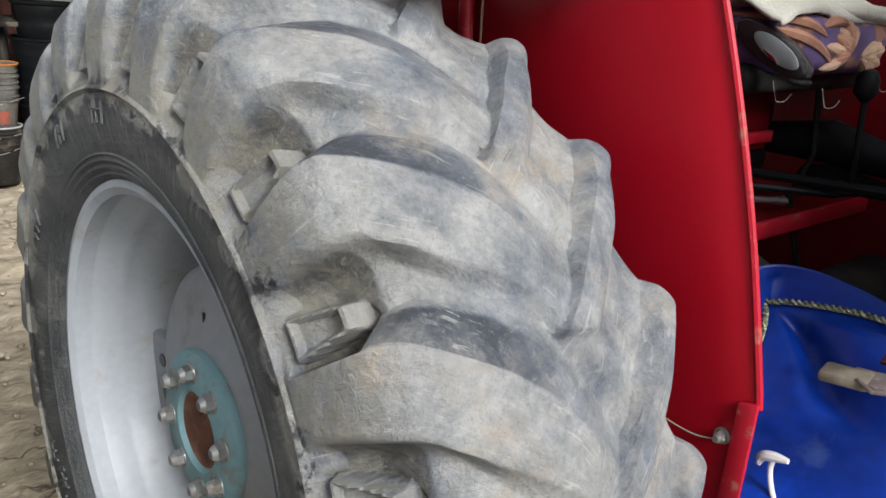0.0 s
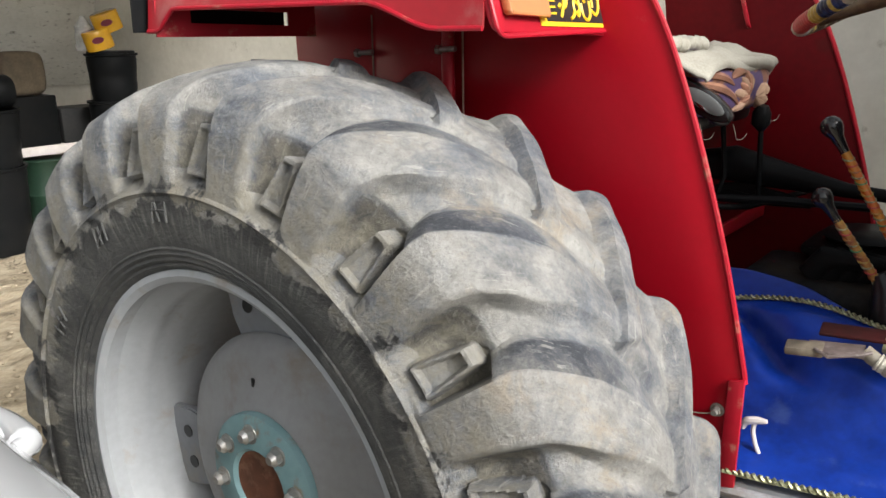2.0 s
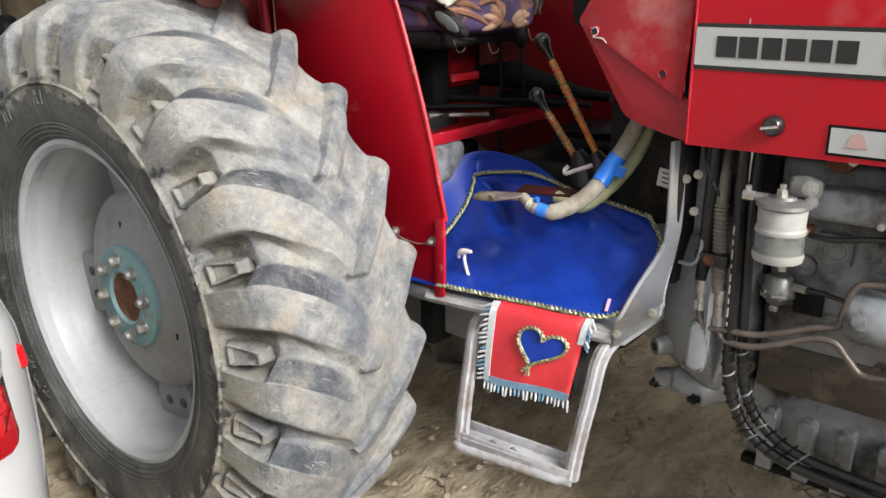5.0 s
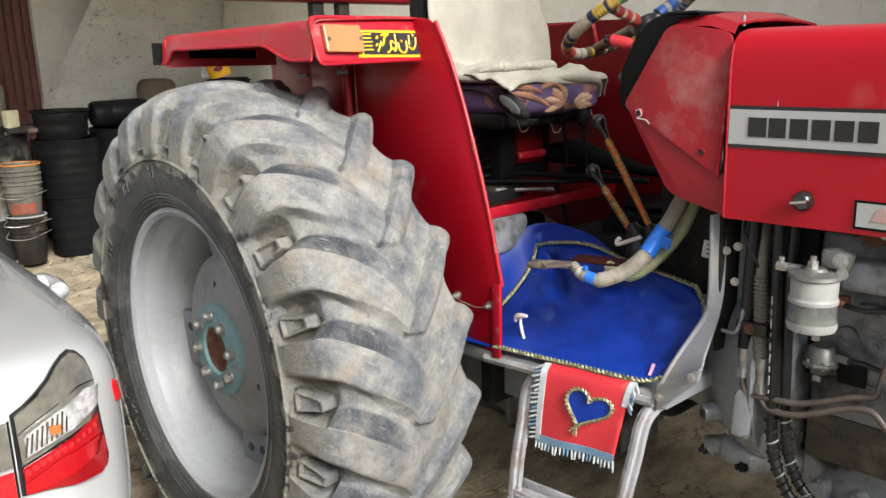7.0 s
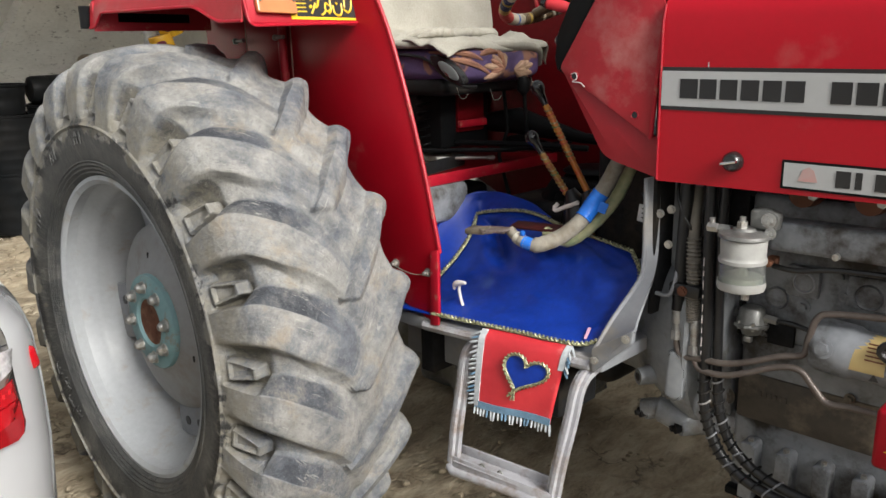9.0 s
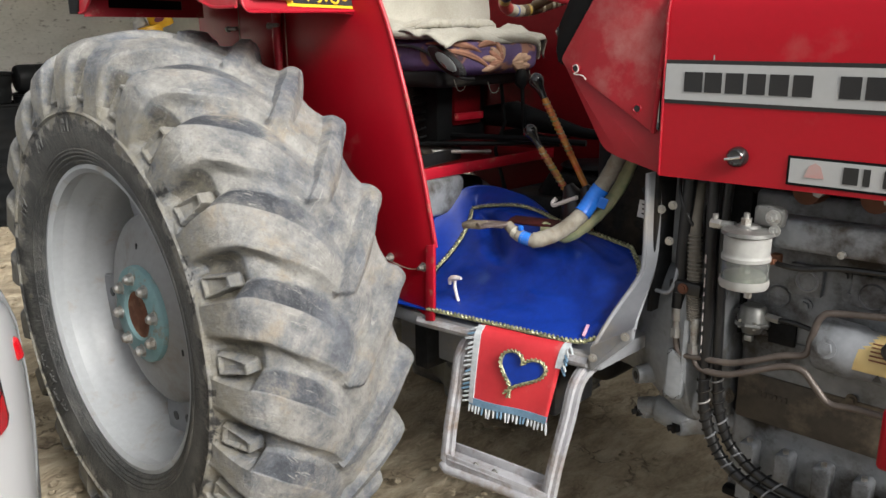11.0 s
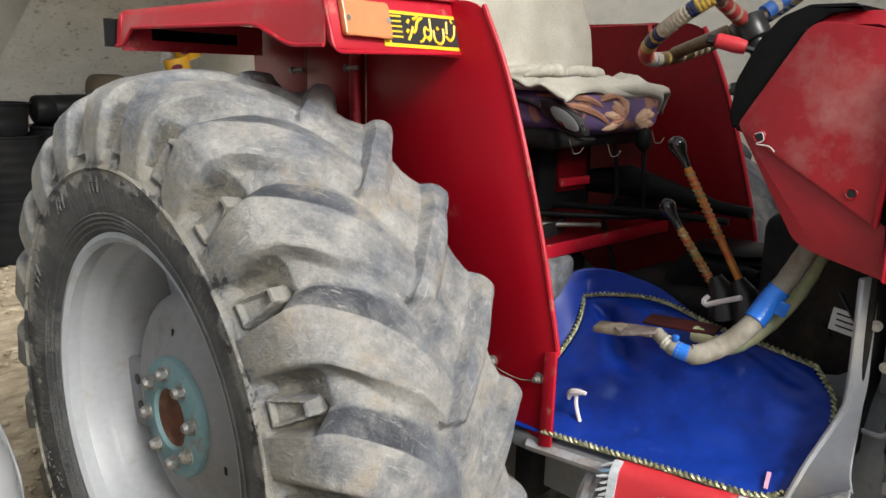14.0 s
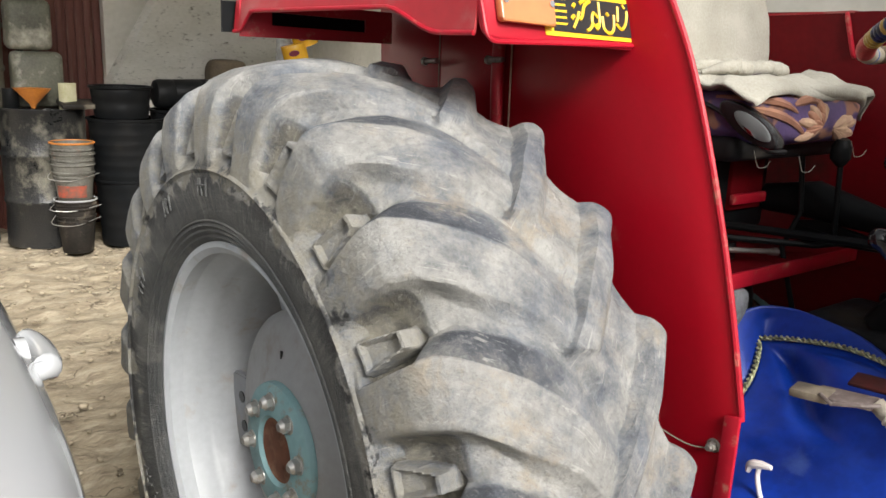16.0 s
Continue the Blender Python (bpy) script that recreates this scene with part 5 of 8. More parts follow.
# runs of tape: the two colours that take turns, and the share of the second
RUNS = [(0, 2, 0.4), (0, 5, 0.5), (1, 2, 0.5), (6, 1, 0.5), (0, 2, 0.3), (5, 0, 0.5), (1, 5, 0.4), (5, 0, 0.35), (6, 1, 0.6), (3, 0, 0.2), (0, 2, 0.5), (1, 1, 0.0), (0, 2, 0.35), (0, 4, 0.3), (3, 1, 0.4), (0, 3, 0.3)]
for i in range(144):
    first, second, share = RUNS[i // 9]
    kind = second if rng.random() < share else first
    seg = [ring[(i * 3 + k) % 432] for k in range(4)]
    part("tape_band", bm_tube(seg, [0.0148, 0.0158, 0.0160, 0.0150], 12), WRAPS[kind], wheel)
for a, first, second in ((285, 3, 1), (48, 6, 1), (165, 5, 5)):
    t = radians(a)
    p1 = SW + 0.183 * (math.cos(t) * SU + math.sin(t) * SV)
    arm = part("spoke", bm_tube([BOSS, BOSS.lerp(p1, 0.5) + SN * 0.006, p1], [0.012, 0.011, 0.010], 10), WRAPS[5], wheel)
    for k in range(11):
        q0, q1 = BOSS.lerp(p1, 0.25 + k * 0.066), BOSS.lerp(p1, 0.25 + (k + 1.02) * 0.066)
        lift = SN * 0.006
        part("tape_band", bm_tube([q0 + lift, q1 + lift], [0.0165 - k * 0.0003, 0.0160 - k * 0.0003], 10), WRAPS[second if k % 3 == 2 else first], arm)
part("steering_column", bm_cyl(BOSS - SN * 0.02, BOSS - SN * 0.27, 0.020, sides=20), BLACK, wheel)
part("throttle_lever", bm_tube(smooth_path([(0.873, -0.142, 1.555), (0.91, -0.13, 1.545), (0.96, -0.10, 1.53)]), 0.006, 8), BLACK, tractor)
part("throttle_grip", bm_tube([(0.860, -0.147, 1.559), (0.866, -0.146, 1.558), (0.90, -0.136, 1.549), (0.915, -0.13, 1.545)], [0.008, 0.014, 0.015, 0.012], 14), RED_VINYL, tractor, "pink-red lever grip")
part("throttle_knob_end", bm_tube([(0.848, -0.150, 1.561), (0.862, -0.147, 1.558)], [0.009, 0.0125], 12), BLACK_GLOSS, tractor)

# ---------------------------------------------------------------- seat, levers, tray
SEAT_C = Vector((0.315, 0.085, 1.405))


def cushion(c, s, puff, n=14):
    """A padded block with bulging faces."""
    bm = bmesh.new()
    bmesh.ops.create_cube(bm, size=2)
    bmesh.ops.subdivide_edges(bm, edges=bm.edges[:], cuts=n, use_grid_fill=True)
    for v in bm.verts:
        p = v.co.copy()
        e = 4.2
        k = (abs(p.x) ** e + abs(p.y) ** e + abs(p.z) ** e) ** (1 / e)
        p = p / k
        wob = 1 + 0.02 * fnoise(p, 2.5)
        v.co = Vector((p.x * s[0] / 2, p.y * s[1] / 2, p.z * s[2] / 2 + puff * (1 - p.x ** 2) * (1 - p.y ** 2) * (1 if p.z > 0 else -0.3))) * wob + c
    return bm


seat = part("driver_seat", cushion(SEAT_C, (0.45, 0.45, 0.115), 0.015), FLORAL, tractor, "seat cushion in purple floral fabric", angle=3)
part("seat_underside", bm_box(SEAT_C + Vector((-0.03, -0.01, -0.06)), (0.40, 0.42, 0.05), 0.02, seg=3), SEAT_FOAM, seat)
def seat_front(y, z):
    """Where the front of the cushion lies."""
    e, w = 4.2, abs((y - SEAT_C.y) / 0.225) ** 4.2 + abs((z - SEAT_C.z) / 0.0625) ** 4.2
    return SEAT_C.x + 0.225 * max(0.02, 1 - w) ** (1 / e)


oval = [(0.515 + 0.072 * math.cos(a) * 0.87 + 0.024 * math.sin(a) * 0.5, 1.396 - 0.072 * math.cos(a) * 0.5 + 0.024 * math.sin(a) * 0.87) for a in np.linspace(0, 2 * PI, 28)[:-1]]
trim = part("side_trim", bm_plate(oval, 'Y', -0.150, 0.03, 0.006), BLACK_GLOSS, seat, "glossy black oval side trim")
part("trim_inlay", bm_plate([(0.515 + (x - 0.515) * 0.62 + 0.012, 1.396 + (z - 1.396) * 0.62 - 0.002) for x, z in oval], 'Y', -0.1525, 0.006, 0.002), mat("grey_trim_inlay", (0.16, 0.17, 0.17), None, 8, 0.3, 0.05), trim)
part("trim_glint", bm_plate(rounded([(0.508, 1.395), (0.528, 1.385), (0.536, 1.374), (0.522, 1.380)], 0.003), 'Y', -0.1545, 0.004, 0.001), CHROME, trim)
part("piping", bm_tube(smooth_path([(0.25, -0.142, 1.437), (0.40, -0.146, 1.432), (0.49, -0.140, 1.395), (0.535, -0.11, 1.352), (0.54, -0.05, 1.345)]), 0.0045, 8), BLACK, seat)
# printed flower on the cushion's front corner
PETAL_WARM = mat("peach_printed_petal", (0.40, 0.20, 0.12), (0.28, 0.13, 0.09), 30, 0.7, 0.05, bump=0.1)
for i in range(17):
    a = radians(95 + i * 12.5) if i < 10 else radians(-38 + (i - 10) * 13)
    ln = (0.085 if i < 10 else 0.095) * (0.85 + 0.25 * math.sin(i * 2.3))
    cy, cz = (0.075, 1.392) if i < 10 else (0.115, 1.385)
    pts = []
    for t in (0.05, 0.35, 0.7, 0.9, 1.0):
        y, z = cy + ln * t * math.cos(a), cz + 0.62 * ln * t * math.sin(a)
        z = min(1.452, max(1.352, z))
        pts.append((seat_front(y, z) + 0.0005, y, z))
    part("printed_petal", bm_tube(pts, [0.003, 0.008, 0.0105, 0.007, 0.001], 8), PETAL_WARM if i < 10 and i % 3 else PETAL, seat)
for y0, y1, z0, z1 in ((-0.13, -0.02, 1.442, 1.418), (-0.12, 0.02, 1.425, 1.372), (-0.03, 0.05, 1.432, 1.436)):
    part("printed_border", bm_tube([(seat_front(y0 + (y1 - y0) * t, z0 + (z1 - z0) * t) + 0.0005, y0 + (y1 - y0) * t, z0 + (z1 - z0) * t + 0.008 * math.sin(PI * t)) for t in np.linspace(0, 1, 8)], [0.003, 0.007, 0.009, 0.009, 0.008, 0.007, 0.005, 0.002], 6), PETAL_WARM, seat)
for y, z0, x in ((-0.09, 1.345, 0.50), (0.02, 1.335, 0.53), (0.19, 1.36, 0.545)):
    part("loose_thread", bm_tube(smooth_path([(x, y, z0), (x + 0.004, y + 0.005, z0 - 0.02), (x + 0.006, y + 0.012, z0 - 0.032), (x + 0.016, y + 0.02, z0 - 0.030), (x + 0.022, y + 0.024, z0 - 0.018)]), 0.0006, 5), CLOTH, seat)
back = part("backrest", cushion(Vector((0.13, 0.05, 1.70)), (0.10, 0.40, 0.56), 0.0), SEAT_FOAM, seat, angle=3)
part("seat_bracket", bm_box((0.27, 0.085, 1.25), (0.20, 0.22, 0.20), 0.01), BLACK_MATT, seat)
part("seat_spring_box", bm_box((0.33, 0.10, 1.262), (0.10, 0.12, 0.13), 0.004), RED_SHADED, seat)
part("box_lip", bm_box((0.385, 0.10, 1.222), (0.012, 0.125, 0.022), 0.003), RED_EDGE, seat)
for y in (-0.03, 0.02, 0.22):
    part("seat_spring", bm_tube([(0.30 + 0.022 * math.cos(k * 0.7), y + 0.022 * math.sin(k * 0.7), 1.14 + k * 0.0028) for k in range(72)], 0.004, 6), BLACK_MATT, seat)

# white cotton cloth thrown over backrest and cushion
cloth_rows = []
NU, NV = 44, 54
for i in range(NV + 1):
    v = i / NV
    row = []
    for j in range(NU + 1):
        u = j / NU
        y = -0.158 + 0.503 * u
        if v < 0.55:
            t = v / 0.55
            x, z = 0.165 + 0.055 * t, 2.0 - 0.49 * t
            y = 0.09 + (y - 0.09) * ((0.42 + 0.60 * t) if y > 0.09 else (0.90 + 0.12 * t)) + 0.09 * t * u
        elif v < 0.66:
            t = (v - 0.55) / 0.11
            x, z = 0.22 + 0.06 * t, 1.51 - 0.02 * t
        else:
            t = (v - 0.66) / 0.34
            x, z = 0.28 + 0.25 * t, 1.492 - 0.03 * t * t
            if t > 0.82:
                k = (t - 0.82) / 0.18
                x, z = 0.28 + 0.25 * 0.82 + 0.05 * math.sin(k * PI / 2), 1.470 - 0.022 * (1 - math.cos(k * PI / 2))
        p = Vector((x, y, z))
        bunch = float(sstep(0.5, 0.62, v)) * (1 - 0.6 * float(sstep(0.88, 1.0, v)))
        amp = 0.0045 + 0.019 * bunch
        wr = amp * (fnoise(Vector((p.x * 14, p.y * 7, p.z * 14)), 1.0) + 0.6 * fnoise(Vector((p.x * 30, p.y * 16, p.z * 30)), 1.0))
        wr += 0.007 * bunch * math.sin(u * 9 + v * 38) + 0.0035 * fnoise(Vector((u * 34, v * 20, 1)), 1.0) * (0.4 + bunch)
        edge = float(sstep(0.0, 0.10, u))
        p += Vector((0.5 * wr if v < 0.6 else 0, 0, wr if v > 0.5 else 0))
        if edge < 1 and v > 0.55:
            p.z -= (1 - edge) * 0.016
        far_edge = float(sstep(0.84, 1.0, u)) if v > 0.55 else 0.0
        p.z -= 0.06 * far_edge ** 2
        p.x -= 0.05 * far_edge ** 2 * float(sstep(0.8, 1.0, v))
        row.append(p)
    cloth_rows.append(row)
cloth = part("seat_cloth", bm_quad_sheet(cloth_rows, 0.006), CLOTH, angle=3)
tagged(cloth, "white woven cotton cloth thrown over the tractor seat", "cloth")
part("hem_roll", bm_tube(smooth_path([(0.29, -0.150, 1.468), (0.36, -0.145, 1.466), (0.43, -0.11, 1.464), (0.49, 0.0, 1.460), (0.525, 0.12, 1.456), (0.525, 0.24, 1.446), (0.47, 0.32, 1.40)], 8), 0.013, 10, wobble=0.08), CLOTH, cloth)
for k, (y0, y1, x0) in enumerate(((-0.12, 0.06, 0.33), (0.02, 0.20, 0.36), (-0.02, 0.12, 0.42), (0.12, 0.30, 0.33), (-0.14, -0.02, 0.43))):
    path_ = smooth_path([(x0 - 0.03, y0, 1.485), (x0, y0 + (y1 - y0) * 0.35, 1.497), (x0 + 0.012, y0 + (y1 - y0) * 0.7, 1.494), (x0 - 0.02, y1, 1.480)], 8)
    part("crumple", bm_tube(path_, [0.004 + 0.011 * math.sin(PI * i / (len(path_) - 1)) for i in range(len(path_))], 12, wobble=0.12), CLOTH, cloth)

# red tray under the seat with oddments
tray = part("tool_tray", bm_box((0.32, 0.02, 1.094), (0.36, 0.72, 0.006), 0.001), RED_SHADED, tractor, "grimy red sheet tray beneath the seat, colour darkened for shade")
part("tray_lip", bm_box((0.503, 0.02, 1.091), (0.010, 0.72, 0.032), 0.003), RED_EDGE, tray)
part("side_box", bm_box((0.44, -0.17, 1.02), (0.16, 0.22, 0.11), 0.02, seg=3), GREY, tractor, "greasy grey hydraulic cover")
part("linkage_rod", bm_tube([(0.30, -0.05, 1.145), (0.55, 0.10, 1.15), (0.62, 0.30, 1.16)], 0.007, 8), BLACK_MATT, tractor)
part("linkage_rod", bm_tube([(0.46, 0.16, 1.34), (0.47, 0.17, 1.2), (0.45, 0.15, 1.12), (0.50, 0.16, 0.95)], 0.006, 8), BLACK_MATT, tractor)
part("quadrant_plate", bm_plate(rounded([(0.42, 1.13), (0.66, 1.14), (0.62, 1.165), (0.50, 1.185), (0.44, 1.175)], 0.012), 'Y', 0.20, 0.012, 0.003), BLACK_MATT, tractor)
for i in range(4):
    part("hydraulic_lever_boot", bm_tube([(0.70 + i * 0.03, 0.10 + i * 0.01, 1.02), (0.72 + i * 0.03, 0.10 + i * 0.01, 1.06), (0.80 + i * 0.03, 0.10, 1.065)], [0.035, 0.03, 0.012], 10), BLACK_MATT, tractor)

for z, x0 in ((0.985, 0.66), (1.035, 0.64)):
    part("far_footboard", bm_plate(rounded([(x0, 0.21), (x0 + 0.03, 0.185), (0.98, 0.20), (0.98, 0.37), (x0, 0.37)], 0.012), 'Z', z, 0.022, 0.006), BLACK_MATT, tractor, "black rubber-edged far footboard")
part("lift_arm", bm_tube([(0.36, 0.20, 1.215), (0.48, 0.21, 1.225), (0.56, 0.215, 1.21), (0.72, 0.225, 1.185), (0.80, 0.23, 1.18)], [0.030, 0.042, 0.034, 0.016, 0.014], 12), BLACK_MATT, tractor, "tapered black lift arm")
part("quadrant_rod", bm_tube([(0.30, 0.02, 1.165), (0.62, 0.11, 1.17), (0.78, 0.16, 1.165)], 0.009, 8), BLACK_MATT, tractor)
cover = part("gearbox_top", bm_box((0.80, 0.16, 0.95), (0.50, 0.28, 0.14), 0.03, seg=3), GREY_DARK, tractor, "oily black gearbox top cover")
for k in range(4):
    part("bellows_ring", bm_lathe([(0.0, 0.0), (0.085, 0.0), (0.095, 0.008), (0.085, 0.016), (0.0, 0.016)], (0.78, 0.20, 1.03 + k * 0.020), 'Z', 28), BLACK_MATT, cover, "black rubber bellows")

oddments = thing("steel_channel", (0.36, -0.12, 1.10), "greasy steel channel offcut lying in the tray", "steel")
part("channel_web", bm_box((0.36, -0.10, 1.102), (0.16, 0.24, 0.008), 0.002, (0, 0, 14)), BROWN_CAST, oddments)
for k in (-1, 1):
    part("channel_flange", bm_box((0.36 + k * 0.075, -0.10 + k * 0.02, 1.118), (0.008, 0.24, 0.035), 0.002, (0, 0, 14)), GREY_DARK, oddments)
spanner = part("spanner", join(bm_tube([(0.40, -0.08, 1.132), (0.46, 0.10, 1.118)], 0.006, 8), bm_tube([(0.455, 0.09, 1.118), (0.465, 0.105, 1.117), (0.455, 0.115, 1.117)], 0.008, 8)), STEEL)
tagged(spanner, "small steel spanner lying on the channel offcut", "spanner")
folded = part("oily_cloth", bm_box((0.25, 0.06, 1.112), (0.12, 0.16, 0.03), 0.012, (2, 3, 20), 3), RAG)
tagged(folded, "oily folded cloth in the tray", "cloth")


def lever(ball, base, r_ball, wrap, label):
    b, a = Vector(ball), Vector(base)
    d = (a - b).normalized()
    root = part("gear_lever", bm_tube([b + d * 0.05, a, a + d * 0.12], 0.0085, 12), wrap, tractor, label)
    part("lever_knob", bm_tube([b - d * r_ball, b - d * r_ball * 0.8, b - d * r_ball * 0.4, b, b + d * r_ball * 0.5, b + d * r_ball, b + d * r_ball * 2.2, b + d * 0.055],
                               [0.002, r_ball * 0.62, r_ball * 0.93, r_ball, r_ball * 0.88, r_ball * 0.6, r_ball * 0.42, 0.0085], 20), BLACK_GLOSS, root, "glossy black knob")
    for k in range(13):
        c = b + d * (0.068 + k * 0.0125)
        part("ribbon_turn", bm_tube([c + 0.0095 * Vector((math.cos(t), math.sin(t), 0.35 * math.sin(t))) for t in np.linspace(0, 2 * PI, 12)[:-1]], 0.0019, 5, closed=True), (GOLD, WRAPS[3], WRAP_B, GOLD, WRAPS[4], WRAP_B, WRAPS[0])[k % 7], root)
    return root


lever((0.724, -0.006, 1.345), (0.884, 0.005, 1.082), 0.021, WRAP_A, "long gear lever wound in orange and gold ribbon")
lever((0.727, -0.032, 1.213), (0.84, -0.006, 1.052), 0.020, WRAP_B, "short gear lever wound in gold ribbon")
part("third_lever", bm_tube([(0.545, 0.155, 1.35), (0.55, 0.17, 1.15)], 0.006, 8), BLACK_MATT, tractor)
part("third_lever_knob", bm_tube([(0.548, 0.15, 1.365), (0.546, 0.152, 1.35), (0.546, 0.153, 1.325), (0.547, 0.155, 1.31)], [0.012, 0.02, 0.02, 0.008], 14), BLACK_MATT, tractor)
for x, y in ((0.895, 0.006), (0.85, -0.006)):
    part("lever_gaiter", bm_tube([(x - 0.01, y, 1.075), (x + 0.005, y, 1.05), (x + 0.02, y, 0.99)], [0.014, 0.028, 0.045], 16), BLACK, tractor)

# pedal arms bound in tape
p_main = [(0.875, -0.300, 1.022), (0.90, -0.302, 1.008), (0.93, -0.300, 0.998), (0.955, -0.285, 0.996), (0.982, -0.235, 1.012), (1.005, -0.19, 1.045), (1.02, -0.160, 1.085), (1.045, -0.14, 1.135), (1.075, -0.13, 1.20)]
pedal = part("brake_pedal", bm_tube(smooth_path(p_main, 6), [0.0125] * 8 + [0.016] * 8 + [0.019] * 33, 14, wobble=0.03), RAG, tractor, "brake pedal arm bound in pale rags and blue tape")
PEDAL_STEEL = mat("rusty_pinkish_pedal_steel", (0.17, 0.135, 0.125), (0.06, 0.042, 0.036), 22, 0.6, 0.1, bump=0.3, dust=(0.30, 0.26, 0.24), dust_amount=0.3, dust_scale=28)
part("pedal_pad", bm_box((0.835, -0.312, 1.020), (0.085, 0.046, 0.006), 0.002, (4, -4, 8)), PEDAL_STEEL, pedal, "worn steel pedal pad")
part("pad_rubber", bm_box((0.790, -0.322, 1.014), (0.060, 0.040, 0.015), 0.005, (4, -4, 8)), BROWN_CAST, pedal)
part("pad_lip", bm_tube([(0.808, -0.336, 1.022), (0.83, -0.345, 1.016), (0.875, -0.333, 1.026), (0.888, -0.318, 1.028)], 0.0032, 8), PEDAL_STEEL, pedal)
path = smooth_path(p_main, 12)
part("blue_tape", bm_tube(path[20:30], 0.0165, 14), BLUE_TAPE, pedal, "blue tape band")
part("white_tape", bm_tube(path[10:20], 0.0148, 14, wobble=0.06), CLOTH, pedal)
part("blue_tape", bm_tube(path[62:80], 0.0212, 14, wobble=0.03), BLUE_TAPE, pedal, "blue tape band")
part("tape_knot", bm_box((0.918, -0.305, 1.022), (0.012, 0.012, 0.014), 0.004), BLUE_TAPE, pedal)
part("tape_tail", bm_box((1.035, -0.165, 1.083), (0.05, 0.006, 0.028), 0.003, (0, 20, 30)), BLUE_TAPE, pedal)
part("pedal_arm", bm_tube(smooth_path([(0.885, -0.168, 0.994), (0.92, -0.17, 0.990), (0.96, -0.17, 0.985), (1.01, -0.14, 1.03), (1.05, -0.10, 1.10), (1.08, -0.09, 1.18)]), 0.016, 12, wobble=0.04), mat("cream_green_wrap", (0.40, 0.37, 0.22), (0.16, 0.24, 0.12), 12, 0.7, 0.1, bump=0.3), pedal)
# red of this plate is darkened to stand for the shadow it sits in
part("red_pedal", bm_box((0.855, -0.165, 1.004), (0.15, 0.045, 0.007), 0.003, (10, -2, 6)), mat("greasy_dark_red_pedal_paint", (0.055, 0.010, 0.010), (0.022, 0.012, 0.010), 14, 0.6, 0.1, bump=0.2, spec=0.15), pedal, "dark red pedal plate, shade put into its colour")
part("return_hook", bm_tube(smooth_path([(0.885, -0.12, 1.062), (0.878, -0.125, 1.052), (0.886, -0.13, 1.046), (0.91, -0.13, 1.056), (0.955, -0.13, 1.075)]), 0.0055, 8), PAPER, pedal)
part("stay_rod", bm_tube([(1.06, -0.12, 1.20), (1.11, -0.14, 1.255)], 0.004, 6), STEEL, pedal)

# white lever poking up through the mat
stub = part("latch_lever", join(bm_tube(smooth_path([(0.742, -0.326, 0.780), (0.738, -0.325, 0.797), (0.728, -0.324, 0.818), (0.722, -0.324, 0.842), (0.724, -0.324, 0.860)]), 0.0042, 8),
                                bm_tube(smooth_path([(0.704, -0.324, 0.842), (0.708, -0.324, 0.856), (0.724, -0.324, 0.863), (0.744, -0.324, 0.866)]), [0.004 + 0.004 * math.sin(PI * k / 18) for k in range(19)], 8)), PAPER, tractor, "small white lever through the mat")

# ---------------------------------------------------------------- blue mat with gold braid and red flap
MAT_FRONT = smooth_path([(0.575, -0.414, 0.789), (0.76, -0.387, 0.788), (0.95, -0.355, 0.788), (1.10, -0.330, 0.789), (1.150, -0.300, 0.803)], 12)
MAT_LEFT = smooth_path([(0.575, -0.414, 0.789), (0.572, -0.33, 0.797), (0.570, -0.27, 0.816), (0.571, -0.23, 0.838), (0.579, -0.18, 0.876), (0.580, -0.13, 0.920), (0.560, -0.08, 0.958), (0.541, -0.059, 0.973)], 12)
MAT_BACK = smooth_path([(0.541, -0.059, 0.973), (0.60, -0.052, 0.988), (0.70, -0.05, 1.003), (0.78, -0.055, 1.0), (0.88, -0.075, 0.985), (1.013, -0.10, 0.977), (1.10, -0.105, 0.965)], 12)
MAT_RIGHT = smooth_path([(1.150, -0.300, 0.803), (1.172, -0.24, 0.865), (1.158, -0.16, 0.925), (1.10, -0.105, 0.965)], 12)


def along(path_, t):
    """The point at t, from 0 to 1, of an edge."""
    k = min(max(t, 0.0), 1.0) * (len(path_) - 1)
    i = min(int(k), len(path_) - 2)
    return path_[i].lerp(path_[i + 1], k - i)


def mat_point(u, v):
    """The vinyl between its four edges, with a pinched crease under the pedals and a swelling beside it."""
    p = along(MAT_FRONT, u).lerp(along(MAT_BACK, u), v) + along(MAT_LEFT, v).lerp(along(MAT_RIGHT, v), u)
    p -= MAT_FRONT[0].lerp(MAT_FRONT[-1], u).lerp(MAT_BACK[0].lerp(MAT_BACK[-1], u), v)
    inside = min(1.0, 8 * u * (1 - u)) * min(1.0, 8 * v * (1 - v))
    line = 0.10 + (0.90 - v) * 0.48
    long_ = float(sstep(0.46, 0.64, v)) * float(1 - sstep(0.86, 0.97, v))
    fold = -0.034 * math.exp(-((u - line) / 0.045) ** 2) * long_ + 0.020 * math.exp(-((u - line - 0.16) / 0.10) ** 2) * long_
    fold += 0.012 * math.exp(-((u - 0.62) / 0.16) ** 2 - ((v - 0.62) / 0.14) ** 2) - 0.012 * math.exp(-((u - 0.88) / 0.10) ** 2 - ((v - 0.42) / 0.25) ** 2)
    fold += 0.012 * fnoise(Vector((u * 5, v * 4, 2)), 1.0) + 0.0045 * fnoise(Vector((u * 14, v * 12, 5)), 1.0)
    p += Vector((0, -0.6, 0.8)) * fold * inside
    p.z = max(p.z, 0.779)
    return p


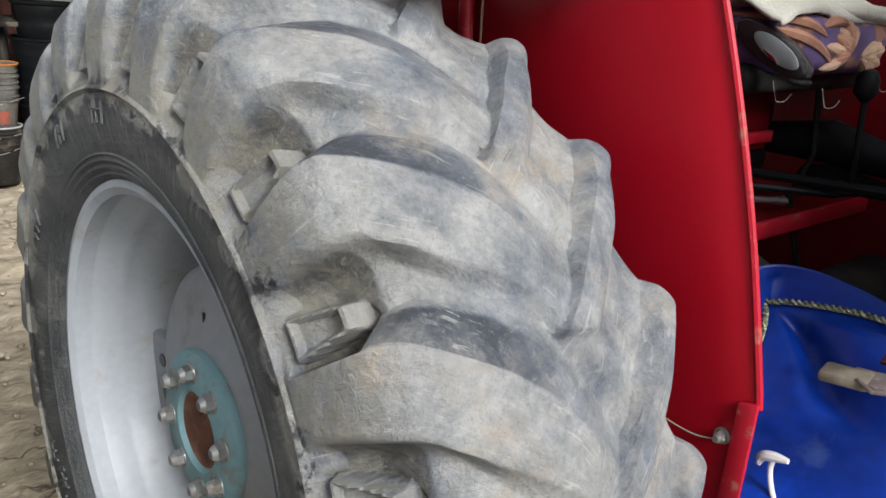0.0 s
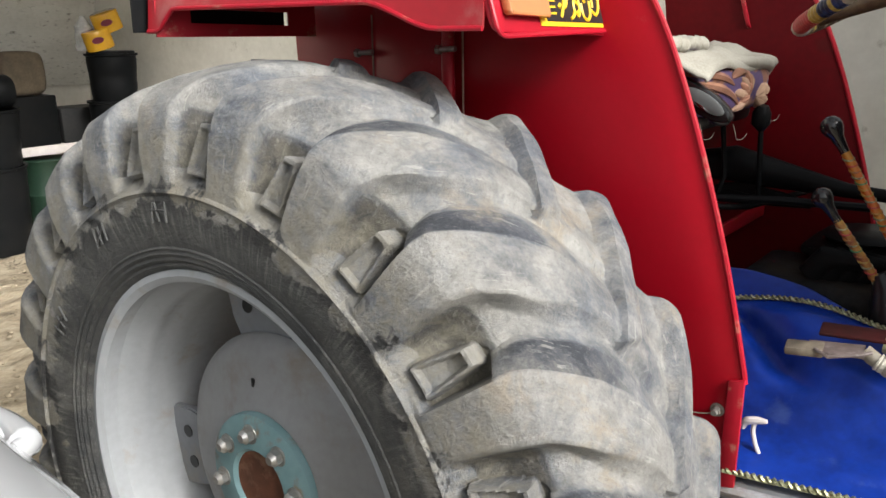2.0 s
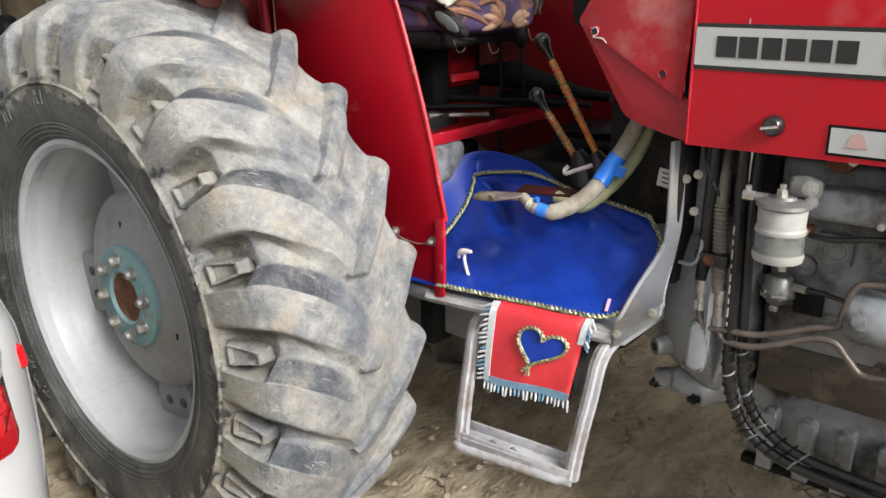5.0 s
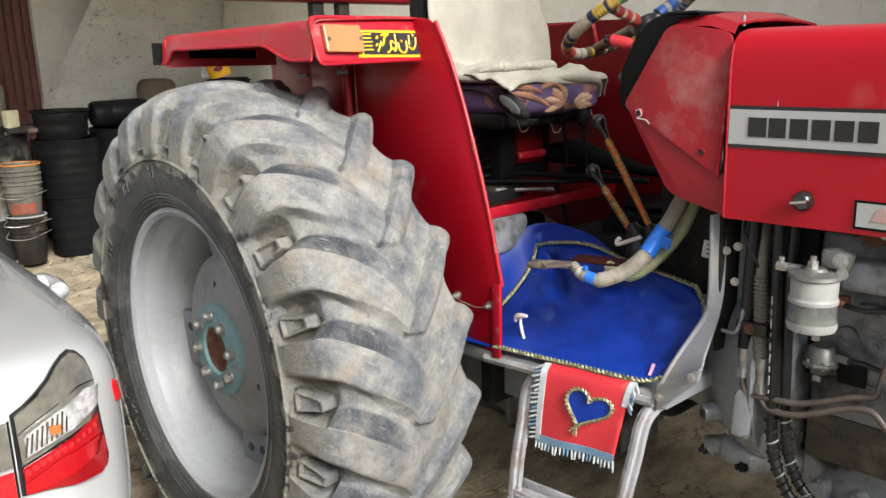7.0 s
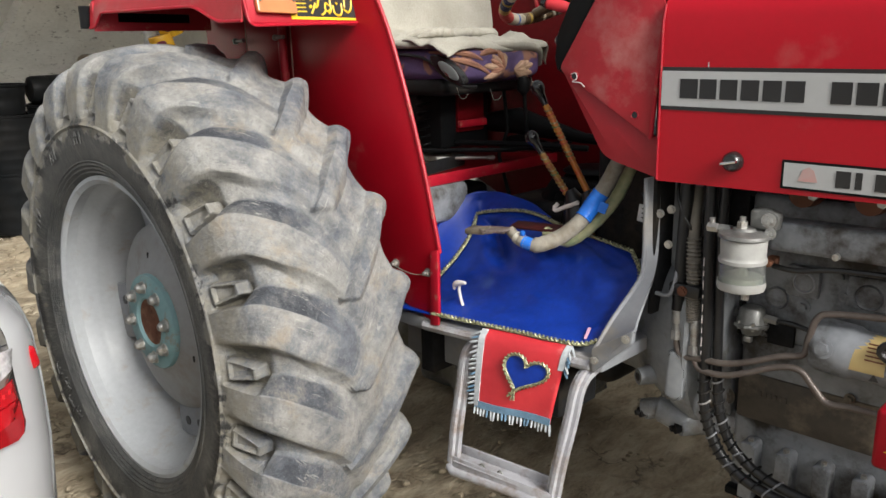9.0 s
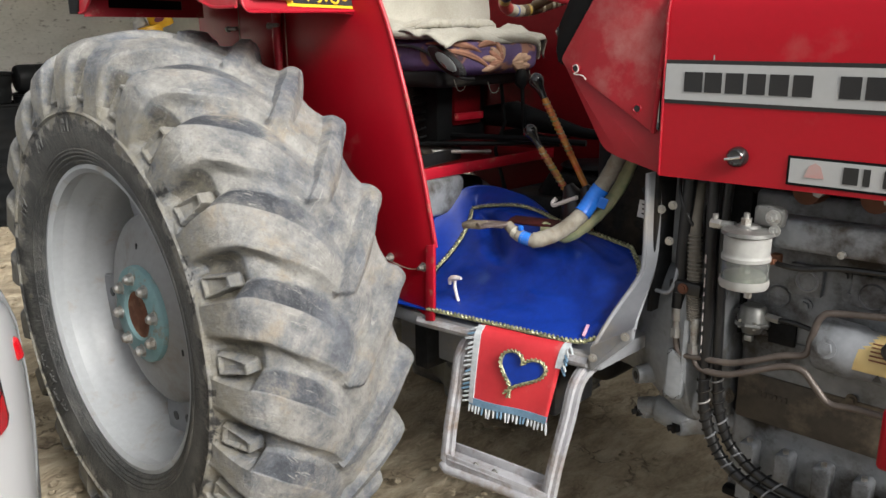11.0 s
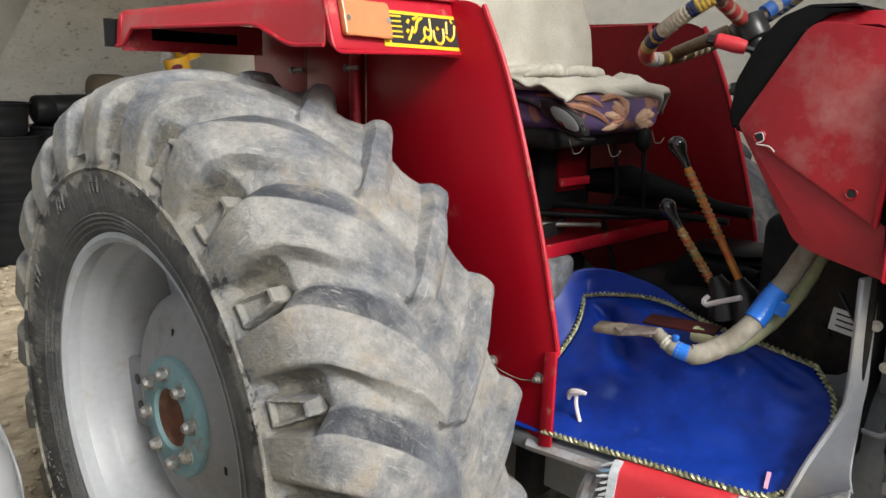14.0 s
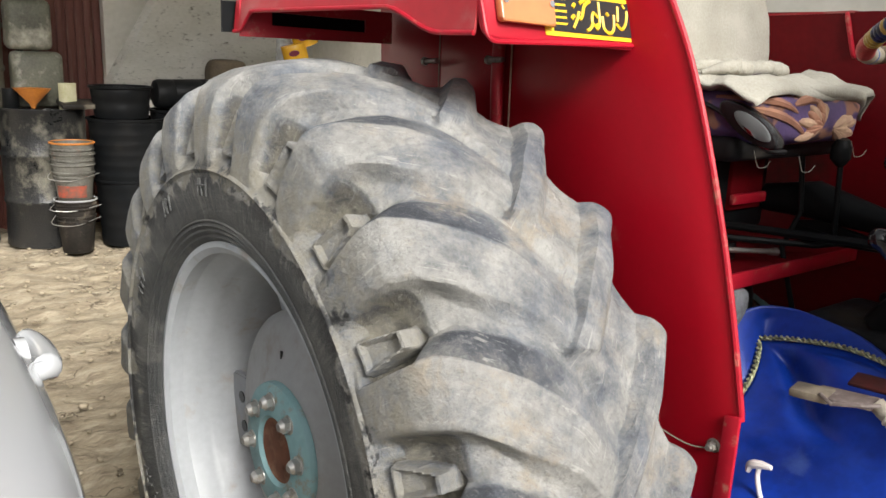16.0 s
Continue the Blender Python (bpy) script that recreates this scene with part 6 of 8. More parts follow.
mat_ob = part("floor_mat", bm_quad_sheet([[mat_point(i / 56, j / 48) for i in range(57)] for j in range(49)], 0.004), BLUE, angle=3)
tagged(mat_ob, "royal blue vinyl floor mat edged with gold braid on the footplate", "floor mat")
LOBE_EDGE = smooth_path([(0.535, -0.32, 0.80), (0.505, -0.24, 0.87), (0.495, -0.18, 0.96), (0.503, -0.13, 1.012), (0.525, -0.075, 1.040), (0.565, -0.035, 1.048), (0.63, -0.015, 1.043), (0.71, -0.01, 1.028), (0.80, -0.04, 1.003)], 8)
LOBE_FOOT = MAT_LEFT[30:] + MAT_BACK[1:34]
lobe = []
for j in range(33):
    v = j / 32
    a, b = along(LOBE_FOOT, v), along(LOBE_EDGE, v)
    lobe.append([a.lerp(b, i / 12) + Vector((0, 0.004, -0.004)) + Vector((-0.5, 0.5, 0.7)) * (0.010 * math.sin(PI * i / 12) * float(sstep(0.2, 0.6, i / 12)) + 0.003 * fnoise(Vector((i * 0.3, v * 6, 8)), 1.0)) for i in range(13)])
part("back_lobe", bm_quad_sheet(lobe, 0.004), BLUE, mat_ob, "plain blue back lobe of the mat", angle=3)


def braid(pts, parent, w=0.0065, name="gold_braid"):
    """A braid: two strands twisted about a line, and beads along it."""
    path_ = smooth_path(pts, 8)
    length = sum((path_[i + 1] - path_[i]).length for i in range(len(path_) - 1))
    n = max(8, int(length / 0.0026))
    pos, acc, k = [], 0.0, 0
    cum = [0.0]
    for i in range(len(path_) - 1):
        cum.append(cum[-1] + (path_[i + 1] - path_[i]).length)
    for i in range(n + 1):
        s_ = length * i / n
        while k < len(cum) - 2 and cum[k + 1] < s_:
            k += 1
        t = (s_ - cum[k]) / max(1e-9, cum[k + 1] - cum[k])
        pos.append(path_[k].lerp(path_[k + 1], min(1, max(0, t))))
    bms = []
    for ph in (0, PI):
        bms.append(bm_tube([p + Vector((0.6 * math.cos(i * 0.75 + ph), 0.8 * math.cos(i * 0.75 + ph), 0.8 * math.sin(i * 0.75 + ph))) * w * 0.55 for i, p in enumerate(pos)], w * 0.5, 5))
    return part(name, join(*bms), GOLD, parent, "gold sequin braid")


up = Vector((0, -0.004, 0.006))
braid([mat_point(0.17 + 0.83 * i / 12, 0.0) + up for i in range(13)], mat_ob, 0.0075)
braid([mat_point(0.0, 0.3 + 0.7 * j / 14) + up for j in range(15)], mat_ob)
braid([mat_point(i / 16, 1.0) + up for i in range(17)], mat_ob)
braid([mat_point(1.0, j / 10) + up for j in range(11)], mat_ob)
digit_curve = bpy.data.curves.new("digit", 'FONT')
digit_curve.body, digit_curve.size, digit_curve.extrude = "1", 0.046, 0.0012
digit_curve.offset = 0.0012
tmp_ob = new("digit", digit_curve)
bpy.context.view_layer.update()
digit_mesh = bpy.data.meshes.new_from_object(tmp_ob.evaluated_get(bpy.context.evaluated_depsgraph_get()))
bpy.data.objects.remove(tmp_ob)
digit_mesh.materials.clear()
digit_mesh.materials.append(mat("pale_pink_paint", (0.62, 0.36, 0.48), (0.55, 0.30, 0.42), 20, 0.6))
digit = child(new("painted_digit", digit_mesh), mat_ob, "pale pink painted number one")
digit.matrix_basis = Matrix.Translation(mat_point(0.765, 0.05) + Vector((0, -0.004, 0.006))) @ Euler((radians(32), 0, radians(14))).to_matrix().to_4x4()


def flap_point(u, v):
    a, b = Vector((0.862, -0.380, 0.787)), Vector((1.094, -0.340, 0.789))
    c, d = Vector((0.854, -0.398, 0.590)), Vector((1.066, -0.368, 0.606))
    p = a.lerp(b, u).lerp(c.lerp(d, u), v)
    return p + Vector((0, -0.013 * min(1.0, v / 0.08) - 0.006 * math.sin(PI * v) + 0.004 * math.sin(u * 7 + v * 3), -0.008 * u * v))


flap = part("red_flap", bm_quad_sheet([[flap_point(i / 20, j / 16) for i in range(21)] for j in range(17)], 0.003), RED_VINYL, mat_ob, "red vinyl flap with a blue heart, hanging over the step", angle=3)
out = Vector((0, -0.005, 0))
heart_uv = []
for k in range(40):
    t = 2 * PI * k / 40
    hx, hy = 16 * math.sin(t) ** 3, 13 * math.cos(t) - 5 * math.cos(2 * t) - 2 * math.cos(3 * t) - math.cos(4 * t)
    hu, hv = hx / 34, -(hy - 0) / 30
    cr, sr = math.cos(radians(14)), math.sin(radians(14))
    heart_uv.append((0.60 + 0.56 * (hu * cr - hv * sr), 0.39 + 0.50 * (hu * sr + hv * cr) + 0.02))
hb = bmesh.new()
cv = hb.verts.new(flap_point(0.60, 0.40) + out * 0.7)
hv_ = [hb.verts.new(flap_point(u, v) + out * 0.7) for u, v in heart_uv]
for k in range(40):
    hb.faces.new((cv, hv_[k], hv_[(k + 1) % 40]))
bmesh.ops.recalc_face_normals(hb, faces=hb.faces)
bmesh.ops.solidify(hb, geom=hb.faces[:], thickness=0.002)
part("heart", hb, BLUE, flap, "blue vinyl heart edged with gold braid")
braid([flap_point(u, v) + out * 1.3 for u, v in heart_uv + heart_uv[:1]], flap, 0.0058)
tipu, tipv = max(heart_uv, key=lambda q: q[1])
for dx, dz in ((-0.016, -0.012), (-0.006, -0.02), (0.004, -0.018), (-0.012, -0.004)):
    q = flap_point(tipu, tipv) + out
    part("braid_tail", bm_tube([q, q + Vector((dx, -0.006, dz))], 0.0028, 6), GOLD, flap)
# woven band and tassels down one side, across the foot, and up the other side
part("fringe_band", bm_quad_sheet([[flap_point(u, v) + out * 0.6 for u in (-0.015, 0.055)] for v in np.linspace(0, 1.0, 12)], 0.003), FRINGE, flap)
part("fringe_band", bm_quad_sheet([[flap_point(u, v) + out * 0.6 for v in (0.93, 1.02)] for u in np.linspace(0, 1.0, 12)], 0.003), FRINGE_BLUE, flap)
part("fringe_band", bm_quad_sheet([[flap_point(u, v) + out * 0.6 for u in (0.95, 1.02)] for v in np.linspace(0, 0.3, 6)], 0.003), FRINGE, flap)
rng = random.Random(12)


def tassel(p, d, m):
    e = p + d * rng.uniform(0.016, 0.024) + Vector((rng.uniform(-0.003, 0.003), rng.uniform(-0.004, 0.001), rng.uniform(-0.004, 0.001)))
    part("tassel", bm_tube([p, p.lerp(e, 0.55), e], [0.0026, 0.0034, 0.0022], 6), m, flap)


for k in range(22):
    tassel(flap_point(k / 21, 1.01), Vector((0, -0.1, -1)), rng.choice((FRINGE, FRINGE, FRINGE_BLUE)))
for k in range(17):
    tassel(flap_point(-0.01, 0.03 + k / 17), Vector((-1, -0.2, -0.35)), rng.choice((FRINGE, FRINGE, FRINGE_BLUE)))
for k in range(6):
    tassel(flap_point(1.01, 0.02 + k / 19), Vector((0.7, -0.3, -0.7)), rng.choice((FRINGE, FRINGE_BLUE)))

# ---------------------------------------------------------------- engine side
engine = part("engine_block", bm_box((1.95, 0.07, 0.88), (1.16, 0.26, 0.52), 0.012, seg=3), GREY, tractor, "grey painted engine block, dusty and oily")
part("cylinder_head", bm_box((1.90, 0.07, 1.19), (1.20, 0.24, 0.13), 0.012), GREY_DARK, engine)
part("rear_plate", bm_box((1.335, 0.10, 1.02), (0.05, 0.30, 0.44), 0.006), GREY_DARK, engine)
# bell housing: a stepped round casting towards the gearbox
bell_bm = bm_lathe([(0.0, 0.95), (0.15, 0.95), (0.165, 1.00), (0.168, 1.06), (0.178, 1.12), (0.200, 1.17), (0.222, 1.21), (0.238, 1.25), (0.244, 1.285), (0.238, 1.30), (0.226, 1.305), (0.205, 1.315), (0.205, 1.352), (0.0, 1.352)], (0, 0.07, 0.79), 'X', 64)
for v in bell_bm.verts:
    # the casting is squarer below, and hangs lower towards the engine
    dy, dz = v.co.y - 0.07, v.co.z - 0.79
    k = 1 + 0.08 * min(1, abs(dy * dz) / 0.02) + 0.02 * fnoise(v.co, 5)
    v.co.y, v.co.z = 0.07 + dy * k, 0.79 + dz * k * (1.06 if dz < 0 else 1)
bell = part("bell_housing", bell_bm, BELL_GREY, engine, "dusty grey bell housing", angle=0.6)
part("housing_flange", bm_tube([(1.290, 0.07 + 0.243 * math.cos(a) * (1 + 0.06 * abs(math.sin(2 * a))), 0.79 + 0.25 * math.sin(a) * (1 + 0.06 * abs(math.sin(2 * a)))) for a in np.linspace(PI * 0.62, PI * 1.58, 26)], 0.012, 8), BELL_GREY, bell)
part("housing_pad", bm_plate(rounded([(1.245, 0.655), (1.292, 0.655), (1.298, 0.73), (1.288, 0.775), (1.250, 0.775)], 0.015), 'Y', -0.186, 0.05, 0.008), BELL_GREY, bell)
part("lower_ear", bm_tube(smooth_path([(1.158, -0.125, 0.578), (1.20, -0.11, 0.585), (1.26, -0.10, 0.570), (1.30, -0.06, 0.56)]), [0.024] * 6 + [0.034] * 7 + [0.03] * 6, 16), BELL_GREY, bell)
for x, y, z, r, m in ((1.160, -0.155, 0.672, 0.020, BELL_GREY), (1.250, -0.150, 0.655, 0.019, STEEL), (1.168, -0.130, 0.573, 0.019, GREY_DARK), (1.262, -0.125, 0.560, 0.021, GREY_DARK)):
    boss = part("boss", bm_tube([(x + 0.075, y + 0.11, z + 0.012), (x + 0.03, y + 0.05, z + 0.004), (x + 0.004, y + 0.006, z), (x, y, z)], [r * 2.0, r * 1.35, r * 1.1, r], 20), BELL_GREY, bell)
    d = Vector((-0.55, -0.82, -0.05)).normalized()
    c = Vector((x, y, z))
    if m is BELL_GREY:
        part("tapped_hole", bm_cyl(c - d * 0.002, c + d * 0.0015, r * 0.52, sides=16), BLACK, boss)
    else:
        part("stud", join(bm_cyl(c, c + d * 0.014, r * 0.74, sides=6), bm_cyl(c + d * 0.013, c + d * 0.024, r * 0.36, sides=10)), m, boss)
# block face details
part("face_rail", bm_box((1.70, -0.058, 0.80), (0.66, 0.012, 0.03), 0.003), GREY, engine)
part("block_plate", bm_box((1.498, -0.068, 0.962), (0.07, 0.016, 0.068), 0.006), GREY, engine)
part("core_plug", bm_lathe([(0.0, -0.072), (0.016, -0.073), (0.021, -0.080), (0.024, -0.078), (0.024, -0.066)], (1.503, 0, 0.962), 'Y', 28), GREY_LIGHT, engine)
part("block_plate", bm_box((1.63, -0.068, 0.962), (0.085, 0.016, 0.068), 0.006), GREY, engine)
part("core_plug", bm_lathe([(0.0, -0.070), (0.018, -0.072), (0.025, -0.080), (0.028, -0.076), (0.028, -0.066)], (1.632, 0, 0.955), 'Y', 28), GREY, engine)
part("core_hole", bm_lathe([(0.0, -0.060), (0.020, -0.061), (0.024, -0.066), (0.026, -0.060)], (1.442, 0, 0.912), 'Y', 28), GREY, engine)
for x, z in ((1.50, 0.905), (1.585, 0.945), (1.68, 0.945), (1.57, 0.985), (1.36, 0.86), (1.42, 0.83)):
    part("block_bolt", hexbolt((x, -0.063, z), (0, -1, 0), 0.010, 0.012), GREY, engine)
# brown flange of the sump with a cast number as plain bars, ribbed sump below
sump_flange = part("sump_flange", bm_box((1.72, -0.045, 0.665), (0.70, 0.04, 0.115), 0.006), BROWN_CAST, engine, "oily brown casting over the sump")
for i in range(6):
    part("cast_bar", bm_box((1.425 + i * 0.0115, -0.0665, 0.678), (0.007, 0.003, 0.013), 0.001), BROWN_CAST, sump_flange)
part("flange_bolt", hexbolt((1.348, -0.066, 0.65), (0, -1, 0), 0.013, 0.012), BROWN_CAST, sump_flange)
part("flange_bolt", hexbolt((1.615, -0.066, 0.725), (0, -1, 0), 0.008, 0.012), BROWN_CAST, sump_flange)
sump = part("sump", bm_box((1.76, 0.07, 0.50), (0.80, 0.24, 0.23), 0.012, seg=3), GREY, engine, "grey ribbed cast sump")
for i in range(7):
    x = 1.402 + i * 0.0815
    rib = part("sump_rib", bm_plate(rounded([(x, 0.42), (x + 0.034, 0.42), (x + 0.034, 0.556), (x + 0.026, 0.564), (x, 0.560)], 0.004), 'Y', -0.052, -0.046, 0.003), GREY, sump)
    part("rib_bolt", bm_cyl((x + 0.018, -0.082, 0.560), (x + 0.018, -0.082, 0.571), 0.007, sides=6), STEEL, rib)
part("sump_lip", bm_box((1.76, -0.06, 0.412), (0.80, 0.03, 0.022), 0.006), BLACK_MATT, sump)

# fuel filter: alloy head, white canister, glass bowl
FX, FY = 1.435, -0.235
FILTER_CAN = mat("pale_painted_filter_can", (0.38, 0.38, 0.36), (0.26, 0.26, 0.245), 16, 0.45, 0.1, dust=(0.4, 0.36, 0.3), dust_amount=0.3)
filt = part("fuel_filter", bm_lathe([(0.0, 1.082), (0.044, 1.081), (0.0455, 1.076), (0.0445, 1.046), (0.0455, 1.040), (0.0475, 1.038), (0.0475, 1.031), (0.0, 1.030)], (FX, FY, 0), 'Z', 36), FILTER_CAN, tractor, "fuel filter with alloy head and glass bowl")
part("filter_head", join(bm_lathe([(0.0, 1.102), (0.020, 1.101), (0.024, 1.096), (0.040, 1.094), (0.050, 1.090), (0.0515, 1.083), (0.047, 1.080), (0.0, 1.080)], (FX, FY, 0), 'Z', 32),
                          bm_plate(rounded([(FX + 0.0, 1.096), (FX + 0.055, 1.096), (FX + 0.058, 1.130), (FX + 0.03, 1.140), (FX + 0.0, 1.136)], 0.008), 'Y', FY + 0.018, 0.03, 0.005),
                          bm_cyl((FX - 0.03, FY + 0.005, 1.092), (FX - 0.072, FY, 1.092), 0.0085, sides=12)), CAST_ALU, filt, "cast alloy filter head with a flat lug")
part("head_bolt", join(bm_cyl((FX - 0.004, FY - 0.004, 1.100), (FX - 0.004, FY - 0.004, 1.114), 0.011, sides=6), bm_cyl((FX - 0.004, FY - 0.004, 1.113), (FX - 0.004, FY - 0.004, 1.124), 0.006, sides=12)), STEEL, filt)
for dx, dz, r in ((0.040, 0.022, 0.010), (0.045, -0.004, 0.008)):
    part("union_bolt", join(hexbolt((FX + dx, FY + 0.016, 1.096 + dz), (0, -1, 0.1), r, 0.014), bm_cyl((FX + dx, FY + 0.004, 1.096 + dz), (FX + dx, FY - 0.004, 1.097 + dz), r * 0.5, sides=10)), STEEL, filt)
part("inlet_union", join(bm_cyl((FX - 0.056, FY, 1.092), (FX - 0.078, FY, 1.092), 0.0105, sides=6), bm_cyl((FX - 0.07, FY, 1.096), (FX - 0.07, FY, 1.112), 0.006, sides=10)), STEEL, filt)
bowl = part("glass_bowl", bm_lathe([(0.0455, 1.031), (0.0455, 0.987), (0.0432, 0.987), (0.0432, 1.031)], (FX, FY, 0), 'Z', 36), GLASS, filt, "clear glass sediment bowl")
part("sediment", bm_lathe([(0.0, 1.020), (0.009, 1.020), (0.011, 1.003), (0.041, 1.001), (0.0425, 0.989), (0.0, 0.988)], (FX, FY, 0), 'Z', 28), FUEL, filt)
part("bowl_base", bm_lathe([(0.0475, 0.992), (0.0485, 0.982), (0.046, 0.974), (0.030, 0.968), (0.0, 0.966), (0.0, 0.990), (0.043, 0.990), (0.0475, 0.992)], (FX, FY, 0), 'Z', 36), FILTER_CAN, filt)
part("drain_plug", bm_cyl((FX + 0.015, FY - 0.01, 0.968), (FX + 0.015, FY - 0.01, 0.955), 0.008, sides=8), STEEL, filt)

# grey square manifold bar behind the filter
part("air_pipe", bm_box((1.75, -0.15, 1.084), (0.58, 0.07, 0.062), 0.012, (0, -1, 0), 3), GREY, engine, "grey square-section pipe")
part("pipe_screw", bm_cyl((1.60, -0.188, 1.06), (1.60, -0.200, 1.06), 0.007, sides=8), STEEL, engine)
for x in (1.49, 1.62, 1.72):
    part("exhaust_port", bm_tube([(x, -0.02, 1.155), (x, -0.10, 1.155)], [0.035, 0.028], 16), EXHAUST, engine)
    part("manifold_nut", bm_cyl((x + 0.03, -0.10, 1.16), (x + 0.03, -0.125, 1.16), 0.011, sides=6), STEEL, engine)
part("brass_union", join(bm_box((1.463, -0.15, 1.018), (0.02, 0.02, 0.024), 0.004), bm_cyl((1.463, -0.16, 1.018), (1.463, -0.18, 1.018), 0.007, sides=6)), EXHAUST, engine)
part("fuel_line", bm_tube(smooth_path([(1.47, -0.165, 1.012), (1.52, -0.17, 1.012), (1.60, -0.165, 1.026), (1.75, -0.15, 1.03)]), 0.006, 8), BLACK, engine)

# lift pump
PX, PY = 1.400, -0.085
pump = part("lift_pump", bm_lathe([(0.0, 0.888), (0.022, 0.888), (0.028, 0.882), (0.030, 0.862), (0.033, 0.856), (0.034, 0.848), (0.026, 0.842), (0.020, 0.825), (0.0, 0.822)], (PX, PY, 0), 'Z', 28), CAST_ALU, tractor, "small cast alloy lift pump")
part("pump_flange", bm_lathe([(0.0, 0.853), (0.038, 0.853), (0.040, 0.848), (0.038, 0.843), (0.0, 0.843)], (PX, PY, 0), 'Z', 8), CAST_ALU, pump)
for a in range(6):
    t = a * PI / 3
    part("pump_screw", bm_cyl((PX + 0.032 * math.cos(t), PY + 0.032 * math.sin(t), 0.84), (PX + 0.032 * math.cos(t), PY + 0.032 * math.sin(t), 0.859), 0.004, sides=8), STEEL, pump)
part("pump_union", bm_cyl((PX + 0.03, PY, 0.868), (PX + 0.06, PY - 0.005, 0.868), 0.009, sides=6), STEEL, pump)
part("pump_lever", bm_box((PX, PY - 0.012, 0.815), (0.018, 0.014, 0.014), 0.003), STEEL, pump)
part("pump_mount", bm_box((PX + 0.06, PY + 0.02, 0.835), (0.06, 0.01, 0.06), 0.004), GREY_DARK, pump)
part("pump_pipe", bm_tube(smooth_path([(PX + 0.055, PY - 0.005, 0.868), (1.50, -0.10, 0.872), (1.58, -0.11, 0.862), (1.70, -0.11, 0.84)]), 0.0055, 8), BLACK, pump)

# starter motor with a torn yellow label
starter = part("starter_motor", bm_tube([(1.545, -0.115, 0.852), (1.555, -0.115, 0.852), (1.565, -0.115, 0.852), (1.63, -0.115, 0.848), (1.64, -0.115, 0.848), (1.80, -0.115, 0.838), (1.81, -0.115, 0.838)], [0.03, 0.052, 0.056, 0.056, 0.050, 0.050, 0.04], 32), GREY, tractor, "grey starter motor with a torn yellow label")
part("starter_nose_bolt", hexbolt((1.585, -0.172, 0.862), (0, -1, 0.2), 0.014, 0.012), GREY, starter)
lab = []
for a in np.linspace(-0.3, 1.5, 10):
    lab.append([(x + 0.004 * fnoise((a * 9, x * 40, 0), 3), -0.115 - 0.0515 * math.cos(a), 0.845 + 0.0515 * math.sin(a)) for x in np.linspace(1.632, 1.70, 5)])
lb = part("label", bm_quad_sheet(lab, 0.0008), mat("aged_yellow_paper", (0.58, 0.45, 0.20), (0.52, 0.38, 0.16), 16, 0.6, 0.1), starter)
for k in range(5):
    a = 0.25 + k * 0.16
    part("label_bar", bm_box((1.68, -0.115 - 0.0527 * math.cos(a), 0.845 + 0.0527 * math.sin(a)), (0.035, 0.001, 0.003), 0), EXHAUST, starter)
part("warning_mark", bm_plate([(1.674, 0.818), (1.692, 0.818), (1.683, 0.833)], 'Y', -0.1685, 0.001, 0), DECAL_BLACK, starter)
part("cable_coil", bm_tube([(1.735 + 0.045 * math.cos(a), -0.17, 0.885 + 0.022 * math.sin(a)) for a in np.linspace(0, 2 * PI, 20)[:-1]], 0.008, 8, closed=True), BLACK, starter)
red_box = part("tool_box", bm_box((1.885, -0.26, 0.785), (0.29, 0.16, 0.115), 0.01, seg=3), RED, tractor, "red tool box with a pale stripe")
part("box_stripe", bm_plate([(1.76, 0.765), (2.015, 0.785), (2.015, 0.795), (1.775, 0.777)], 'Y', -0.3422, 0.001, 0), YELLOW, red_box)

# hoses and pipes
def hose(name, pts, r, m, label="", parent=tractor, n=8, sides=12):
    return part(name, bm_tube(smooth_path(pts, n), r, sides), m, parent, label)


h1 = hose("black_hose", [(1.325, -0.165, 1.22), (1.328, -0.172, 1.10), (1.336, -0.175, 0.95), (1.340, -0.175, 0.80), (1.345, -0.178, 0.68), (1.37, -0.182, 0.60), (1.42, -0.185, 0.54), (1.52, -0.185, 0.505), (1.75, -0.18, 0.49)], 0.0125, BLACK, "long black rubber hose")
h2 = hose("black_hose", [(1.352, -0.15, 1.22), (1.350, -0.158, 1.05), (1.358, -0.162, 0.88), (1.366, -0.165, 0.74), (1.385, -0.17, 0.64), (1.43, -0.172, 0.57), (1.53, -0.172, 0.525), (1.75, -0.165, 0.51)], 0.0115, BLACK, "long black rubber hose")
for k in range(9):
    part("print_bar", bm_box((1.3285 + 0.0009 * k, -0.1875 - 0.0003 * k, 1.0 - k * 0.026), (0.0026, 0.001, (0.019, 0.012, 0.021, 0.008, 0.016)[k % 5]), 0), PAPER, h1)


def spiral(path_pts, r, t0, t1, parent):
    q = smooth_path(path_pts, 30)
    n0, n1 = int(t0 * len(q)), int(t1 * len(q))
    for i in range(n0, n1, 7):
        d = (q[min(i + 1, len(q) - 1)] - q[i]).normalized()
        a = d.orthogonal().normalized()
        b = d.cross(a)
        part("spiral_guard", bm_tube([q[i] + r * (a * math.cos(t) + b * math.sin(t)) + d * 0.004 * math.cos(t) for t in np.linspace(0, 2 * PI, 14)[:-1]], 0.0022, 5, closed=True), GREY_DARK if (i // 7) % 4 else GREY_LIGHT, parent)


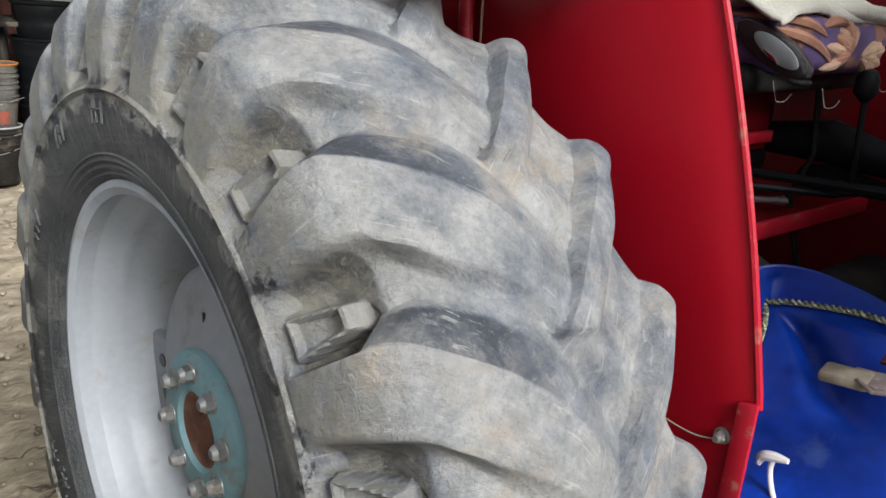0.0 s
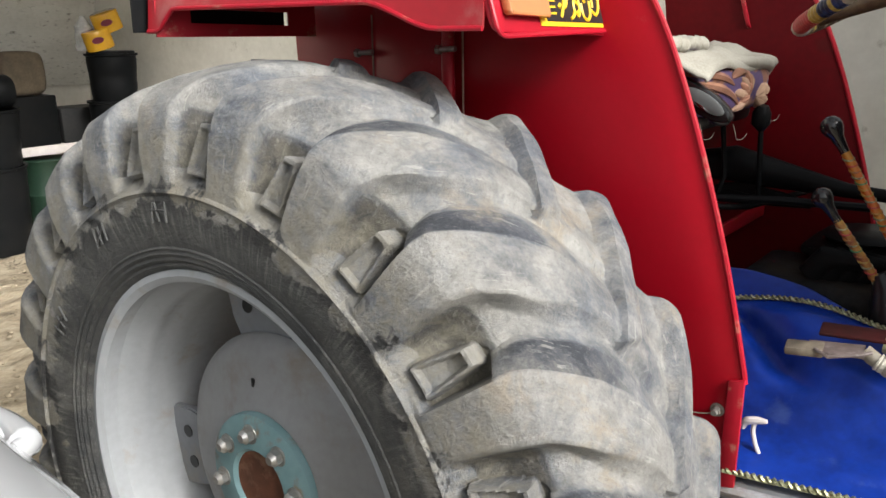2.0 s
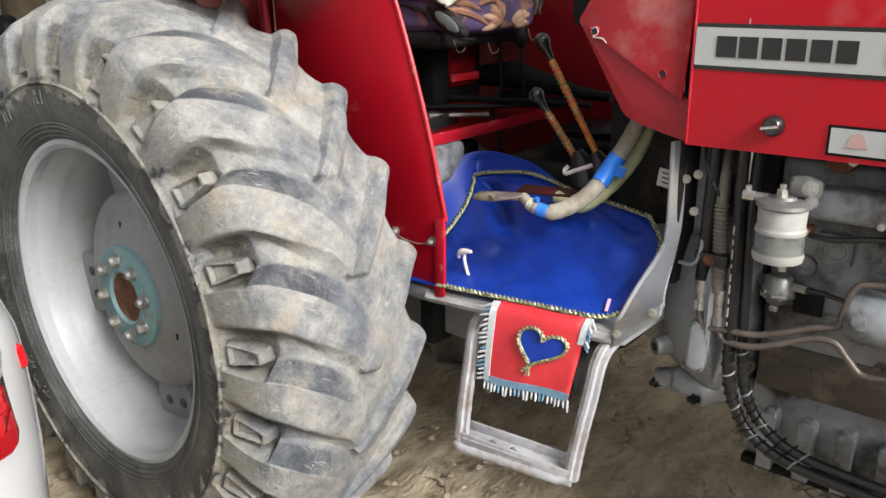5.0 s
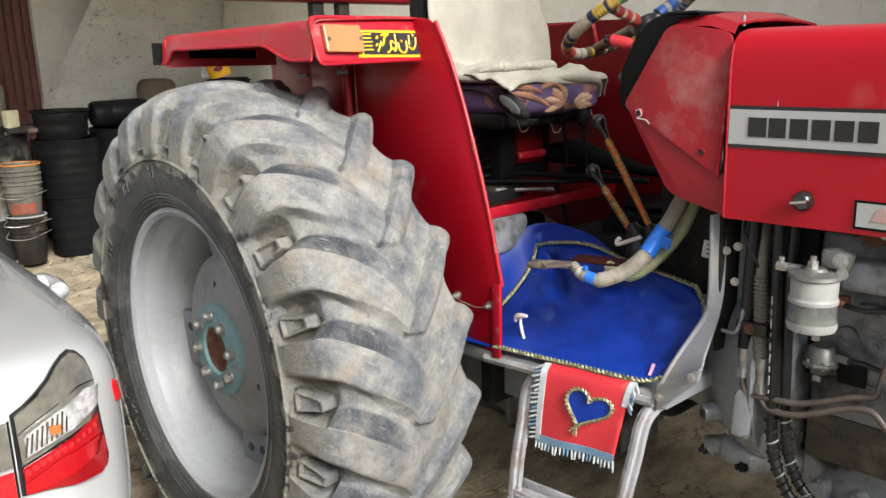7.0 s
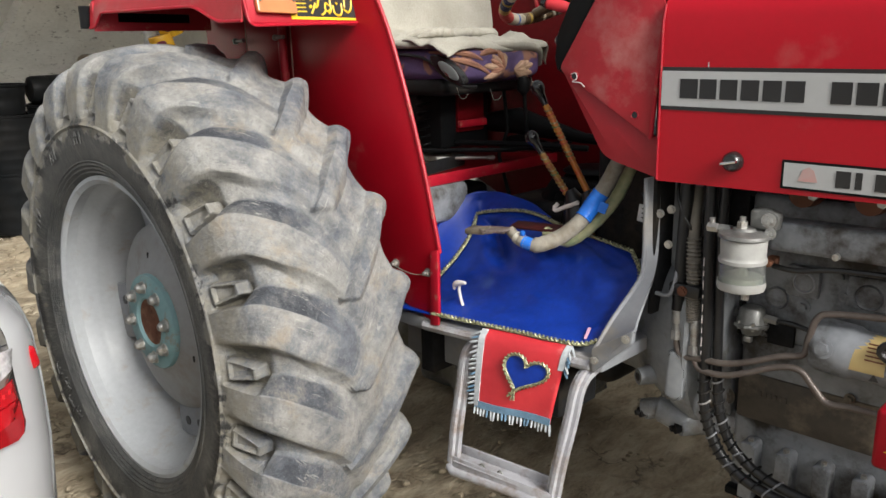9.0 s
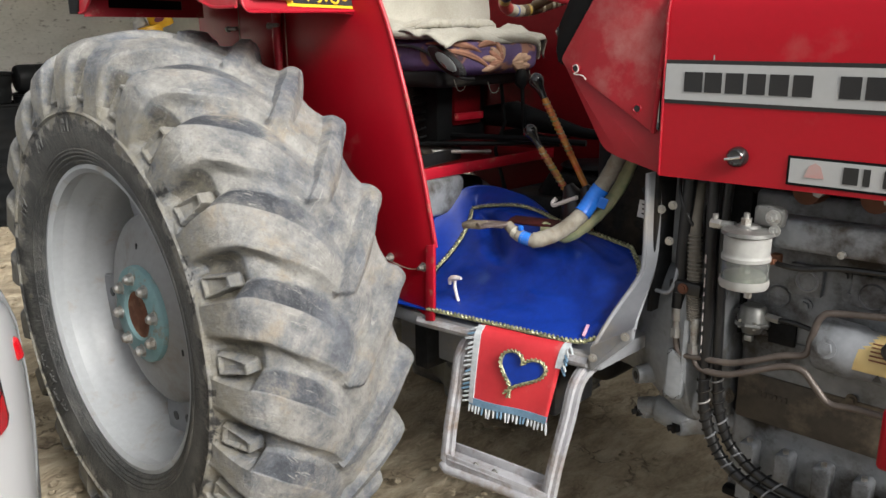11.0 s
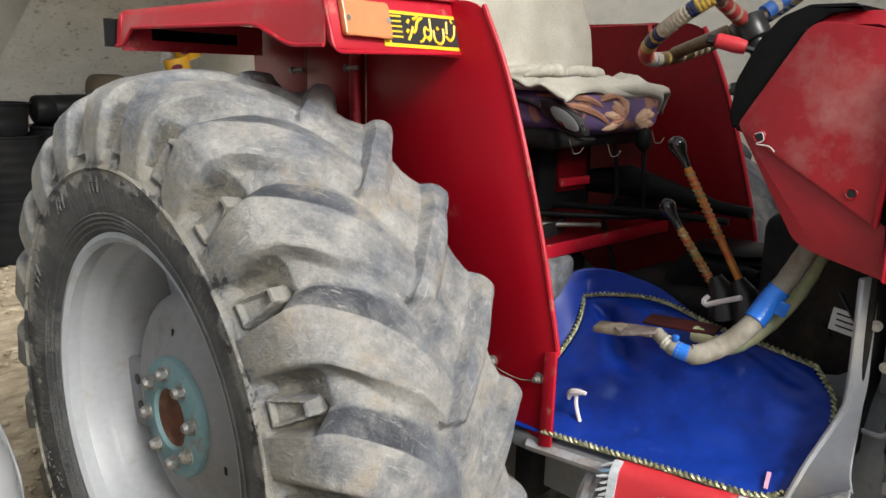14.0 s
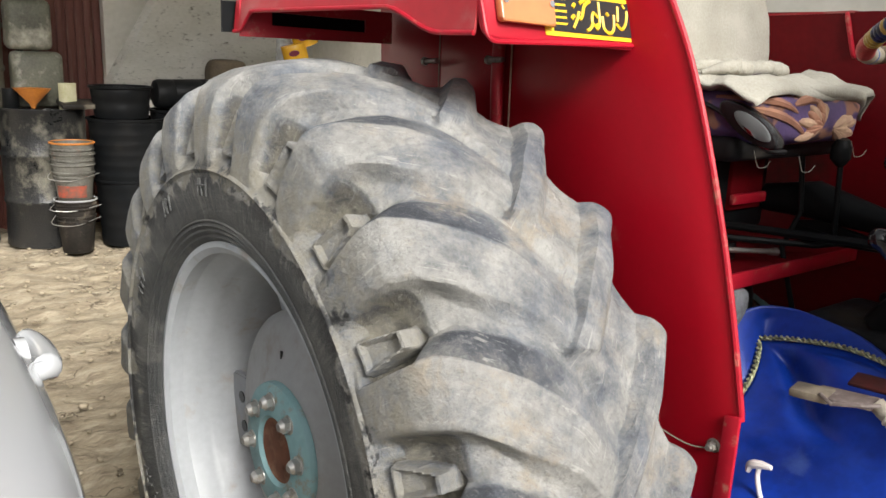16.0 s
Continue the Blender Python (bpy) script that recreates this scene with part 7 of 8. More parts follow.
spiral([(1.340, -0.175, 0.80), (1.345, -0.178, 0.68), (1.37, -0.182, 0.60), (1.42, -0.185, 0.54), (1.52, -0.185, 0.505)], 0.0135, 0.15, 1.0, h1)
spiral([(1.366, -0.165, 0.74), (1.385, -0.17, 0.64), (1.43, -0.172, 0.57), (1.53, -0.172, 0.525)], 0.0125, 0.05, 1.0, h2)
hose("black_hose", [(1.262, -0.15, 1.16), (1.262, -0.16, 1.02), (1.264, -0.168, 0.90), (1.264, -0.17, 0.872)], 0.015, BLACK, "short black rubber hose")
corr = hose("corrugated_hose", [(1.275, -0.13, 1.15), (1.285, -0.155, 1.04), (1.298, -0.168, 0.93), (1.303, -0.17, 0.855)], 0.013, mat("dusty_grey_corrugated_rubber", (0.20, 0.18, 0.15), (0.13, 0.12, 0.10), 20, 0.7, 0.1, dust=(0.3, 0.26, 0.2), dust_amount=0.4), "dusty corrugated hose")
q = smooth_path([(1.285, -0.155, 1.04), (1.298, -0.168, 0.93), (1.303, -0.17, 0.855)], 13)
for i in range(0, len(q)):
    part("corrugation", bm_tube([q[i] + Vector((0.0145 * math.cos(t), 0.0145 * math.sin(t), 0)) for t in np.linspace(0, 2 * PI, 14)[:-1]], 0.0026, 5, closed=True), corr.data.materials[0], corr)
part("hose_clip", bm_box((1.285, -0.172, 0.925), (0.075, 0.036, 0.030), 0.006), BLACK, corr)
part("clip_bolt", hexbolt((1.283, -0.191, 0.925), (0, -1, 0), 0.008, 0.006), RUST, corr)
for x, z0, z1 in ((1.264, 0.872, 0.812), (1.308, 0.858, 0.785)):
    part("hose_fitting", join(bm_cyl((x, -0.171, z0), (x + 0.002, -0.173, z0 - 0.03), 0.013, sides=16, bevel=0.002), bm_cyl((x + 0.002, -0.173, z0 - 0.028), (x + 0.003, -0.175, z1 + 0.012), 0.0105, sides=12),
                              bm_cyl((x + 0.003, -0.175, z1 + 0.014), (x + 0.004, -0.176, z1 - 0.008), 0.0135, sides=6)), STEEL, corr, "plated hose fitting")
hose("steel_pipe", [(1.267, -0.175, 0.81), (1.270, -0.176, 0.785), (1.285, -0.178, 0.768), (1.33, -0.18, 0.772), (1.39, -0.18, 0.778), (1.44, -0.178, 0.795), (1.50, -0.172, 0.822), (1.545, -0.165, 0.836), (1.552, -0.16, 0.87), (1.565, -0.155, 0.918), (1.60, -0.15, 0.932), (1.75, -0.14, 0.948)], 0.0072, mat("dull_brown_steel_pipe", (0.15, 0.125, 0.11), (0.09, 0.073, 0.064), 20, 0.45, 0.1, metal=0.3), "bent steel hydraulic pipe")
hose("steel_pipe", [(1.312, -0.176, 0.785), (1.316, -0.178, 0.765), (1.335, -0.182, 0.748), (1.39, -0.185, 0.752), (1.44, -0.184, 0.772), (1.50, -0.178, 0.800), (1.545, -0.175, 0.805), (1.575, -0.172, 0.775), (1.605, -0.17, 0.748), (1.66, -0.168, 0.752), (1.80, -0.16, 0.75)], 0.0072, bpy.data.materials["dull_brown_steel_pipe"], "bent steel hydraulic pipe")
hose("thin_rod", [(1.245, -0.14, 1.02), (1.26, -0.18, 0.95), (1.25, -0.19, 0.91), (1.215, -0.185, 0.905)], 0.0045, GREY_LIGHT)
hose("cable", [(1.23, -0.13, 1.18), (1.245, -0.16, 1.13), (1.27, -0.165, 1.08), (1.30, -0.15, 1.03)], 0.004, BLACK)
part("spec_plate", bm_box((1.155, -0.115, 1.065), (0.075, 0.002, 0.042), 0.0005, (0, 8, 0)), mat("scuffed_white_metal_plate", (0.55, 0.55, 0.52), (0.42, 0.42, 0.4), 25, 0.5), tractor, "scuffed white data plate")
for k in range(3):
    part("plate_bar", bm_box((1.155, -0.1165, 1.077 - k * 0.011), (0.055, 0.0008, 0.003), 0, (0, 8, 0)), GREY_DARK, tractor)
part("spec_plate_cable", bm_tube([(1.13, -0.12, 1.12), (1.18, -0.125, 1.05)], 0.004, 6), BLACK, tractor)
part("gearbox_bolt", hexbolt((1.085, -0.042, 1.02), (0, -1, 0), 0.016, 0.012), GREY_DARK, tractor)

# front axle and wheels, beyond the engine
part("front_frame", bm_box((2.62, 0, 0.82), (0.40, 0.34, 0.50), 0.02), GREY_DARK, tractor)
part("front_axle", bm_box((2.55, 0, 0.48), (0.14, 1.3, 0.12), 0.02), GREY_DARK, tractor)
for s in (-1, 1):
    fw = part("front_wheel", bm_lathe([(0.10, -0.05), (0.19, -0.07), (0.23, -0.09), (0.24, 0.0), (0.23, 0.09), (0.19, 0.07), (0.10, 0.05)], (2.55, 0.72 * s, 0.38), 'Y', 40), RIM, tractor, "small ribbed front wheel")
    part("front_tyre", bm_lathe([(0.235, -0.085), (0.30, -0.105), (0.355, -0.09), (0.372, -0.06), (0.362, -0.045), (0.38, -0.02), (0.38, 0.02), (0.362, 0.045), (0.372, 0.06), (0.355, 0.09), (0.30, 0.105), (0.235, 0.085)], (2.55, 0.72 * s, 0.38), 'Y', 56), BLACK_MATT, fw)

# bolted bracket behind the support strip
bracket = part("side_bracket", bm_plate(rounded([(1.215, 1.165), (1.285, 1.165), (1.29, 1.04), (1.262, 0.965), (1.215, 0.955)], 0.012), 'Y', -0.125, 0.012, 0.003), GREY, tractor, "grey bolted bracket under the bonnet")
for x, z in ((1.240, 1.128), (1.272, 1.135), (1.268, 1.02), (1.238, 0.985)):
    part("bracket_bolt", hexbolt((x, -0.127, z), (0, -1, 0), 0.010, 0.011), GREY_LIGHT, bracket)
part("inner_brace", bm_tube([(1.285, -0.11, 1.10), (1.27, -0.125, 0.98), (1.245, -0.14, 0.93)], 0.012, 10), GREY_DARK, tractor)

# ---------------------------------------------------------------- white saloon car beside the tractor, tail towards the camera
car = thing("car", (-1.4, -2.2, 0), "white saloon car parked beside the tractor", "car")
CY, RX = -2.12, 0.74


def half_width(t):
    t = max(t, 0.0)
    return 0.650 + 0.125 * (1 - math.exp(-t / 0.06)) + 0.125 * (1 - math.exp(-t / 0.5))


def tail_x(y):
    """Where the skin lies at a given y, round the rear corner."""
    lo, hi = 0.0, 2.0
    for _ in range(40):
        m = (lo + hi) / 2
        if half_width(m) < y - CY:
            lo = m
        else:
            hi = m
    return RX - lo


def car_half(x):
    """Half widths and heights of the body across the car at x: list of (half width, height)."""
    t = RX - x
    end = 1 - math.exp(-max(x + 3.85, 0) / 0.25)
    w = half_width(t) * (0.80 + 0.20 * end)
    sh = 1.055 + 0.004 * min(t, 1.2) - 0.05 * max(0, t - 2.6)
    sill = 0.24 + 0.16 * math.exp(-max(t, 0) / 0.12)
    return [(w * 0.88, sill), (w * 0.97, sill + 0.10), (w * 0.99, 0.52), (w * 1.0, 0.66), (w * 1.008, 0.78), (w * 1.006, 0.88), (w * 1.0, sh - 0.09), (w * 0.985, sh - 0.05), (w * 0.95, sh - 0.02), (w * 0.88, sh), (w * 0.75, sh + 0.014), (w * 0.4, sh + 0.022), (0, sh + 0.025)]


rows = []
for x in list(RX - 0.9 * (np.linspace(0, 1, 22) ** 1.6)) + list(np.linspace(-0.25, -3.85, 34)):
    prof = car_half(x)
    rows.append([(x, CY + w, z) for w, z in prof] + [(x, CY - w, z) for w, z in prof[-2::-1]])
bm = bm_quad_sheet(rows)
bm.verts.ensure_lookup_table()
bm.faces.new([v for v in bm.verts if abs(v.co.x - RX) < 1e-6])
body = part("body", bm, CAR_WHITE, car, "glossy white body shell", angle=0.9)
cab = []
for x, z, w in ((0.20, 1.03, 0.62), (-0.05, 1.20, 0.58), (-0.45, 1.40, 0.55), (-1.0, 1.46, 0.55), (-1.7, 1.44, 0.55), (-2.2, 1.30, 0.57), (-2.75, 1.03, 0.62)):
    cab.append([(x, CY + w + 0.12, 1.0), (x, CY + w + 0.03, (1.0 + z) / 2), (x, CY + w - 0.02, z - 0.02), (x, CY + w * 0.8, z), (x, CY, z + 0.02), (x, CY - w * 0.8, z), (x, CY - w + 0.02, z - 0.02), (x, CY - w - 0.03, (1 + z) / 2), (x, CY - w - 0.12, 1.0)])
part("cabin", bm_quad_sheet(cab, 0.02), CAR_WHITE, car, angle=0.9)
part("side_glass", bm_plate([(-0.35, 1.05), (-2.3, 1.05), (-1.95, 1.30), (-0.6, 1.36)], 'Y', CY + 0.66, 0.02, 0), BLACK_GLOSS, car)
part("rear_bumper", bm_box((RX + 0.005, CY, 0.52), (0.16, 1.36, 0.40), 0.07, seg=5), CAR_WHITE, car, "white rear bumper")
for x in (-0.25, -2.95):
    wh = part("road_wheel", bm_lathe([(0.0, 0.0), (0.20, 0.01), (0.22, -0.03), (0.30, -0.05), (0.325, -0.10), (0.325, -0.20), (0.20, -0.2)], (x, CY + 0.885, 0.315), 'Y', 40), BLACK_MATT, car)
# door handle
handle = part("door_handle", bm_tube(smooth_path([(-0.14, CY + 0.845, 0.985), (-0.13, CY + 0.877, 0.988), (-0.05, CY + 0.886, 0.99), (0.03, CY + 0.876, 0.992), (0.045, CY + 0.84, 0.992)]), [0.016] * 6 + [0.022] * 13 + [0.016] * 6, 12), CAR_WHITE, car, "white door handle")
part("handle_recess", bm_lathe([(0.0, 0.848), (0.03, 0.850), (0.045, 0.857), (0.046, 0.84)], (-0.02, CY, 0.985), 'Y', 24), CAR_WHITE, handle)

# wrap-round tail lamp
def skin_x(y, z):
    """Where the skin lies at a given y and z, round the rear corner."""
    f = float(np.interp(z, [0.5, 0.66, 0.78, 0.88, 0.965, 1.005, 1.035, 1.06, 1.07], [0.985, 1, 1.008, 1.006, 1.0, 0.99, 0.975, 0.96, 0.95]))
    return tail_x(CY + (y - CY) / f)


def lamp_piece(poly, lift, thick=0.004):
    """A lens following the skin: an outline in y and z."""
    bm = bmesh.new()
    bm.faces.new([bm.verts.new((0, y, z)) for y, z in poly])
    bmesh.ops.triangulate(bm, faces=bm.faces[:])
    bmesh.ops.subdivide_edges(bm, edges=bm.edges[:], cuts=6)
    bmesh.ops.triangulate(bm, faces=bm.faces[:])
    for v in bm.verts:
        v.co.x = max(0.60, skin_x(v.co.y, v.co.z)) + lift
        v.co.y += lift * 0.4
    ext = bmesh.ops.extrude_face_region(bm, geom=bm.faces[:])
    bmesh.ops.translate(bm, verts=[g for g in ext["geom"] if isinstance(g, bmesh.types.BMVert)], vec=(thick, 0, 0))
    return bm


LAMP_TOP = [(-1.546, 0.994), (-1.527, 1.004), (-1.508, 1.018), (-1.488, 1.037), (-1.468, 1.055), (-1.452, 1.064), (-1.438, 1.067), (-1.422, 1.059), (-1.408, 1.042), (-1.401, 1.020), (-1.399, 0.995)]
LAMP = LAMP_TOP + [(-1.398, 0.960), (-1.396, 0.927), (-1.393, 0.890), (-1.392, 0.861), (-1.398, 0.842), (-1.413, 0.834), (-1.450, 0.838), (-1.504, 0.848), (-1.546, 0.852)]
lamp = part("tail_lamp", lamp_piece(LAMP, 0.002), BLACK_GLOSS, car, "wrap-round tail lamp, red below and smoky clear above", angle=1.2)
UPPER = [(min(y + 0.003, y - (y + 1.47) * 0.04), z - 0.004) for y, z in LAMP_TOP] + [(-1.404, 0.958), (-1.417, 0.940), (-1.474, 0.930), (-1.541, 0.908)]
part("smoky_lens", lamp_piece(UPPER, 0.007), LAMP_CLEAR, lamp, "smoky clear lens", angle=1.2)
part("lens_edge", bm_tube([Vector((skin_x(y, z) + 0.013, y, z)) for y, z in ((-1.541, 0.960), (-1.510, 0.976), (-1.480, 0.990), (-1.434, 1.006), (-1.402, 1.003))], 0.0015, 6), BLACK, lamp)
STRIPE = [(-1.540, 0.956), (-1.510, 0.971), (-1.480, 0.985), (-1.432, 1.001), (-1.404, 0.998), (-1.413, 0.965), (-1.450, 0.951), (-1.489, 0.938), (-1.539, 0.922)]
part("reflector", lamp_piece(STRIPE, 0.018, 0.003), LAMP_SILVER, lamp, "faceted silver reflector", angle=1.2)
for k in range(16):
    a = k / 15
    y = -1.534 + 0.122 * a
    za, zb = np.interp(y, [-1.539, -1.487, -1.428, -1.40], [0.954, 0.980, 1.000, 0.996]), np.interp(y, [-1.538, -1.489, -1.412], [0.924, 0.940, 0.966])
    part("reflector_rib", bm_tube([(skin_x(y, zb) + 0.022, y, zb), (skin_x(y + 0.006, za) + 0.022, y + 0.006, za)], 0.0018, 6), CHROME, lamp)
part("amber_bulb", lamp_piece([(-1.505, 0.965), (-1.488, 0.963), (-1.487, 0.949), (-1.503, 0.949)], 0.0235, 0.003), ORANGE, lamp, "amber bulb behind the lens")
part("bright_red_strip", lamp_piece([(-1.542, 0.902), (-1.479, 0.922), (-1.408, 0.944), (-1.405, 0.909), (-1.478, 0.903), (-1.543, 0.876)], 0.010), LAMP_RED, lamp, "red strip of lights", angle=1.2)
part("red_lens", lamp_piece([(-1.543, 0.874), (-1.478, 0.901), (-1.404, 0.906), (-1.417, 0.876), (-1.501, 0.858), (-1.543, 0.855)], 0.009), LAMP_RED, lamp, "red lens", angle=1.2)
part("dark_red_lens", lamp_piece([(-1.401, 0.905), (-1.395, 0.861), (-1.401, 0.844), (-1.415, 0.837), (-1.450, 0.841), (-1.504, 0.851), (-1.543, 0.855), (-1.543, 0.859), (-1.501, 0.862), (-1.417, 0.877)], 0.008),
     mat("deep_red_lamp_lens", (0.30, 0.006, 0.01), (0.24, 0.005, 0.008), 10, 0.1, 0.03, bump=0, coat=1.0), lamp, angle=1.2)
for k in range(11):
    a = (k + 0.5) / 11
    y = -1.538 + 0.128 * a
    z = float(np.interp(y, [-1.543, -1.478, -1.41], [0.889, 0.912, 0.928]))
    part("led", bm_lathe([(0.0, 0.017), (0.004, 0.0165), (0.0062, 0.014), (0.0068, 0.004)], (skin_x(y, z), y, z), 'X', 14), LAMP_RED_BRIGHT, lamp)
part("side_reflector", bm_box((0.625, -1.352, 0.945), (0.05, 0.022, 0.045), 0.009, (12, 0, 20), 3), LAMP_RED, lamp, "red side reflector")
part("boot_seam", bm_tube([Vector((skin_x(-1.549, z) + 0.004, -1.549, z)) for z in np.linspace(0.62, 0.985, 10)], 0.002, 6), BLACK, car)
inner = part("boot_lamp", lamp_piece([(-1.80, 0.86), (-1.556, 0.856), (-1.556, 0.90), (-1.80, 0.90)], 0.008), LAMP_RED_BRIGHT, car, "red lamp on the boot lid")
part("boot_lamp_clear", lamp_piece([(-1.80, 0.905), (-1.556, 0.908), (-1.556, 0.985), (-1.80, 0.965)], 0.007), LAMP_CLEAR, inner)


# ---------------------------------------------------------------- drums, pails and clutter by the door
def drum(at, r, h, label, material=DRUM, group=""):
    t = thing("oil_drum", at, label, "drum", group)
    prof = [(0.0, 0.02), (r - 0.012, 0.02), (r - 0.006, 0.0), (r, 0.004), (r, 0.02)]
    for k in (1, 2):
        z = h * k / 3
        prof += [(r, z - 0.03), (r + 0.010, z - 0.012), (r + 0.012, z), (r + 0.010, z + 0.012), (r, z + 0.03)]
    prof += [(r, h - 0.02), (r + 0.008, h - 0.008), (r + 0.006, h), (r - 0.006, h), (r - 0.010, h - 0.018), (0.0, h - 0.018)]
    bm = bm_lathe(prof, at, 'Z', 64)
    for v in bm.verts:
        d = v.co - Vector(at)
        if 0.03 < d.z < h - 0.03 and Vector((d.x, d.y)).length > r * 0.8:
            v.co += Vector((d.x, d.y, 0)).normalized() * 0.014 * (fnoise(v.co, 3.2) - 0.2)
    part("shell", bm, material, t, angle=0.9)
    part("bung", bm_cyl((at[0] + r * 0.6, at[1], at[2] + h - 0.02), (at[0] + r * 0.6, at[1], at[2] + h + 0.004), 0.03, sides=20), material, t)
    return t


drum((-5.30, -0.125, 0), 0.295, 1.02, "dented black oil drum caked with pale dust", DRUM_DUSTY, "oil drums")
drum((-5.55, -0.72, 0), 0.285, 0.98, "dusty black oil drum", group="oil drums")
DRUM_PALE = mat("dust_bleached_olive_drum_paint", (0.22, 0.20, 0.145), (0.13, 0.115, 0.08), 4, 0.6, 0.12, bump=0.3, depth=0.012, dust=(0.32, 0.29, 0.22), dust_amount=0.35, dust_scale=4)
drum((-5.55, -0.60, 0.984), 0.285, 0.92, "dust-bleached olive oil drum stacked on another", DRUM_PALE, "oil drums")


def pail(at, r0, r1, h, material, label, handle=True, lip=ORANGE, rings=2):
    t = thing("pail", at, label, "pail", "stacked pails")
    x, y, z = at
    prof = [(0.0, z), (r0 - 0.006, z), (r0, z + 0.006)]
    for k in range(rings):
        zz = z + h * (0.72 + 0.1 * k)
        rr = r0 + (r1 - r0) * (0.72 + 0.1 * k)
        prof += [(rr, zz - 0.008), (rr + 0.008, zz - 0.006), (rr + 0.008, zz + 0.004), (rr, zz + 0.006)]
    prof += [(r1, z + h - 0.006), (r1 + 0.008, z + h - 0.004), (r1 + 0.007, z + h), (r1 - 0.005, z + h), (r0 - 0.004, z + 0.012), (0.0, z + 0.012)]
    part("bucket", bm_lathe(prof, (x, y, 0), 'Z', 44), material, t, angle=0.8)
    part("rim", bm_tube([(x + (r1 + 0.003) * math.cos(a), y + (r1 + 0.003) * math.sin(a), z + h) for a in np.linspace(0, 2 * PI, 40)[:-1]], 0.007, 8, closed=True), lip, t)
    if handle:
        part("wire_handle", bm_tube(smooth_path([(x + 0.02, y - r1 - 0.01, z + h * 0.86), (x + 0.10, y - r1 - 0.05, z + h * 0.72), (x + r1, y - 0.04, z + h * 0.66), (x + 0.10, y + r1 + 0.01, z + h * 0.80)]), 0.0032, 6), STEEL, t)
    return t


PLX, PLY = -4.86, -0.035
pail((PLX, PLY, 0.0), 0.105, 0.135, 0.33, PAIL_DARK, "oil-blackened plastic pail on the earth floor", lip=PAIL_DARK)
pail((PLX, PLY, 0.20), 0.11, 0.14, 0.19, PAIL_DARK, "grimy grey plastic pail nested in a stack", lip=mat("grey_pail_rim", (0.35, 0.36, 0.36), (0.25, 0.25, 0.25), 9, 0.5))
printed = pail((PLX, PLY, 0.345), 0.11, 0.14, 0.30, PAIL, "grimy pale plastic pail with red print", lip=PAIL)
pail((PLX, PLY, 0.50), 0.115, 0.143, 0.22, PAIL, "pale plastic pail nested in a stack", lip=PAIL, handle=False)
pail((PLX, PLY, 0.56), 0.115, 0.145, 0.24, PAIL, "top pail of a stack with an orange-stained rim", lip=ORANGE, handle=False)
PAIL_PRINT = mat("worn_red_pail_print", (0.34, 0.06, 0.03), (0.09, 0.07, 0.055), 26, 0.5, 0.1, bump=0.1)


def pail_print(z0, r0, z1, r1, arc):
    """Worn printing round part of the wall of a pail."""
    return bm_lathe([(r0, z0), (r1, z1), (r1 + 0.0015, z1), (r0 + 0.0015, z0), (r0, z0)], (PLX, PLY, 0), 'Z', 24, arc)


part("print_patch", pail_print(0.415, 0.1185, 0.500, 0.1270, (radians(-75), radians(25))), PAIL_PRINT, printed, "worn red printing")


def tub(at, r0, r1, h, label, ribs=5):
    t = thing("tub", at, label, "tub", "black tubs")
    x, y, z = at
    prof = [(0, z), (r0, z)]
    for k in range(ribs):
        a, b = (k + 0.2) / ribs, (k + 0.8) / ribs
        ra, rb = r0 + (r1 - r0) * a, r0 + (r1 - r0) * b
        prof += [(ra, z + h * a), (ra + 0.003, z + h * (a + 0.03)), (rb + 0.003, z + h * (b - 0.03)), (rb, z + h * b)]
    prof += [(r1, z + h - 0.02), (r1 + 0.014, z + h - 0.016), (r1 + 0.014, z + h), (r1 - 0.006, z + h), (r0 - 0.01, z + 0.02), (0, z + 0.02)]
    part("shell", bm_lathe(prof, (x, y, 0), 'Z', 48), BLACK_MATT, t, angle=0.8)
    return t


tub((-5.02, 0.40, 0.0), 0.21, 0.235, 0.50, "black ribbed plastic tub on the floor")
tub((-5.02, 0.40, 0.50), 0.24, 0.27, 0.46, "black ribbed plastic tub stacked on another", 6)
tub((-5.02, 0.37, 0.96), 0.19, 0.215, 0.235, "low black plastic tub on top of a stack", 2)
tub((-5.0, 0.85, 0.0), 0.24, 0.26, 0.62, "large black plastic tub")
tub((-5.0, 0.85, 0.62), 0.24, 0.26, 0.40, "black plastic tub stacked on another", 4)
lying = bm_lathe([(0.0, 0.60), (0.07, 0.601), (0.100, 0.615), (0.110, 0.64), (0.112, 0.74), (0.107, 0.75), (0.112, 0.76), (0.116, 0.96), (0.111, 0.97), (0.116, 0.98), (0.114, 1.07), (0.102, 1.09), (0.0, 1.10)], (-4.99, 0.0, 1.136), 'Y', 36)
for v in lying.verts:
    v.co += Vector((0.006 * fnoise(v.co, 6), 0, 0.006 * fnoise(v.co + Vector((2, 0, 0)), 6)))
tagged(part("canister", lying, BLACK_MATT, angle=0.7), "black plastic canister lying across stacked tubs", "canister")
block = part("concrete_block", bm_box((-4.25, 0.35, 0.055), (0.16, 0.22, 0.11), 0.01, (0, 0, 12)), CONCRETE)
tagged(block, "grey concrete block on the floor behind the wheel", "block")


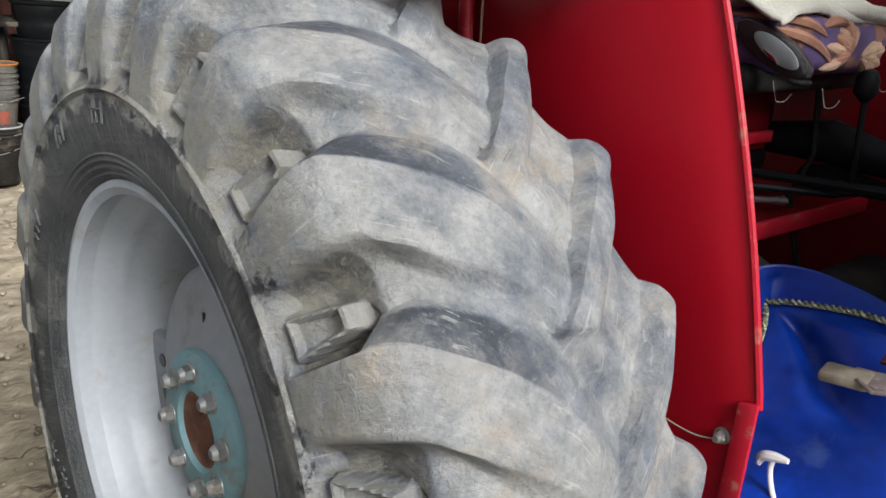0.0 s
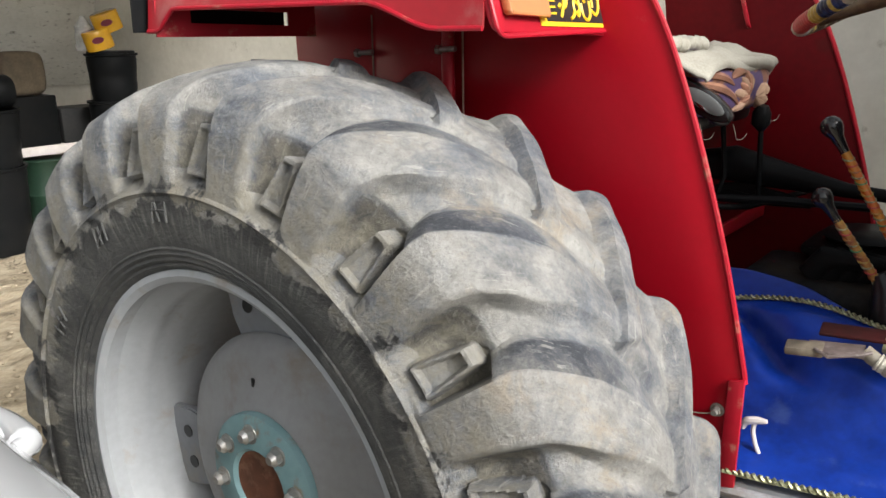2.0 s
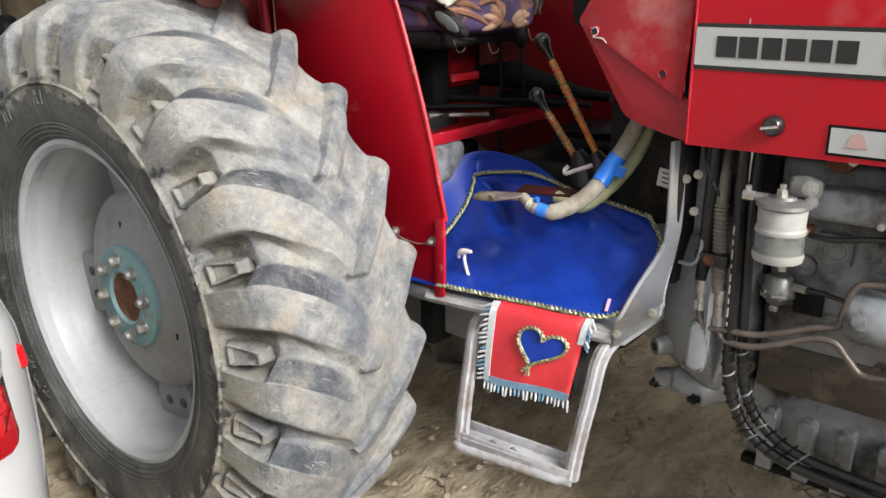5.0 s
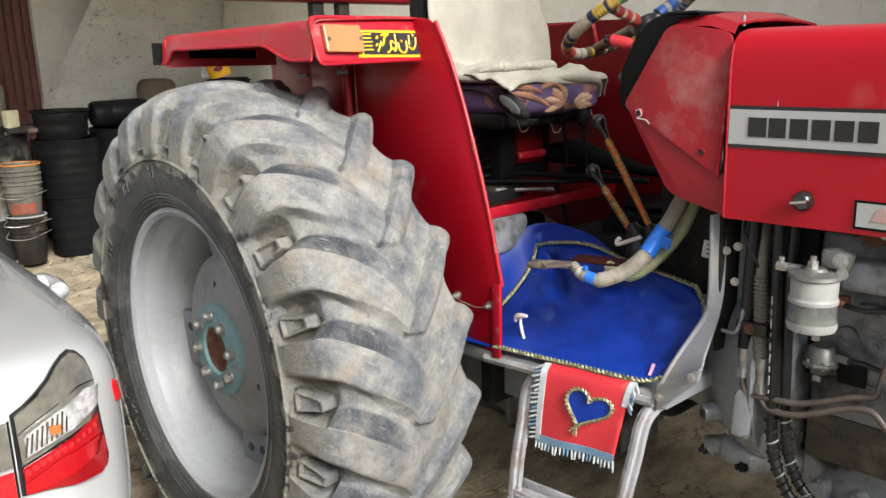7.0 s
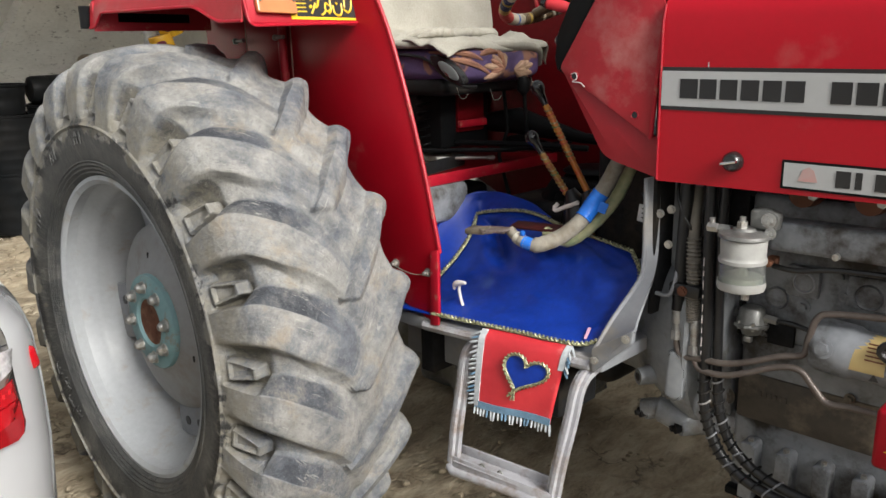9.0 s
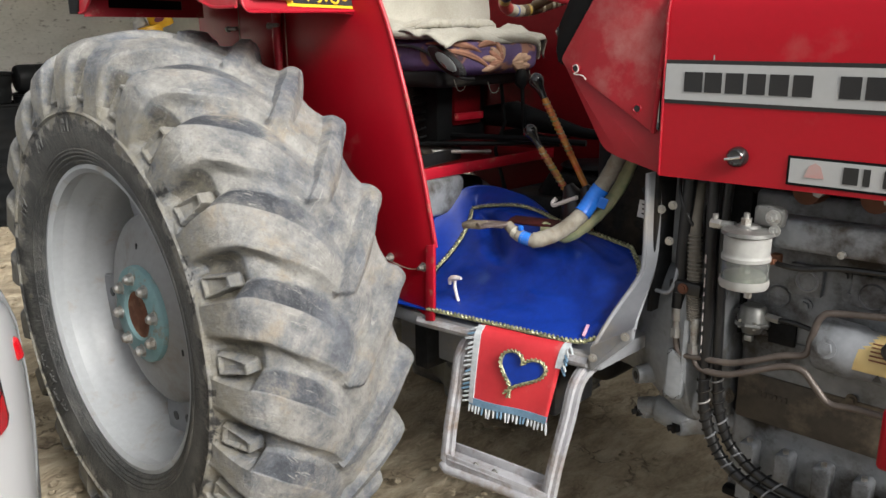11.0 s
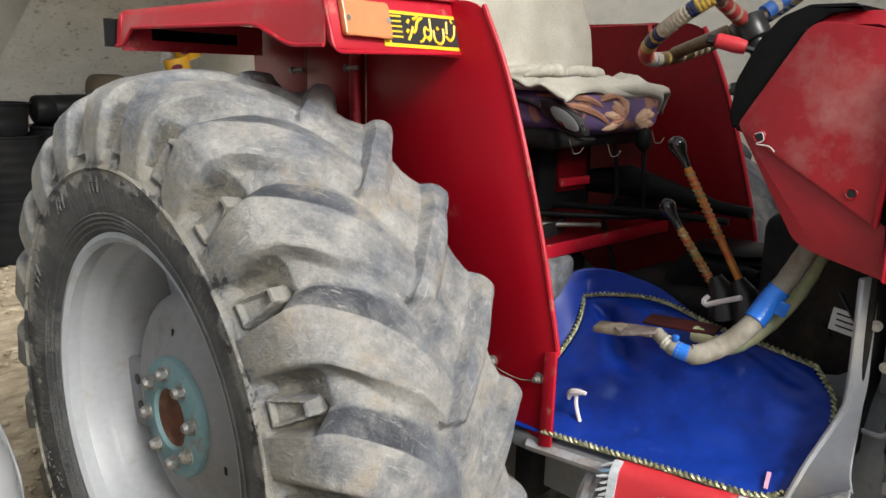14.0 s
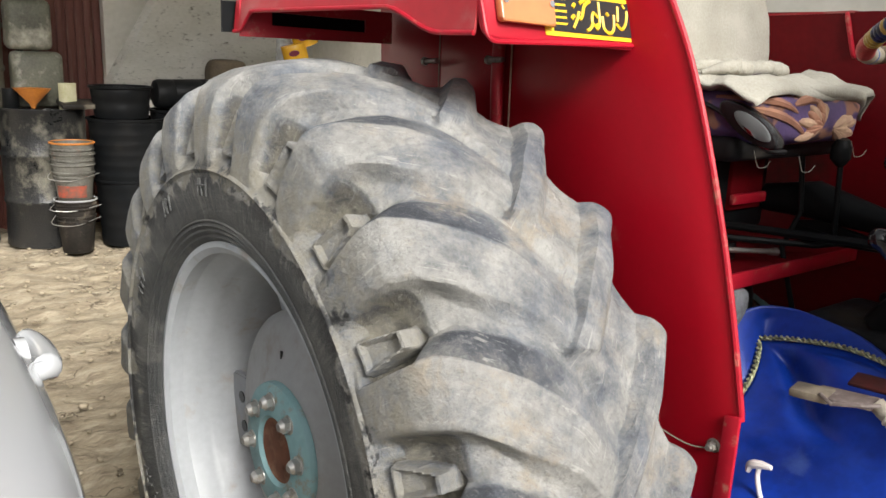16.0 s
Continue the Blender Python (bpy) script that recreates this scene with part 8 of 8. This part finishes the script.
def jerrycan(at, s, m, label):
    t = thing("jerrycan", at, label, "jerrycan", "jerrycans")
    x, y, z = at
    bm = bm_box((x, y, z + s[2] / 2), s, 0.05, seg=5)
    for v in bm.verts:
        v.co += Vector((0.006 * fnoise(v.co, 7), 0.006 * fnoise(v.co + Vector((3, 0, 0)), 7), 0))
    part("body", bm, m, t)
    part("grip", bm_tube(smooth_path([(x - 0.05, y, z + s[2] - 0.01), (x - 0.04, y, z + s[2] + 0.035), (x + 0.04, y, z + s[2] + 0.035), (x + 0.05, y, z + s[2] - 0.01)]), 0.012, 8), m, t)
    part("cap", bm_cyl((x, y - s[1] * 0.3, z + s[2] - 0.01), (x, y - s[1] * 0.3, z + s[2] + 0.03), 0.025, sides=18), BLACK_MATT, t)


CAN_A = mat("olive_oil_stained_plastic", (0.16, 0.16, 0.12), (0.075, 0.075, 0.056), 4, 0.45, 0.1, bump=0.15, dust=(0.48, 0.46, 0.39), dust_amount=0.5, dust_scale=3)
jerrycan((-5.36, -0.13, 1.022), (0.22, 0.34, 0.40), CAN_A, "oil-stained olive plastic jerrycan on a drum")
jerrycan((-5.36, -0.17, 1.43), (0.22, 0.30, 0.36), CAN_A, "olive plastic jerrycan stacked on another")
funnel = part("funnel", bm_lathe([(0.125, 1.165), (0.122, 1.16), (0.02, 1.045), (0.014, 1.022), (0.010, 1.022), (0.016, 1.048), (0.118, 1.163), (0.125, 1.165)], (-5.12, -0.215, 0), 'Z', 36), ORANGE)
tagged(funnel, "orange plastic funnel standing on an oil drum", "funnel")
cup = part("paper_carton", bm_box((-5.10, 0.015, 1.11), (0.06, 0.11, 0.19), 0.004, (0, 0, 25)), mat("torn_pale_carton", (0.55, 0.52, 0.36), (0.42, 0.40, 0.22), 14, 0.8, 0.05))
tagged(cup, "torn pale carton standing on an oil drum", "carton")
canister = part("black_tin", bm_cyl((-5.2, -0.345, 1.02), (-5.2, -0.345, 1.16), 0.055, sides=24, bevel=0.005), BLACK_MATT)
tagged(canister, "small black tin on an oil drum", "tin")
part_tray = part("drip_tray", bm_box((-5.08, 0.12, 1.055), (0.20, 0.34, 0.035), 0.01, (0, 10, 0)), PAIL_DARK)
tagged(part_tray, "dark oily drip tray resting on the drum", "tray")

# yellow tins on stacked black tubs in the far corner, a bench beyond with dark boxes
tub((-4.95, 1.88, 0.0), 0.185, 0.20, 0.52, "black plastic tub in the corner")
tub((-4.95, 1.88, 0.52), 0.185, 0.20, 0.50, "black plastic tub stacked in the corner")
lidded = tub((-4.95, 1.88, 1.02), 0.165, 0.185, 0.36, "lidded black tub under the yellow tins", 2)
part("lid", bm_cyl((-4.95, 1.88, 1.365), (-4.95, 1.88, 1.398), 0.178, sides=36, bevel=0.006), BLACK_MATT, lidded)
YELLOW_TIN = mat("shiny_yellow_tin_print", (0.70, 0.40, 0.02), (0.62, 0.32, 0.02), 8, 0.22, 0.05, coat=0.5)
TIN_RED = mat("dark_red_oval_print", (0.16, 0.02, 0.04), None, 8, 0.4)
for dy, dz, tilt in ((-0.055, 0.016, 16), (0.035, 0.150, 20)):
    t = thing("yellow_tin", (-4.91, 1.84 + dy, 1.40 + dz), "shiny yellow tin with a dark red oval, leaning", "tin", "yellow tins")
    c = Vector((-4.91, 1.84 + dy, 1.40 + dz))
    lean_m = Matrix.Translation(c) @ Matrix.Rotation(radians(tilt), 4, 'X')
    can = bm_cyl((0, 0, 0), (0, 0, 0.145), 0.105, sides=28, bevel=0.006)
    bmesh.ops.transform(can, matrix=lean_m, verts=can.verts)
    can_ob = part("can", can, YELLOW_TIN, t)
    oval = bm_lathe([(0.0, 0.0), (0.034, 0.0), (0.034, 0.004), (0.0, 0.004)], (0, 0, 0), 'X', 20)
    bmesh.ops.scale(oval, verts=oval.verts, vec=(1, 1.3, 0.7))
    bmesh.ops.rotate(oval, verts=oval.verts, cent=(0, 0, 0), matrix=Matrix.Rotation(radians(-30), 3, 'Z'))
    bmesh.ops.translate(oval, verts=oval.verts, vec=(0.090, -0.052, 0.08))
    bmesh.ops.transform(oval, matrix=lean_m, verts=oval.verts)
    part("oval_mark", oval, TIN_RED, can_ob)
bench = thing("workbench", (-5.36, 1.52, 0), "low bench with a pale board edge, standing in the dark corner", "bench")
part("board", bm_box((-5.36, 1.52, 0.655), (0.34, 0.80, 0.07), 0.006), PAPER, bench, "pale board")
for y in (1.18, 1.86):
    part("leg", bm_box((-5.44, y, 0.31), (0.06, 0.06, 0.62), 0.004), WOOD, bench)
for k, (y, w, h, m, label) in enumerate(((1.33, 0.40, 0.38, BLACK_MATT, "matt black tool case on the bench"), (1.74, 0.36, 0.27, DRUM, "oily black metal box on the bench"))):
    case = part("tool_case", bm_box((-5.35, y, 0.69 + h / 2 + 0.001), (0.30, w, h), 0.012, (0, 0, 2 - 4 * k), 3), m)
    tagged(case, label, "box", "boxes on the bench")
sack = part("sack", cushion(Vector((-5.38, 1.36, 1.235)), (0.22, 0.34, 0.34), 0.0), mat("brown_jute_sack", (0.13, 0.10, 0.065), (0.07, 0.055, 0.038), 10, 0.9, 0.05, bump=0.5, depth=0.01), angle=3)
tagged(sack, "slumped brown jute sack on a black case", "sack")
green_tub = part("green_drum", bm_lathe([(0, 0.0), (0.15, 0.0), (0.17, 0.02), (0.175, 0.30), (0.18, 0.31), (0.175, 0.32), (0.172, 0.56), (0.18, 0.575), (0.165, 0.585), (0, 0.575)], (-5.30, 1.42, 0), 'Z', 36), mat("dark_green_drum_paint", (0.02, 0.05, 0.03), (0.012, 0.03, 0.02), 6, 0.45, 0.1, bump=0.15))
tagged(green_tub, "small dark green drum under the bench", "drum")
bottle = part("crumpled_bottle", bm_lathe([(0, 1.40), (0.068, 1.40), (0.072, 1.44), (0.060, 1.47), (0.070, 1.50), (0.062, 1.55), (0.068, 1.58), (0.025, 1.64), (0.02, 1.66), (0, 1.66)], (-5.06, 1.74, 0), 'Z', 14), TARP)
tagged(bottle, "crumpled clear plastic bottle on a black tub", "bottle")
